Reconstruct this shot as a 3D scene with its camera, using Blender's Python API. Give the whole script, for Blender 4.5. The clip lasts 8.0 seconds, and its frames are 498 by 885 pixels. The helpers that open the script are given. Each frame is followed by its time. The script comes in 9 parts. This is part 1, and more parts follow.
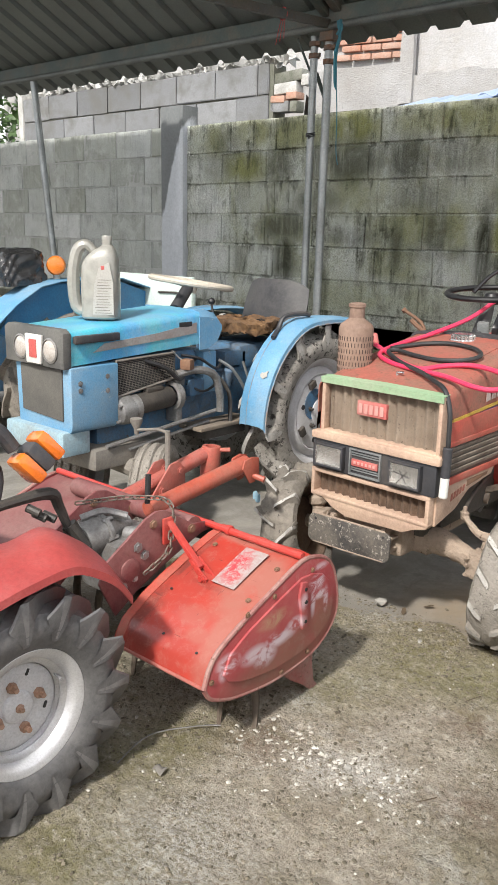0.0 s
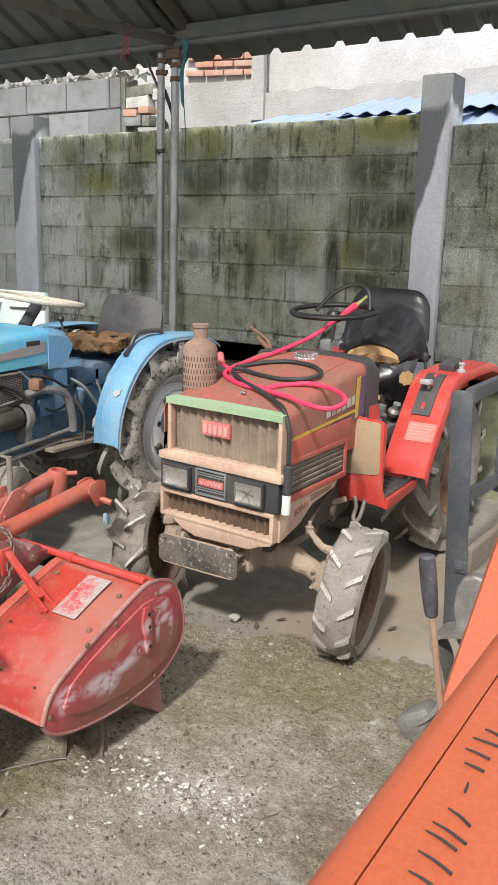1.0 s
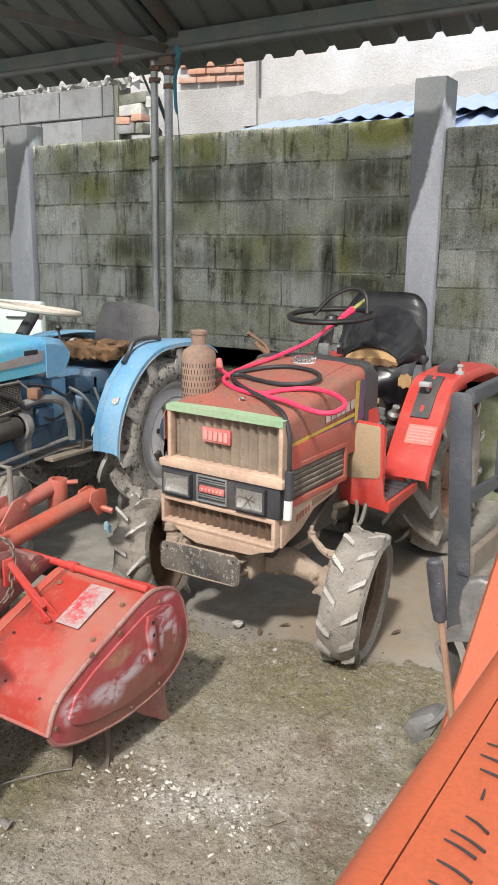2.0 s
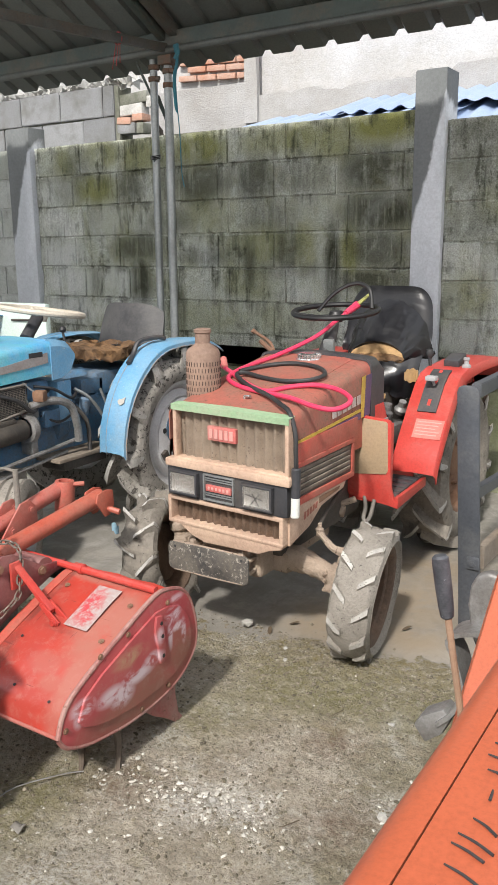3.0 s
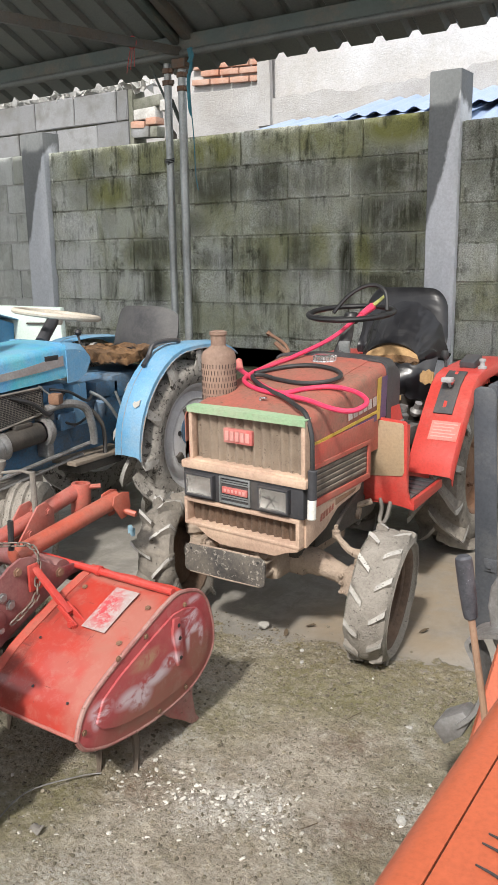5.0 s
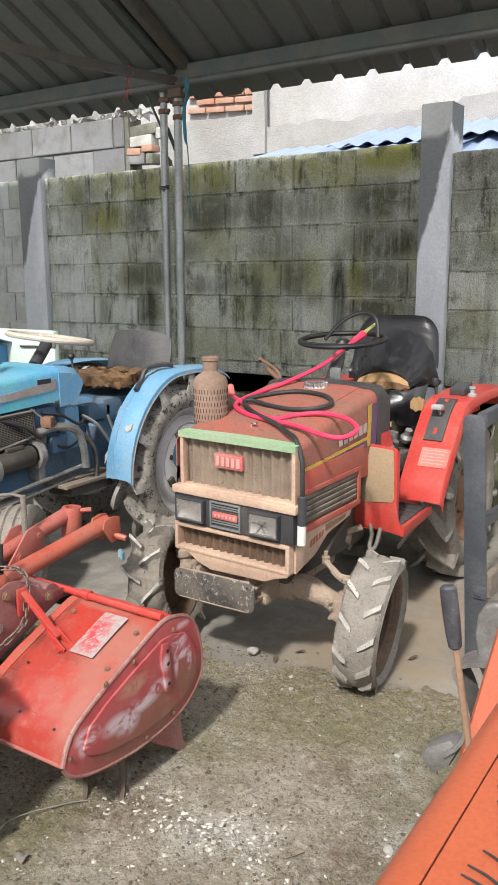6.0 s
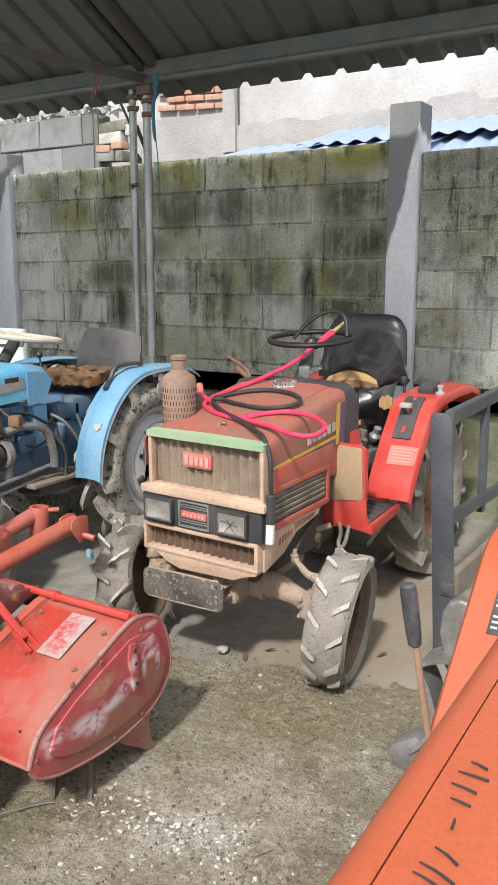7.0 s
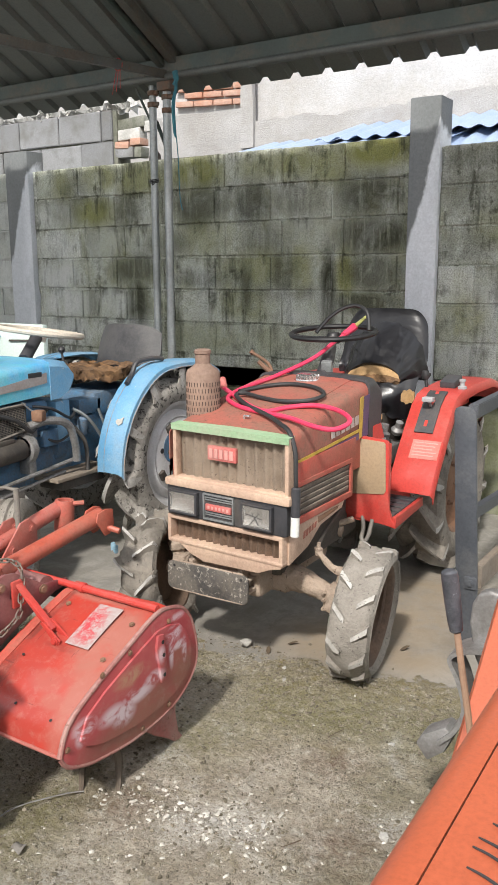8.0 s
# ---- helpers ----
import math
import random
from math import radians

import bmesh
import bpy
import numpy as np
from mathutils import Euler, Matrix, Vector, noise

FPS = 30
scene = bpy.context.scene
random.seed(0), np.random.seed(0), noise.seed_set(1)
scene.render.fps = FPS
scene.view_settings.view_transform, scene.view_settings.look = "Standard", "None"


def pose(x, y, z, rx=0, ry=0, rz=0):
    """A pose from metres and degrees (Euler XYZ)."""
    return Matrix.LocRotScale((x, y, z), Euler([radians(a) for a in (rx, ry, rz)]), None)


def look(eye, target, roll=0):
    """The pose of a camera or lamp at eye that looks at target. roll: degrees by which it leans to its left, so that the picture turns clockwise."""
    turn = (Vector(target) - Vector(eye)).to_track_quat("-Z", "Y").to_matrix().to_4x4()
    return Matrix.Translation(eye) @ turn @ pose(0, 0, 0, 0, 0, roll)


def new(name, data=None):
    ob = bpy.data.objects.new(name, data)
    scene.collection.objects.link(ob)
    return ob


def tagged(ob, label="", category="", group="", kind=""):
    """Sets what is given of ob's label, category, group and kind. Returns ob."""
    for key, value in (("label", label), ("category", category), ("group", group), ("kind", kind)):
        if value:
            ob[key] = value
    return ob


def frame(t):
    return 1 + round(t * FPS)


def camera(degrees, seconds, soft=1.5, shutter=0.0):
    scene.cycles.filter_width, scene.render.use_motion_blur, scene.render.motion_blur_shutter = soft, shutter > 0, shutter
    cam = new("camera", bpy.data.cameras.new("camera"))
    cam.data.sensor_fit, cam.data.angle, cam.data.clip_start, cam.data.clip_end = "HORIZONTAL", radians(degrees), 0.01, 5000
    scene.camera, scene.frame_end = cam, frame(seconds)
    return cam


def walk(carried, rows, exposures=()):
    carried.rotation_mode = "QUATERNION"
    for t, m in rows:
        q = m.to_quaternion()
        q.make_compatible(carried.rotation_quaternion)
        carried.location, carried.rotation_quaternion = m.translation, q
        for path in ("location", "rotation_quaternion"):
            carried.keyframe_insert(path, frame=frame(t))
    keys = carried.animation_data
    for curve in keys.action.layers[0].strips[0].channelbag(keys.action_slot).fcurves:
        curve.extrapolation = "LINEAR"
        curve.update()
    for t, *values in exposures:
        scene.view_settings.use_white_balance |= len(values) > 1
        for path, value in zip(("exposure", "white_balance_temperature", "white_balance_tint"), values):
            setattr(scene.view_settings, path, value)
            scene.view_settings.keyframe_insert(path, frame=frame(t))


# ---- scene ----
cam = camera(33.9, 8.0, soft=1.0)
PATH = [
    (0, (2.876, 0.537, 1.358), (1.608, 2.0, 0.857), 1.2),
    (0.2, (2.905, 0.570, 1.370), (1.691, 2.012, 0.871), 1.6),
    (0.5, (2.944, 0.604, 1.391), (1.788, 2.158, 0.891), 2.4),
    (1, (2.964, 0.61, 1.41), (1.928, 2.253, 0.931), 1.6),
    (1.5, (2.953, 0.603, 1.412), (1.927, 2.255, 0.945), 1.1),
    (3, (2.956, 0.626, 1.409), (1.905, 2.261, 0.937), -0.7),
    (3.5, (2.961, 0.627, 1.405), (1.9, 2.255, 0.933), -1.1),
    (4, (2.959, 0.619, 1.406), (1.892, 2.242, 0.929), -1.1),
    (4.5, (2.944, 0.621, 1.403), (1.868, 2.237, 0.923), -1.2),
    (6, (2.957, 0.613, 1.416), (1.889, 2.253, 1.007), -0.4),
    (6.5, (2.966, 0.625, 1.417), (1.934, 2.288, 1.008), -0.1),
    (7, (2.971, 0.623, 1.418), (1.958, 2.297, 1.004), -0.2),
    (7.5, (2.968, 0.622, 1.42), (1.95, 2.292, 1.003), -0.2),
    (8, (2.944, 0.592, 1.407), (1.905, 2.248, 0.987), -0.4),
]
walk(cam, [(t, look(eye, target, roll)) for t, eye, target, roll in PATH], exposures=[(0, 0.31), (0.7, 0.23), (8, 0.25)])

# ---- light ----
SUN_EL, SUN_AZ = 45.0, 166.0   # azimuth: degrees from +y towards +x
world = bpy.data.worlds.new("world")
scene.world = world
world.use_nodes = True
_nt = world.node_tree
_sky = _nt.nodes.new("ShaderNodeTexSky")
_sky.sky_type = "NISHITA"
_sky.sun_disc = False
_sky.sun_elevation = radians(SUN_EL)
_sky.sun_rotation = radians(SUN_AZ)
_sky.air_density, _sky.dust_density, _sky.ozone_density = 1.0, 4.0, 0.6
_mixw = _nt.nodes.new("ShaderNodeMix")
_mixw.data_type = "RGBA"
_mixw.inputs[0].default_value = 0.75
_mixw.inputs[7].default_value = (10.0, 10.2, 10.6, 1)   # thin white cloud
_nt.links.new(_sky.outputs[0], _mixw.inputs[6])
_nt.links.new(_mixw.outputs[2], _nt.nodes["Background"].inputs[0])
_nt.nodes["Background"].inputs[1].default_value = 0.138

sun_data = bpy.data.lights.new("sun", "SUN")
sun_data.energy, sun_data.angle, sun_data.color = 4.1, radians(4), (1.0, 0.955, 0.895)
sun = new("sun", sun_data)
_a, _e = radians(SUN_AZ), radians(SUN_EL)
sun.matrix_world = look((math.sin(_a) * math.cos(_e) * 20, math.cos(_a) * math.cos(_e) * 20, math.sin(_e) * 20), (0, 0, 0))

# ---- materials ----
def ramp(nt, src, stops):
    r = nt.nodes.new("ShaderNodeValToRGB")
    el = r.color_ramp.elements
    while len(el) < len(stops):
        el.new(0.5)
    for e, (p, c) in zip(el, stops):
        e.position = p
        e.color = (c, c, c, 1) if isinstance(c, (int, float)) else (*c, 1)
    nt.links.new(src, r.inputs[0])
    return r.outputs[0]


def noise_tex(nt, scale, detail=6, rough=0.6, stretch=None, distort=0.0, coord="Object"):
    tc = nt.nodes.new("ShaderNodeTexCoord")
    src = tc.outputs["Object"]
    if coord == "World":
        src = nt.nodes.new("ShaderNodeNewGeometry").outputs["Position"]
    if stretch:
        mp = nt.nodes.new("ShaderNodeMapping")
        mp.inputs["Scale"].default_value = stretch
        nt.links.new(src, mp.inputs[0])
        src = mp.outputs[0]
    n = nt.nodes.new("ShaderNodeTexNoise")
    n.inputs["Scale"].default_value, n.inputs["Detail"].default_value = scale, detail
    n.inputs["Roughness"].default_value, n.inputs["Distortion"].default_value = rough, distort
    nt.links.new(src, n.inputs["Vector"])
    return n.outputs["Fac"]


def mixc(nt, fac, a, b, mode="MIX"):
    m = nt.nodes.new("ShaderNodeMix")
    m.data_type, m.blend_type = "RGBA", mode
    if isinstance(fac, (int, float)):
        m.inputs[0].default_value = fac
    else:
        nt.links.new(fac, m.inputs[0])
    for k, v in ((6, a), (7, b)):
        if isinstance(v, tuple):
            m.inputs[k].default_value = (*v, 1)
        else:
            nt.links.new(v, m.inputs[k])
    return m.outputs[2]


def base_mat(name, rough=0.5, metal=0.0, spec=0.5, coat=0.0):
    m = bpy.data.materials.new(name)
    m.use_nodes = True
    b = m.node_tree.nodes["Principled BSDF"]
    b.inputs["Roughness"].default_value, b.inputs["Metallic"].default_value = rough, metal
    b.inputs["Specular IOR Level"].default_value = spec
    b.inputs["Coat Weight"].default_value = coat
    return m, m.node_tree, b


def bump(nt, b, src, strength=0.3, dist=0.002):
    n = nt.nodes.new("ShaderNodeBump")
    n.inputs["Strength"].default_value, n.inputs["Distance"].default_value = strength, dist
    nt.links.new(src, n.inputs["Height"])
    nt.links.new(n.outputs[0], b.inputs["Normal"])


def calc(nt, op, a, b_, c=None):
    n = nt.nodes.new("ShaderNodeMath")
    n.operation = op
    for k, v in enumerate((a, b_, c)):
        if v is None:
            continue
        if isinstance(v, (int, float)):
            n.inputs[k].default_value = v
        else:
            nt.links.new(v, n.inputs[k])
    return n.outputs[0]


def surf(name, col, alt=None, dirt=(0.25, 0.19, 0.13), dirt_amt=0.3, rough=0.5, metal=0.0, scale=6.0, fine=95.0,
         bumpy=0.15, chips=None, chip_at=0.66, coat=0.0, coord="Object", spec=0.5, dist=0.002):
    """Paint, metal, rubber or stone: two tones, dust in patches, fine grain and chips through the coat."""
    m, nt, b = base_mat(name, rough, metal, spec, coat)
    alt = alt or tuple(c * 0.8 for c in col)
    big = noise_tex(nt, scale, 5, 0.6, coord=coord)
    small = noise_tex(nt, fine, 6, 0.7, coord=coord)
    c = mixc(nt, ramp(nt, big, [(0.40, 0.0), (0.60, 1.0)]), col, alt)
    dn = calc(nt, "ADD", calc(nt, "MULTIPLY", noise_tex(nt, scale * 0.8, 4, 0.55, coord=coord), 0.55), calc(nt, "MULTIPLY", noise_tex(nt, scale * 7.0, 10, 0.78, coord=coord, distort=0.5), 0.45))
    dm = ramp(nt, dn, [(0.62 - dirt_amt * 0.5, 0.0), (0.78 - dirt_amt * 0.3, min(1.0, dirt_amt * 1.6))])
    c = mixc(nt, dm, c, dirt)
    grain = ramp(nt, small, [(0.36, 0.86), (0.5, 0.99), (0.66, 1.08)])
    c = mixc(nt, 1.0, c, grain, "MULTIPLY")
    if chips:
        cn = noise_tex(nt, scale * 5, 9, 0.75, coord=coord, distort=0.4)
        c = mixc(nt, ramp(nt, cn, [(chip_at - 0.018, 0.0), (chip_at + 0.012, 1.0)]), c, chips)
    nt.links.new(c, b.inputs["Base Color"])
    rr = ramp(nt, dm, [(0.0, rough), (1.0, min(1.0, rough + 0.35))])
    nt.links.new(rr, b.inputs["Roughness"])
    bump(nt, b, small, bumpy, dist)
    return m


RUST = (0.16, 0.06, 0.025)
M_red = surf("red_paint_faded", (0.47, 0.078, 0.056), (0.41, 0.072, 0.053), (0.27, 0.14, 0.10), 0.46, 0.42, scale=9, chips=(0.2, 0.08, 0.05), chip_at=0.69)
M_redtop = surf("red_paint_dusty", (0.44, 0.085, 0.060), (0.37, 0.080, 0.060), (0.22, 0.115, 0.082), 0.62, 0.5, scale=8, chips=(0.14, 0.068, 0.045), chip_at=0.61)
M_red2 = surf("red_paint_bright", (0.48, 0.050, 0.040), (0.44, 0.048, 0.038), (0.38, 0.18, 0.145), 0.26, 0.32, chips=(0.25, 0.1, 0.07), chip_at=0.70)
M_tiller = surf("tiller_paint", (0.40, 0.052, 0.036), (0.36, 0.085, 0.065), (0.36, 0.17, 0.14), 0.50, 0.28, scale=3.6, chips=(0.14, 0.05, 0.035), chip_at=0.66, coat=0.2)
# darker copy of the tiller's red: shade painted into the colour
M_tillshade = surf("tiller_paint_shaded", (0.135, 0.026, 0.030), (0.17, 0.036, 0.038), (0.23, 0.135, 0.12), 0.55, 0.42, chips=(0.16, 0.06, 0.045), chip_at=0.67)
M_tillworn = surf("tiller_rim_worn", (0.30, 0.06, 0.055), (0.24, 0.055, 0.05), (0.34, 0.22, 0.19), 0.6, 0.45, scale=9, chips=(0.16, 0.07, 0.045), chip_at=0.62)
M_fadedred = surf("red_paint_chalky", (0.36, 0.062, 0.058), (0.30, 0.052, 0.050), (0.40, 0.16, 0.145), 0.34, 0.34, scale=4, chips=(0.28, 0.10, 0.08), chip_at=0.73)
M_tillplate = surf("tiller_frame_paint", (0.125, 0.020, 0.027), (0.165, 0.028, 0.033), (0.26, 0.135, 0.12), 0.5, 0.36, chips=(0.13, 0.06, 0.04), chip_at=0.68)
M_orangearm = surf("orange_red_paint", (0.43, 0.085, 0.050), (0.36, 0.072, 0.045), (0.30, 0.15, 0.11), 0.45, 0.42, chips=RUST, chip_at=0.68)
M_orange = surf("orange_paint", (0.42, 0.102, 0.048), (0.40, 0.096, 0.045), (0.42, 0.165, 0.092), 0.10, 0.30, scale=2.0, fine=180, bumpy=0.02, chips=(0.70, 0.38, 0.25), chip_at=0.75)
M_blue = surf("blue_paint", (0.105, 0.285, 0.47), (0.125, 0.31, 0.49), (0.29, 0.36, 0.40), 0.40, 0.55, scale=5, fine=140, bumpy=0.04, chips=(0.45, 0.46, 0.44), chip_at=0.645)
M_bluetop = surf("blue_paint_patched", (0.07, 0.33, 0.60), (0.06, 0.42, 0.52), (0.36, 0.46, 0.50), 0.36, 0.32, scale=4, fine=140, bumpy=0.04, chips=(0.2, 0.22, 0.2), chip_at=0.72)
M_bluedark = surf("blue_engine_paint", (0.045, 0.175, 0.34), (0.065, 0.20, 0.36), (0.13, 0.125, 0.115), 0.5, 0.55, chips=(0.12, 0.08, 0.05), chip_at=0.63)
M_paleblue = surf("pale_blue_paint", (0.30, 0.44, 0.50), (0.26, 0.40, 0.48), (0.22, 0.20, 0.17), 0.5, 0.5, chips=RUST, chip_at=0.68)
M_mint = surf("mint_panel", (0.58, 0.68, 0.62), (0.54, 0.64, 0.60), (0.45, 0.5, 0.45), 0.2, 0.5)
M_beige = surf("beige_trim", (0.56, 0.41, 0.30), (0.50, 0.36, 0.265), (0.34, 0.22, 0.165), 0.5, 0.52, chips=(0.3, 0.2, 0.14), chip_at=0.69)
M_green = surf("green_tape_paint", (0.22, 0.38, 0.21), (0.27, 0.41, 0.25), (0.36, 0.34, 0.26), 0.35, 0.6, chips=(0.42, 0.28, 0.2), chip_at=0.68)
M_greyblack = surf("black_plastic", (0.035, 0.036, 0.04), (0.05, 0.05, 0.055), (0.16, 0.13, 0.10), 0.3, 0.5)
M_black = surf("black_rubber_cable", (0.018, 0.018, 0.02), (0.03, 0.03, 0.03), (0.12, 0.1, 0.09), 0.2, 0.5)
def vinyl_mat():
    """Black vinyl: soft gloss, creases pulled tight, a little dust."""
    m, nt, b = base_mat("black_vinyl", 0.34, 0, 0.5)
    dust = noise_tex(nt, 9, 9, 0.75, distort=0.4)
    c = mixc(nt, ramp(nt, dust, [(0.52, 0.0), (0.74, 0.4)]), (0.010, 0.010, 0.012), (0.050, 0.048, 0.046))
    nt.links.new(c, b.inputs["Base Color"])
    nt.links.new(ramp(nt, dust, [(0.40, 0.28), (0.66, 0.55)]), b.inputs["Roughness"])
    fold = noise_tex(nt, 7, 2, 0.4, stretch=(1.0, 1.0, 2.0), distort=0.9)
    bump(nt, b, mixc(nt, 0.06, fold, noise_tex(nt, 60, 4, 0.6)), 0.5, 0.010)
    return m


M_vinyl = vinyl_mat()
M_rubberblack = surf("black_wheel_rubber", (0.012, 0.012, 0.013), None, (0.05, 0.045, 0.04), 0.15, 0.45, bumpy=0.05)
M_letter = surf("worn_white_letter", (0.50, 0.46, 0.43), (0.40, 0.34, 0.31), (0.34, 0.16, 0.13), 0.45, 0.5, scale=16)
M_slat = surf("oily_worn_slat", (0.17, 0.14, 0.115), (0.085, 0.065, 0.052), (0.27, 0.225, 0.18), 0.45, 0.6, scale=10, bumpy=0.4)
M_greyvinyl = surf("dusty_grey_vinyl", (0.030, 0.030, 0.033), (0.042, 0.042, 0.045), (0.12, 0.115, 0.11), 0.4, 0.45, chips=(0.24, 0.13, 0.07), chip_at=0.69)
M_foam = surf("rotten_foam", (0.33, 0.175, 0.07), (0.20, 0.105, 0.045), (0.055, 0.04, 0.03), 0.55, 0.95, fine=40, bumpy=0.8, dist=0.01)
M_tan = surf("tan_board", (0.42, 0.26, 0.11), (0.36, 0.22, 0.1), (0.2, 0.13, 0.07), 0.35, 0.7)
M_tyre = surf("black_tyre_rubber", (0.070, 0.070, 0.073), (0.105, 0.104, 0.105), (0.22, 0.212, 0.205), 0.40, 0.42, fine=90, bumpy=0.1)
M_wornrubber = surf("worn_lug_rubber", (0.16, 0.158, 0.158), (0.11, 0.11, 0.112), (0.26, 0.25, 0.24), 0.4, 0.55)
M_drymud = surf("mud_caked_tyre", (0.16, 0.148, 0.130), (0.27, 0.252, 0.225), (0.44, 0.415, 0.375), 0.5, 0.9, scale=7, fine=60, bumpy=0.9, chips=(0.06, 0.054, 0.047), chip_at=0.56, dist=0.006)
M_mudtyre = surf("muddy_tyre_rubber", (0.10, 0.090, 0.078), (0.165, 0.148, 0.126), (0.30, 0.268, 0.225), 0.5, 0.9, scale=9, fine=60, bumpy=0.9, chips=(0.055, 0.05, 0.045), chip_at=0.62, dist=0.006)
M_clay = surf("clay_caked_tyre", (0.205, 0.187, 0.162), (0.275, 0.252, 0.22), (0.34, 0.312, 0.272), 0.5, 0.9, scale=14, fine=110, bumpy=1.0, chips=(0.085, 0.076, 0.065), chip_at=0.61, dist=0.008)
M_muddylug = surf("worn_pale_lug", (0.37, 0.355, 0.33), (0.25, 0.238, 0.215), (0.48, 0.465, 0.435), 0.5, 0.85, scale=14, fine=70, bumpy=0.5, chips=(0.09, 0.082, 0.072), chip_at=0.60)
M_steel = surf("grey_wheel_paint", (0.40, 0.40, 0.41), (0.34, 0.34, 0.345), (0.26, 0.24, 0.22), 0.3, 0.45, fine=160, bumpy=0.05, chips=(0.15, 0.11, 0.08), chip_at=0.74)
M_palesteel = surf("pale_grey_wheel_paint", (0.60, 0.60, 0.61), (0.52, 0.52, 0.53), (0.36, 0.33, 0.30), 0.3, 0.5, fine=160, bumpy=0.05, chips=(0.2, 0.16, 0.12), chip_at=0.73)
M_rim = surf("silver_rim", (0.58, 0.58, 0.59), (0.50, 0.50, 0.51), (0.3, 0.28, 0.26), 0.2, 0.35, metal=0.45, fine=200, bumpy=0.04)
M_iron = surf("greasy_cast_iron", (0.045, 0.042, 0.039), (0.075, 0.068, 0.060), (0.14, 0.115, 0.09), 0.35, 0.5, metal=0.2, bumpy=0.4)
M_greyiron = surf("dusty_grey_iron", (0.17, 0.16, 0.145), (0.12, 0.112, 0.10), (0.27, 0.24, 0.20), 0.45, 0.7, bumpy=0.4)
M_rust = surf("rusty_steel", (0.20, 0.10, 0.055), (0.15, 0.08, 0.05), (0.30, 0.2, 0.14), 0.4, 0.8, bumpy=0.5)
M_nut = surf("light_rust_nut", (0.36, 0.21, 0.14), (0.28, 0.15, 0.09), (0.42, 0.33, 0.27), 0.4, 0.65, scale=40, bumpy=0.4)
M_wheelrust = surf("rusty_wheel_disc", (0.115, 0.072, 0.048), (0.075, 0.05, 0.036), (0.22, 0.155, 0.11), 0.4, 0.85, scale=16, bumpy=0.5)
M_mudaxle = surf("mud_caked_axle", (0.27, 0.20, 0.15), (0.34, 0.262, 0.20), (0.42, 0.345, 0.275), 0.45, 0.9, bumpy=0.8, chips=(0.10, 0.06, 0.04), chip_at=0.63, dist=0.008)
M_alu = surf("dirty_aluminium", (0.34, 0.34, 0.335), (0.25, 0.25, 0.245), (0.12, 0.10, 0.085), 0.45, 0.42, metal=0.5, scale=9, bumpy=0.35)
M_galv = surf("galvanised_tube", (0.36, 0.38, 0.38), (0.27, 0.29, 0.29), (0.2, 0.2, 0.18), 0.3, 0.4, metal=0.6, chips=RUST, chip_at=0.72)
M_beam = surf("green_grey_beam", (0.052, 0.070, 0.063), (0.042, 0.056, 0.052), (0.18, 0.12, 0.08), 0.3, 0.6, chips=RUST, chip_at=0.68)
M_roof = surf("roof_sheet", (0.118, 0.130, 0.122), (0.105, 0.115, 0.108), (0.103, 0.103, 0.094), 0.2, 0.42, metal=0.3, scale=2.0)
M_frame = surf("dark_grey_frame", (0.062, 0.069, 0.082), (0.075, 0.082, 0.096), (0.17, 0.17, 0.165), 0.3, 0.45, metal=0.2)
M_chrome = surf("worn_chrome", (0.7, 0.7, 0.7), (0.6, 0.6, 0.6), (0.3, 0.27, 0.22), 0.2, 0.2, metal=0.9)
M_white = surf("white_plastic", (0.66, 0.65, 0.61), (0.60, 0.59, 0.55), (0.45, 0.43, 0.38), 0.2, 0.4)
M_jug = surf("jug_plastic", (0.30, 0.295, 0.265), (0.34, 0.335, 0.30), (0.33, 0.32, 0.28), 0.15, 0.28, fine=20, bumpy=0.02, metal=0.15, coat=0.3)
M_label = surf("printed_label", (0.43, 0.42, 0.385), (0.38, 0.37, 0.34), (0.33, 0.32, 0.28), 0.3, 0.5, fine=200)
M_ink = surf("black_ink", (0.03, 0.028, 0.028), None, (0.08, 0.05, 0.04), 0.2, 0.5)
M_yellow = surf("yellow_stripe", (0.55, 0.36, 0.06), None, (0.3, 0.2, 0.1), 0.3, 0.5)
M_purple = surf("purple_stripe", (0.10, 0.06, 0.14), None, (0.25, 0.15, 0.12), 0.3, 0.5)
M_plate = surf("red_badge", (0.50, 0.09, 0.085), (0.42, 0.09, 0.08), (0.5, 0.33, 0.28), 0.35, 0.45)
M_plateletter = surf("badge_letter", (0.66, 0.32, 0.29), None, (0.5, 0.28, 0.24), 0.4, 0.5)
M_pink = surf("pink_cable", (0.66, 0.035, 0.10), (0.6, 0.04, 0.1), (0.4, 0.15, 0.15), 0.2, 0.42)
M_clip = surf("yellow_copper_clip", (0.50, 0.50, 0.16), None, (0.3, 0.25, 0.1), 0.3, 0.4, metal=0.4)
M_amber = surf("amber_lens", (0.75, 0.20, 0.02), (0.7, 0.16, 0.02), (0.4, 0.16, 0.06), 0.15, 0.22, coat=0.5)
M_wood = surf("worn_wood", (0.42, 0.32, 0.22), (0.33, 0.25, 0.17), (0.22, 0.17, 0.12), 0.4, 0.8, fine=30, bumpy=0.5)
M_oldwood = surf("greyed_wood", (0.20, 0.16, 0.12), (0.145, 0.115, 0.088), (0.27, 0.235, 0.195), 0.4, 0.85, fine=30, bumpy=0.5)
M_stone = surf("white_gravel", (0.58, 0.56, 0.51), (0.42, 0.40, 0.35), (0.30, 0.27, 0.22), 0.3, 0.9, coord="World", scale=14)
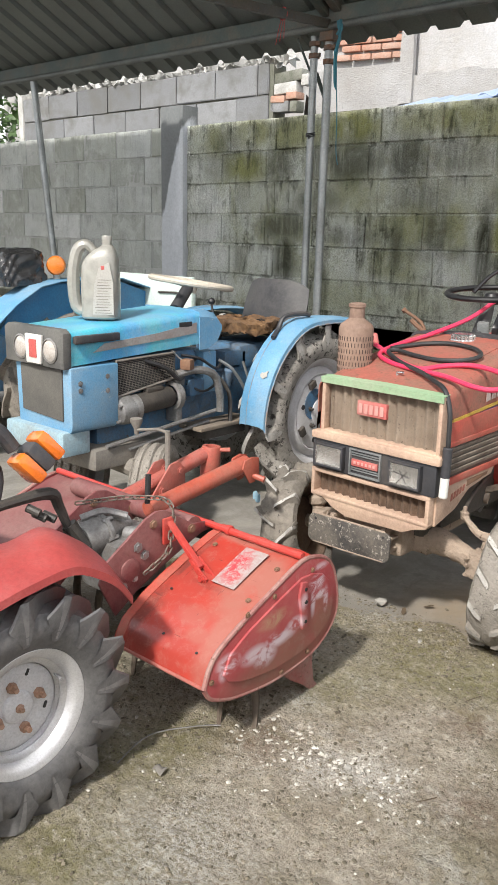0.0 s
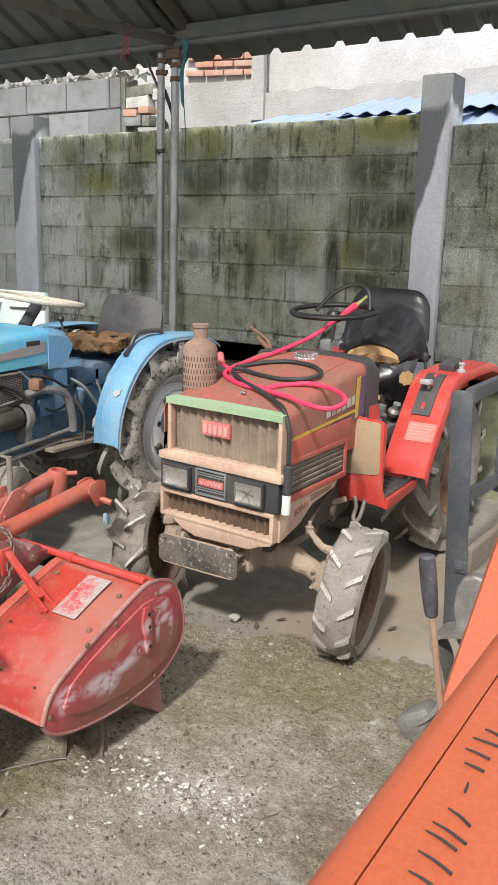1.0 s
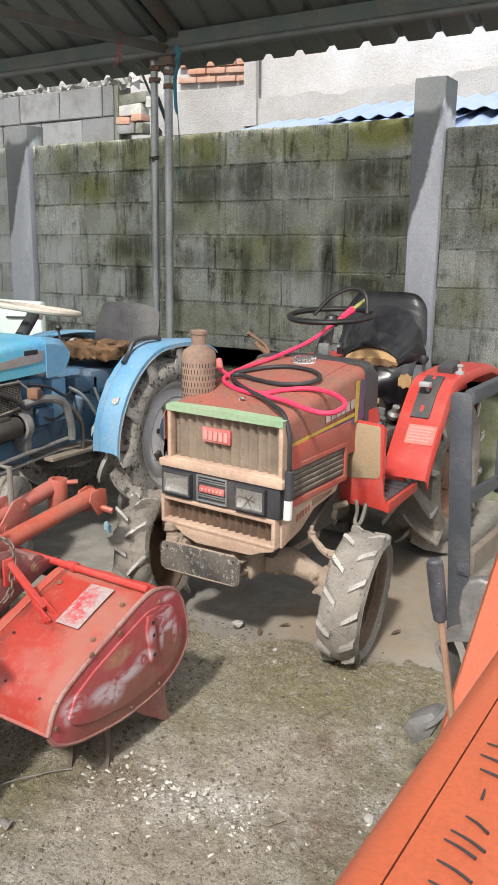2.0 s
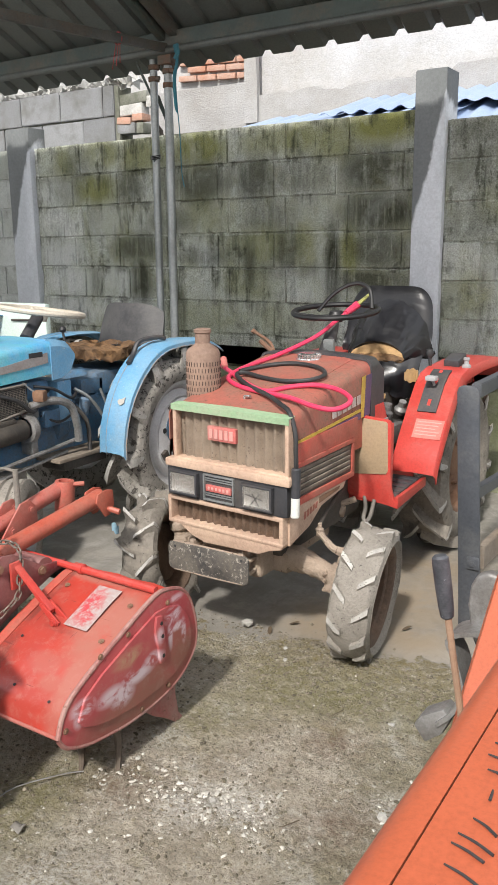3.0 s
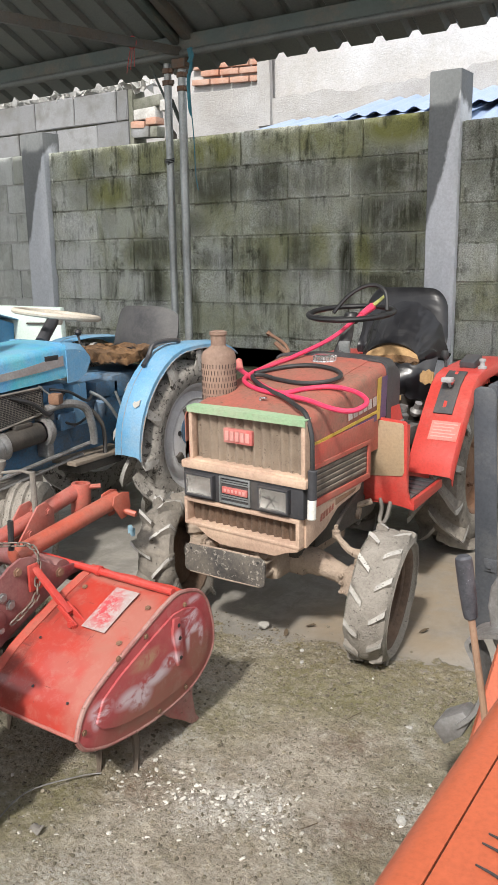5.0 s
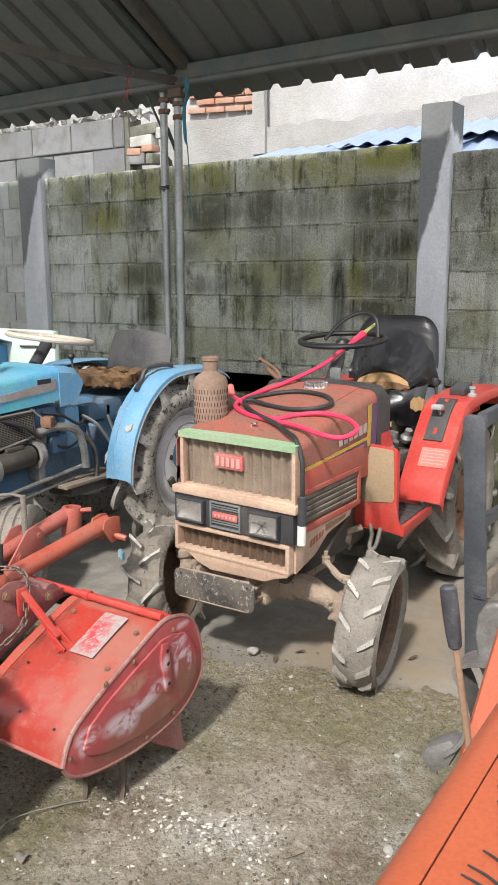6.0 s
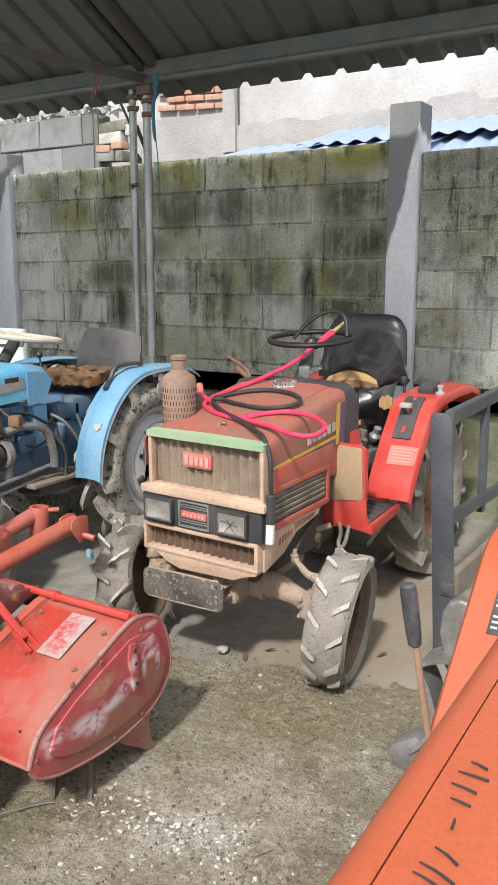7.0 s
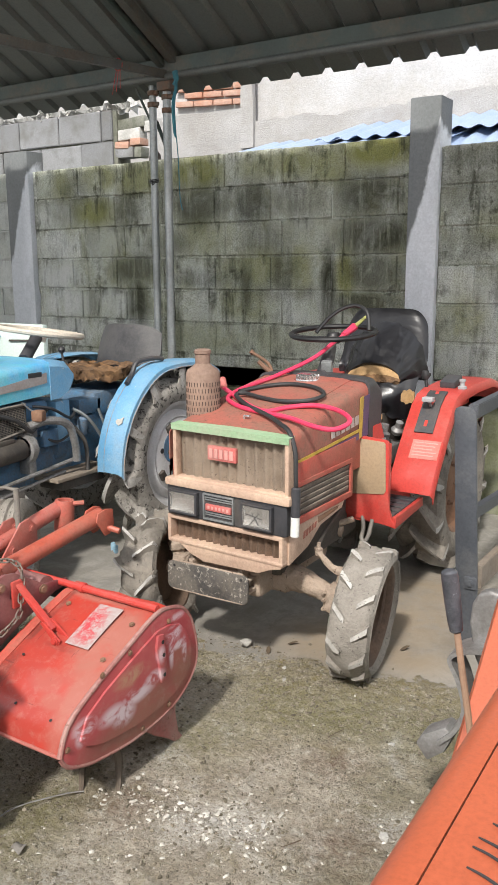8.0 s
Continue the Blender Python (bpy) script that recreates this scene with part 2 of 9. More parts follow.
M_mortar = surf("grey_mortar", (0.33, 0.335, 0.30), (0.22, 0.225, 0.19), (0.06, 0.065, 0.04), 0.5, 0.95, coord="World", scale=3, bumpy=0.6, dist=0.006)
def lens_mat():
    """Clear lamp glass under a film of dust: mostly see-through, with a soft gloss."""
    m, nt, b = base_mat("lamp_glass", 0.40, 0, 0.5)
    b.inputs["Base Color"].default_value = (0.42, 0.40, 0.37, 1)
    clear = nt.nodes.new("ShaderNodeBsdfTransparent")
    clear.inputs[0].default_value = (0.96, 0.96, 0.95, 1)
    mix = nt.nodes.new("ShaderNodeMixShader")
    dust = noise_tex(nt, 40, 6, 0.7)
    nt.links.new(ramp(nt, dust, [(0.40, 0.14), (0.70, 0.34)]), mix.inputs[0])
    nt.links.new(clear.outputs[0], mix.inputs[1])
    nt.links.new(b.outputs[0], mix.inputs[2])
    nt.links.new(mix.outputs[0], nt.nodes["Material Output"].inputs[0])
    return m


M_lens = lens_mat()
M_silver = surf("lamp_reflector", (0.66, 0.65, 0.63), (0.58, 0.565, 0.54), (0.42, 0.37, 0.32), 0.3, 0.40, metal=1.0, fine=12, bumpy=0.0)
M_darkslot = surf("sooty_slot", (0.055, 0.035, 0.027), None, (0.09, 0.06, 0.045), 0.3, 0.9)
M_can = surf("rust_brown_can", (0.23, 0.145, 0.105), (0.18, 0.115, 0.085), (0.32, 0.23, 0.18), 0.4, 0.75, scale=10, bumpy=0.5)
M_lamp = surf("clear_lamp_lens", (0.40, 0.38, 0.35), (0.52, 0.50, 0.47), (0.30, 0.22, 0.16), 0.4, 0.12, coat=0.6, fine=120)
M_leaf = surf("leaf_green", (0.06, 0.12, 0.03), (0.04, 0.09, 0.02), (0.1, 0.14, 0.05), 0.3, 0.5)


def spots_mask(nt, axis_a, axis_b, spots, edge=0.9):
    """Soft oval patches on a plane of the world: centre, half sizes, strength; axes 0, 1, 2 for x, y, z."""
    pos = nt.nodes.new("ShaderNodeNewGeometry").outputs["Position"]
    total = None
    for a, b_, ra, rb, k in spots:
        at, inv = [0.0, 0.0, 0.0], [0.0, 0.0, 0.0]
        at[axis_a], at[axis_b], inv[axis_a], inv[axis_b] = a, b_, 1 / ra, 1 / rb
        sub = nt.nodes.new("ShaderNodeVectorMath")
        sub.operation = "SUBTRACT"
        nt.links.new(pos, sub.inputs[0])
        sub.inputs[1].default_value = at
        mul = nt.nodes.new("ShaderNodeVectorMath")
        mul.operation = "MULTIPLY"
        nt.links.new(sub.outputs[0], mul.inputs[0])
        mul.inputs[1].default_value = inv
        ln = nt.nodes.new("ShaderNodeVectorMath")
        ln.operation = "LENGTH"
        nt.links.new(mul.outputs[0], ln.inputs[0])
        mr = nt.nodes.new("ShaderNodeMapRange")
        mr.inputs[1].default_value, mr.inputs[2].default_value, mr.inputs[4].default_value = 1.45, 1.45 - edge, k
        nt.links.new(ln.outputs["Value"], mr.inputs[0])
        total = mr.outputs[0] if total is None else calc(nt, "MAXIMUM", total, mr.outputs[0])
    return total


# boundary wall: height, course, block length
ZT, ROW, LEN = 2.095, 0.208, 0.41
ZT_EAST = 2.03          # the last bay stands a little lower
# where it is stained, or toned to follow the light: x, z, half width, half height, strength
# mildew high up, placed to darken the courses that the roof shades
MILDEW_AND_SHADE = ((0.55, 1.79, 0.22, 0.10, 0.6), (-0.45, 1.80, 0.10, 0.12, 0.6), (-1.35, 1.80, 0.14, 0.10, 0.5), (1.62, 1.96, 0.26, 0.08, 0.6), (-0.45, 1.56, 0.20, 0.10, 0.55), (0.30, 1.58, 0.18, 0.11, 0.5))
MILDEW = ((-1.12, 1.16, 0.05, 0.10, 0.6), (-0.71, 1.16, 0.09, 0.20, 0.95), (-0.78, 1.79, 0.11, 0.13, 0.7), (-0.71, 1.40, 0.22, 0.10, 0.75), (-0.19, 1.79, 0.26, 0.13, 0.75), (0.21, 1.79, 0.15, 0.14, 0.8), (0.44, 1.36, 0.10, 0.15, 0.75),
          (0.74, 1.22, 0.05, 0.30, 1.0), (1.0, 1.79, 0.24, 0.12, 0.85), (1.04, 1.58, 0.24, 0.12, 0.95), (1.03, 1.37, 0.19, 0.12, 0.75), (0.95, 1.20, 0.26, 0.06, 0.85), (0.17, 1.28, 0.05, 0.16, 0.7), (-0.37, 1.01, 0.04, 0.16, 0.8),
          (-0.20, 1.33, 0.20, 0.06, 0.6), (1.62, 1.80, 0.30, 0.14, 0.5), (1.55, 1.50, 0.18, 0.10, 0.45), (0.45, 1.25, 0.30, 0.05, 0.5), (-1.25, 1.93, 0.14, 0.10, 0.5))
MOSSY = ((-0.65, 1.98, 0.28, 0.10, 0.6), (0.40, 2.0, 0.30, 0.08, 0.6), (0.75, 1.97, 0.14, 0.10, 0.5), (1.70, 1.60, 0.12, 0.10, 0.5), (0.55, 1.40, 0.08, 0.12, 0.5), (-0.20, 1.99, 0.22, 0.11, 0.85), (-1.0, 2.0, 0.18, 0.10, 0.7), (-1.07, 1.79, 0.17, 0.10, 0.8), (1.04, 2.03, 0.23, 0.09, 0.9), (-0.16, 1.60, 0.16, 0.14, 0.5), (0.26, 1.40, 0.20, 0.12, 0.5),
         (0.85, 1.36, 0.07, 0.14, 0.85), (0.14, 1.18, 0.24, 0.12, 0.5), (-0.11, 0.97, 0.34, 0.12, 0.5), (1.57, 1.12, 0.12, 0.12, 0.6), (0.45, 0.98, 0.30, 0.10, 0.4), (-1.35, 1.98, 0.10, 0.10, 0.5))
# lime patches, and low spots that paint in the brighter light there
LIME_AND_LIT = ((-0.05, 0.98, 0.30, 0.13, 0.75), (0.55, 1.02, 0.22, 0.16, 0.85), (0.40, 1.20, 0.16, 0.09, 0.7), (1.05, 0.95, 0.22, 0.12, 0.7), (-0.75, 0.95, 0.24, 0.13, 0.8), (-0.90, 1.18, 0.14, 0.09, 0.7), (1.75, 1.10, 0.26, 0.22, 0.8), (2.2, 1.20, 0.30, 0.30, 0.7), (1.60, 0.90, 0.25, 0.10, 0.6), (-1.44, 1.36, 0.22, 0.12, 0.8), (-1.38, 1.16, 0.24, 0.10, 0.9), (-1.43, 0.96, 0.26, 0.11, 0.8), (-1.47, 1.77, 0.18, 0.10, 0.7), (-1.45, 1.57, 0.18, 0.10, 0.6), (0.65, 1.16, 0.14, 0.12, 0.6), (0.64, 1.70, 0.20, 0.20, 0.3), (0.62, 0.95, 0.2, 0.1, 0.5), (-0.95, 1.58, 0.14, 0.1, 0.35))


def block_mat(name, white=False, damp=1.0, bright=1.62):
    """Concrete block: every block its own grey, with moss, black mildew that runs down from the joints, and pale lime.
    Spots high and low also paint in the wall's shade and light.
    """
    m, nt, b = base_mat(name, 0.95, 0, 0.25)
    info = nt.nodes.new("ShaderNodeObjectInfo")
    if white:
        tone = ramp(nt, info.outputs["Random"], [(0.0, (0.172, 0.178, 0.186)), (0.5, (0.225, 0.232, 0.242)), (1.0, (0.275, 0.283, 0.294))])
    else:
        k_ = bright if damp > 0.5 else 1.5
        tone = ramp(nt, info.outputs["Random"], [(p_, (c_[0] * k_, c_[1] * k_, c_[2] * k_ * (1.0 if damp > 0.5 else 1.06))) for p_, c_ in ((0.0, (0.20, 0.212, 0.188)), (0.4, (0.245, 0.26, 0.238)), (0.8, (0.285, 0.30, 0.282)), (1.0, (0.36, 0.375, 0.362)))])
    grit = noise_tex(nt, 130, 5, 0.7, coord="World")
    c = mixc(nt, 1.0, tone, ramp(nt, grit, [(0.36, 0.85), (0.64, 1.12)] if white else [(0.38, 0.58), (0.5, 0.98), (0.64, 1.32)] if damp > 0.5 else [(0.36, 0.86), (0.64, 1.12)]), "MULTIPLY")
    blot = noise_tex(nt, 5, 7, 0.65, coord="World")
    if white:
        c = mixc(nt, ramp(nt, blot, [(0.45, 0.0), (0.64, 0.8)]), c, (0.15, 0.15, 0.142))
        nt.links.new(c, b.inputs["Base Color"])
        bump(nt, b, grit, 0.6, 0.004)
        return m
    stains = lambda spots: spots_mask(nt, 0, 2, spots)
    algae = noise_tex(nt, 3.1, 8, 0.7, stretch=(1.0, 1.0, 0.7), coord="World", distort=0.4)
    c = mixc(nt, ramp(nt, algae, [(0.38, 0.10 * damp), (0.62, 0.60 * damp)]), c, (0.30, 0.31, 0.17))
    c = mixc(nt, ramp(nt, blot, [(0.44, 0.0), (0.66, 0.45 if damp > 0.5 else 0.3)]), c, (0.19, 0.20, 0.175))
    lime = noise_tex(nt, 4.2, 9, 0.75, stretch=(1.0, 1.0, 0.8), coord="World", distort=0.5)
    pale = ramp(nt, lime, [(0.50, 0.0), (0.66, 0.5)])
    moss = noise_tex(nt, 5.0, 10, 0.75, stretch=(1.0, 1.0, 0.6), coord="World", distort=0.5)
    drip = noise_tex(nt, 13, 9, 0.72, stretch=(1.5, 1.0, 0.10), coord="World", distort=0.25)
    wide = noise_tex(nt, 6.5, 9, 0.75, stretch=(1.0, 1.0, 0.8), coord="World", distort=0.5)
    if damp > 0.5:
        pale = calc(nt, "MAXIMUM", pale, calc(nt, "MULTIPLY", stains(LIME_AND_LIT), ramp(nt, wide, [(0.35, 0.45), (0.52, 0.95)])))
    c = mixc(nt, pale, c, (0.53, 0.55, 0.54))
    green = ramp(nt, moss, [(0.54, 0.0), (0.74, 0.55 * damp)])
    if damp > 0.5:
        green = calc(nt, "MAXIMUM", green, calc(nt, "MULTIPLY", stains(MOSSY), ramp(nt, moss, [(0.34, 0.30), (0.50, 1.0)])))
    c = mixc(nt, green, c, (0.185, 0.192, 0.052))
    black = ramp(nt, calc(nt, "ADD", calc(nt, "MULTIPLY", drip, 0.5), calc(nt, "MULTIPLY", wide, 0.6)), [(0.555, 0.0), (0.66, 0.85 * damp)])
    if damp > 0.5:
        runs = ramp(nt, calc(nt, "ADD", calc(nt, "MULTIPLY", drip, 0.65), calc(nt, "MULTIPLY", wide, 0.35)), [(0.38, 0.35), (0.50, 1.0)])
        black = calc(nt, "MAXIMUM", black, calc(nt, "MULTIPLY", stains(MILDEW_AND_SHADE + MILDEW), runs))
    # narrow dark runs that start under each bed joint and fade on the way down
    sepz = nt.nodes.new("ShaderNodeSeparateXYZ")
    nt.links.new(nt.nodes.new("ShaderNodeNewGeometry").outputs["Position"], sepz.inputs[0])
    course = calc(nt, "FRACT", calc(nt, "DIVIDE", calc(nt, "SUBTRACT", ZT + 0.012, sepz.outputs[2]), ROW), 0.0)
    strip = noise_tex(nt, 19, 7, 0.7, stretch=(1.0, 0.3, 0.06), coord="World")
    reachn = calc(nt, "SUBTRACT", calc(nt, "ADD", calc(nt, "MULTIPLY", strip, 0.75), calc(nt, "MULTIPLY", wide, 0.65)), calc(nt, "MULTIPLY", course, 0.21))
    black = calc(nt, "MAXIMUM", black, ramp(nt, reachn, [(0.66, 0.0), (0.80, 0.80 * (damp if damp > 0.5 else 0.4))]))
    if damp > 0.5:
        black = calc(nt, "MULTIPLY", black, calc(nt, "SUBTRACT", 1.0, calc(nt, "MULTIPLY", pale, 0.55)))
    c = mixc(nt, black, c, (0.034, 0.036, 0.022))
    pores = noise_tex(nt, 170, 4, 0.8, coord="World")
    c = mixc(nt, 1.0, c, ramp(nt, pores, [(0.36, 0.55), (0.5, 1.0), (0.64, 1.25)] if damp > 0.5 else [(0.36, 0.88), (0.64, 1.1)]), "MULTIPLY")
    nt.links.new(c, b.inputs["Base Color"])
    bump(nt, b, mixc(nt, 0.4, grit, blot), 1.0 if damp > 0.5 else 0.5, 0.010)
    return m


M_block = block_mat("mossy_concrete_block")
M_blockdry = block_mat("drier_concrete_block", False, 0.25)
M_whiteblock = block_mat("whitewashed_block", True)
M_jointdry = surf("dry_mortar_joint", (0.40, 0.41, 0.40), (0.33, 0.34, 0.33), (0.24, 0.245, 0.22), 0.35, 0.95, coord="World", scale=4, bumpy=0.6, dist=0.004)
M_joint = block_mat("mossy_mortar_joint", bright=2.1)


def column_mat():
    m, nt, b = base_mat("smooth_column_concrete", 0.85, 0, 0.3)
    n1 = noise_tex(nt, 2.2, 6, 0.6, stretch=(1.5, 1.5, 0.5), coord="World")
    c = mixc(nt, ramp(nt, n1, [(0.4, 0.0), (0.6, 1.0)]), (0.60, 0.625, 0.66), (0.45, 0.475, 0.505))
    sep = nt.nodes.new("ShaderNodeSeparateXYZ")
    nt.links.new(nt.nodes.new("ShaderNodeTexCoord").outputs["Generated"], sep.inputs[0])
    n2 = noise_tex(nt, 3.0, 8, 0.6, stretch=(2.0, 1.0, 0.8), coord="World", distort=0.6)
    # darker above a slanting, uneven edge
    dark_edge = calc(nt, "ADD", calc(nt, "SUBTRACT", sep.outputs[2], calc(nt, "MULTIPLY", sep.outputs[0], 0.30)), calc(nt, "MULTIPLY", n2, 0.20))
    c = mixc(nt, ramp(nt, dark_edge, [(0.73, 0.0), (0.755, 0.88)]), c, (0.10, 0.107, 0.105))
    fine = noise_tex(nt, 80, 5, 0.7, coord="World")
    c = mixc(nt, 1.0, c, ramp(nt, fine, [(0.3, 0.85), (0.7, 1.1)]), "MULTIPLY")
    nt.links.new(c, b.inputs["Base Color"])
    bump(nt, b, fine, 0.3, 0.003)
    return m


M_column = column_mat()


def endplate_mat():
    """Chalky crimson paint, scraped to pale primer along the middle, brown with dust below."""
    m, nt, b = base_mat("scraped_end_plate", 0.45, 0, 0.45)
    big = noise_tex(nt, 7, 6, 0.6)
    c = mixc(nt, ramp(nt, big, [(0.40, 0.0), (0.60, 1.0)]), (0.33, 0.048, 0.056), (0.38, 0.080, 0.082))
    dust = noise_tex(nt, 22, 9, 0.78, distort=0.4)
    low = spots_mask(nt, 1, 2, ((2.16, 0.185, 0.20, 0.055, 0.9), (2.20, 0.235, 0.10, 0.035, 0.8), (2.35, 0.25, 0.07, 0.06, 0.9), (2.33, 0.31, 0.03, 0.03, 0.7)))
    c = mixc(nt, calc(nt, "MULTIPLY", low, ramp(nt, dust, [(0.30, 0.55), (0.55, 0.95)])), c, (0.235, 0.115, 0.082))
    c = mixc(nt, ramp(nt, dust, [(0.52, 0.0), (0.70, 0.5)]), c, (0.36, 0.20, 0.175))
    tear = noise_tex(nt, 17, 10, 0.72, stretch=(1.0, 0.7, 1.3), distort=0.7)
    bare = spots_mask(nt, 1, 2, ((1.945, 0.275, 0.035, 0.022, 0.9), (1.93, 0.25, 0.015, 0.02, 0.7), (2.05, 0.262, 0.05, 0.022, 0.9), (2.09, 0.245, 0.04, 0.03, 1.0), (2.15, 0.272, 0.06, 0.020, 1.0), (2.22, 0.290, 0.035, 0.018, 0.9),
                                 (2.315, 0.382, 0.032, 0.022, 1.0), (2.300, 0.330, 0.010, 0.040, 0.9), (2.335, 0.342, 0.030, 0.012, 0.9), (2.362, 0.320, 0.010, 0.035, 0.8), (2.247, 0.35, 0.016, 0.022, 0.7), (2.34, 0.425, 0.03, 0.010, 0.6)))
    c = mixc(nt, calc(nt, "MULTIPLY", bare, ramp(nt, tear, [(0.40, 0.0), (0.50, 0.9)])), c, (0.60, 0.51, 0.55))
    ochre = spots_mask(nt, 1, 2, ((2.13, 0.335, 0.06, 0.022, 0.8),))
    c = mixc(nt, calc(nt, "MULTIPLY", ochre, ramp(nt, tear, [(0.42, 0.0), (0.56, 0.8)])), c, (0.42, 0.30, 0.18))
    rust = noise_tex(nt, 40, 8, 0.75, distort=0.4)
    c = mixc(nt, ramp(nt, rust, [(0.64, 0.0), (0.69, 0.8)]), c, (0.13, 0.06, 0.045))
    nt.links.new(c, b.inputs["Base Color"])
    bump(nt, b, dust, 0.2, 0.002)
    return m


M_endplate = endplate_mat()


def hood_mat():
    """Tiller hood: glossy orange-red paint, faded to pink in patches, with dark scratches and brown grime by the seam."""
    m, nt, b = base_mat("tiller_hood_paint", 0.32, 0, 0.5, 0.15)
    big = noise_tex(nt, 6, 6, 0.6, coord="World")
    c = mixc(nt, ramp(nt, big, [(0.40, 0.0), (0.60, 1.0)]), (0.40, 0.042, 0.028), (0.34, 0.046, 0.034))
    rag = noise_tex(nt, 9, 8, 0.7, coord="World", distort=0.6)
    fade = spots_mask(nt, 0, 1, ((1.52, 2.13, 0.08, 0.12, 1.0), (1.57, 2.00, 0.05, 0.12, 0.9), (1.45, 1.98, 0.05, 0.03, 0.45), (1.36, 2.27, 0.16, 0.02, 0.9), (1.50, 1.94, 0.04, 0.02, 0.6)), 0.7)
    fade = calc(nt, "MULTIPLY", fade, ramp(nt, rag, [(0.34, 0.5), (0.48, 1.0)]))
    c = mixc(nt, fade, c, (0.33, 0.115, 0.086))
    grime = spots_mask(nt, 0, 1, ((1.285, 1.95, 0.022, 0.08, 0.9), (1.278, 2.12, 0.010, 0.16, 0.9), (1.33, 1.885, 0.04, 0.012, 0.7), (1.30, 1.97, 0.03, 0.02, 0.5), (1.40, 2.075, 0.05, 0.010, 0.5)), 0.7)
    c = mixc(nt, calc(nt, "MULTIPLY", grime, ramp(nt, rag, [(0.36, 0.3), (0.52, 0.95)])), c, (0.17, 0.045, 0.035))
    dust = noise_tex(nt, 34, 9, 0.78, coord="World", distort=0.4)
    c = mixc(nt, ramp(nt, dust, [(0.50, 0.0), (0.68, 0.6)]), c, (0.36, 0.145, 0.115))
    for st in ((6.0, 70.0, 6.0), (75.0, 9.0, 9.0)):          # scratches across and along the sheet
        scr = noise_tex(nt, 1.0, 3, 0.6, stretch=st, coord="World", distort=0.3)
        c = mixc(nt, ramp(nt, scr, [(0.685, 0.0), (0.70, 0.8)]), c, (0.16, 0.035, 0.03))
    chip = noise_tex(nt, 60, 6, 0.7, coord="World")
    c = mixc(nt, ramp(nt, chip, [(0.70, 0.0), (0.715, 0.9)]), c, (0.10, 0.045, 0.04))
    nt.links.new(c, b.inputs["Base Color"])
    nt.links.new(ramp(nt, fade, [(0.0, 0.28), (1.0, 0.55)]), b.inputs["Roughness"])
    bump(nt, b, big, 0.25, 0.004)
    return m


M_tillhood = hood_mat()


def ground_mat():
    """Wet cement slab under the roof; earth with lime, moss and grit in front of it."""
    m, nt, b = base_mat("cement_and_earth", 0.9, 0, 0.35)
    pos = nt.nodes.new("ShaderNodeNewGeometry").outputs["Position"]
    sep = nt.nodes.new("ShaderNodeSeparateXYZ")
    nt.links.new(pos, sep.inputs[0])
    fine = noise_tex(nt, 60, 8, 0.75, coord="World")
    mid = noise_tex(nt, 7, 8, 0.7, coord="World")
    big = noise_tex(nt, 1.6, 6, 0.6, coord="World", distort=0.4)
    speck = noise_tex(nt, 180, 4, 0.8, coord="World")
    lump = noise_tex(nt, 34, 9, 0.78, coord="World", distort=0.3)
    earth = mixc(nt, ramp(nt, mid, [(0.32, 0.0), (0.66, 1.0)]), (0.275, 0.238, 0.182), (0.42, 0.378, 0.312))
    earth = mixc(nt, ramp(nt, big, [(0.46, 0.0), (0.62, 0.62)]), earth, (0.20, 0.182, 0.115))
    limy = noise_tex(nt, 2.6, 8, 0.72, coord="World", distort=0.5)
    earth = mixc(nt, ramp(nt, limy, [(0.55, 0.0), (0.70, 0.6)]), earth, (0.56, 0.545, 0.505))
    moss = noise_tex(nt, 4.5, 9, 0.75, coord="World", distort=0.8)
    earth = mixc(nt, ramp(nt, moss, [(0.56, 0.0), (0.66, 0.65)]), earth, (0.19, 0.165, 0.082))
    earth = mixc(nt, ramp(nt, lump, [(0.55, 0.0), (0.66, 0.6)]), earth, (0.58, 0.55, 0.49))
    earth = mixc(nt, ramp(nt, lump, [(0.34, 0.75), (0.44, 0.0)]), earth, (0.17, 0.142, 0.10))
    earth = mixc(nt, ramp(nt, speck, [(0.64, 0.0), (0.74, 0.7)]), earth, (0.55, 0.53, 0.48))
    clod = noise_tex(nt, 85, 7, 0.75, stretch=(0.9, 1.1, 1.0), coord="World", distort=0.3)
    earth = mixc(nt, 1.0, earth, ramp(nt, clod, [(0.34, 0.55), (0.46, 1.04), (0.62, 1.22)]), "MULTIPLY")
    earth = mixc(nt, 1.0, earth, ramp(nt, fine, [(0.3, 0.78), (0.72, 1.18)]), "MULTIPLY")
    slab = mixc(nt, ramp(nt, mid, [(0.35, 0.0), (0.7, 1.0)]), (0.25, 0.238, 0.216), (0.335, 0.317, 0.287))
    slab = mixc(nt, ramp(nt, limy, [(0.5, 0.0), (0.62, 0.6)]), slab, (0.335, 0.30, 0.25))
    slab = mixc(nt, ramp(nt, moss, [(0.50, 0.0), (0.58, 0.55)]), slab, (0.18, 0.17, 0.152))
    stain = noise_tex(nt, 3.2, 7, 0.68, stretch=(1.0, 0.6, 1.0), coord="World", distort=0.8)
    slab = mixc(nt, ramp(nt, stain, [(0.45, 0.0), (0.52, 0.7)]), slab, (0.21, 0.198, 0.175))
    slab = mixc(nt, 1.0, slab, ramp(nt, fine, [(0.3, 0.93), (0.72, 1.05)]), "MULTIPLY")
    edge = nt.nodes.new("ShaderNodeMath")
    edge.operation = "MULTIPLY_ADD"          # y + wobble + slant of the slab's edge
    nt.links.new(mid, edge.inputs[0])
    edge.inputs[1].default_value = 0.55
    nt.links.new(sep.outputs[1], edge.inputs[2])
    sl = nt.nodes.new("ShaderNodeMath")
    sl.operation = "MULTIPLY_ADD"
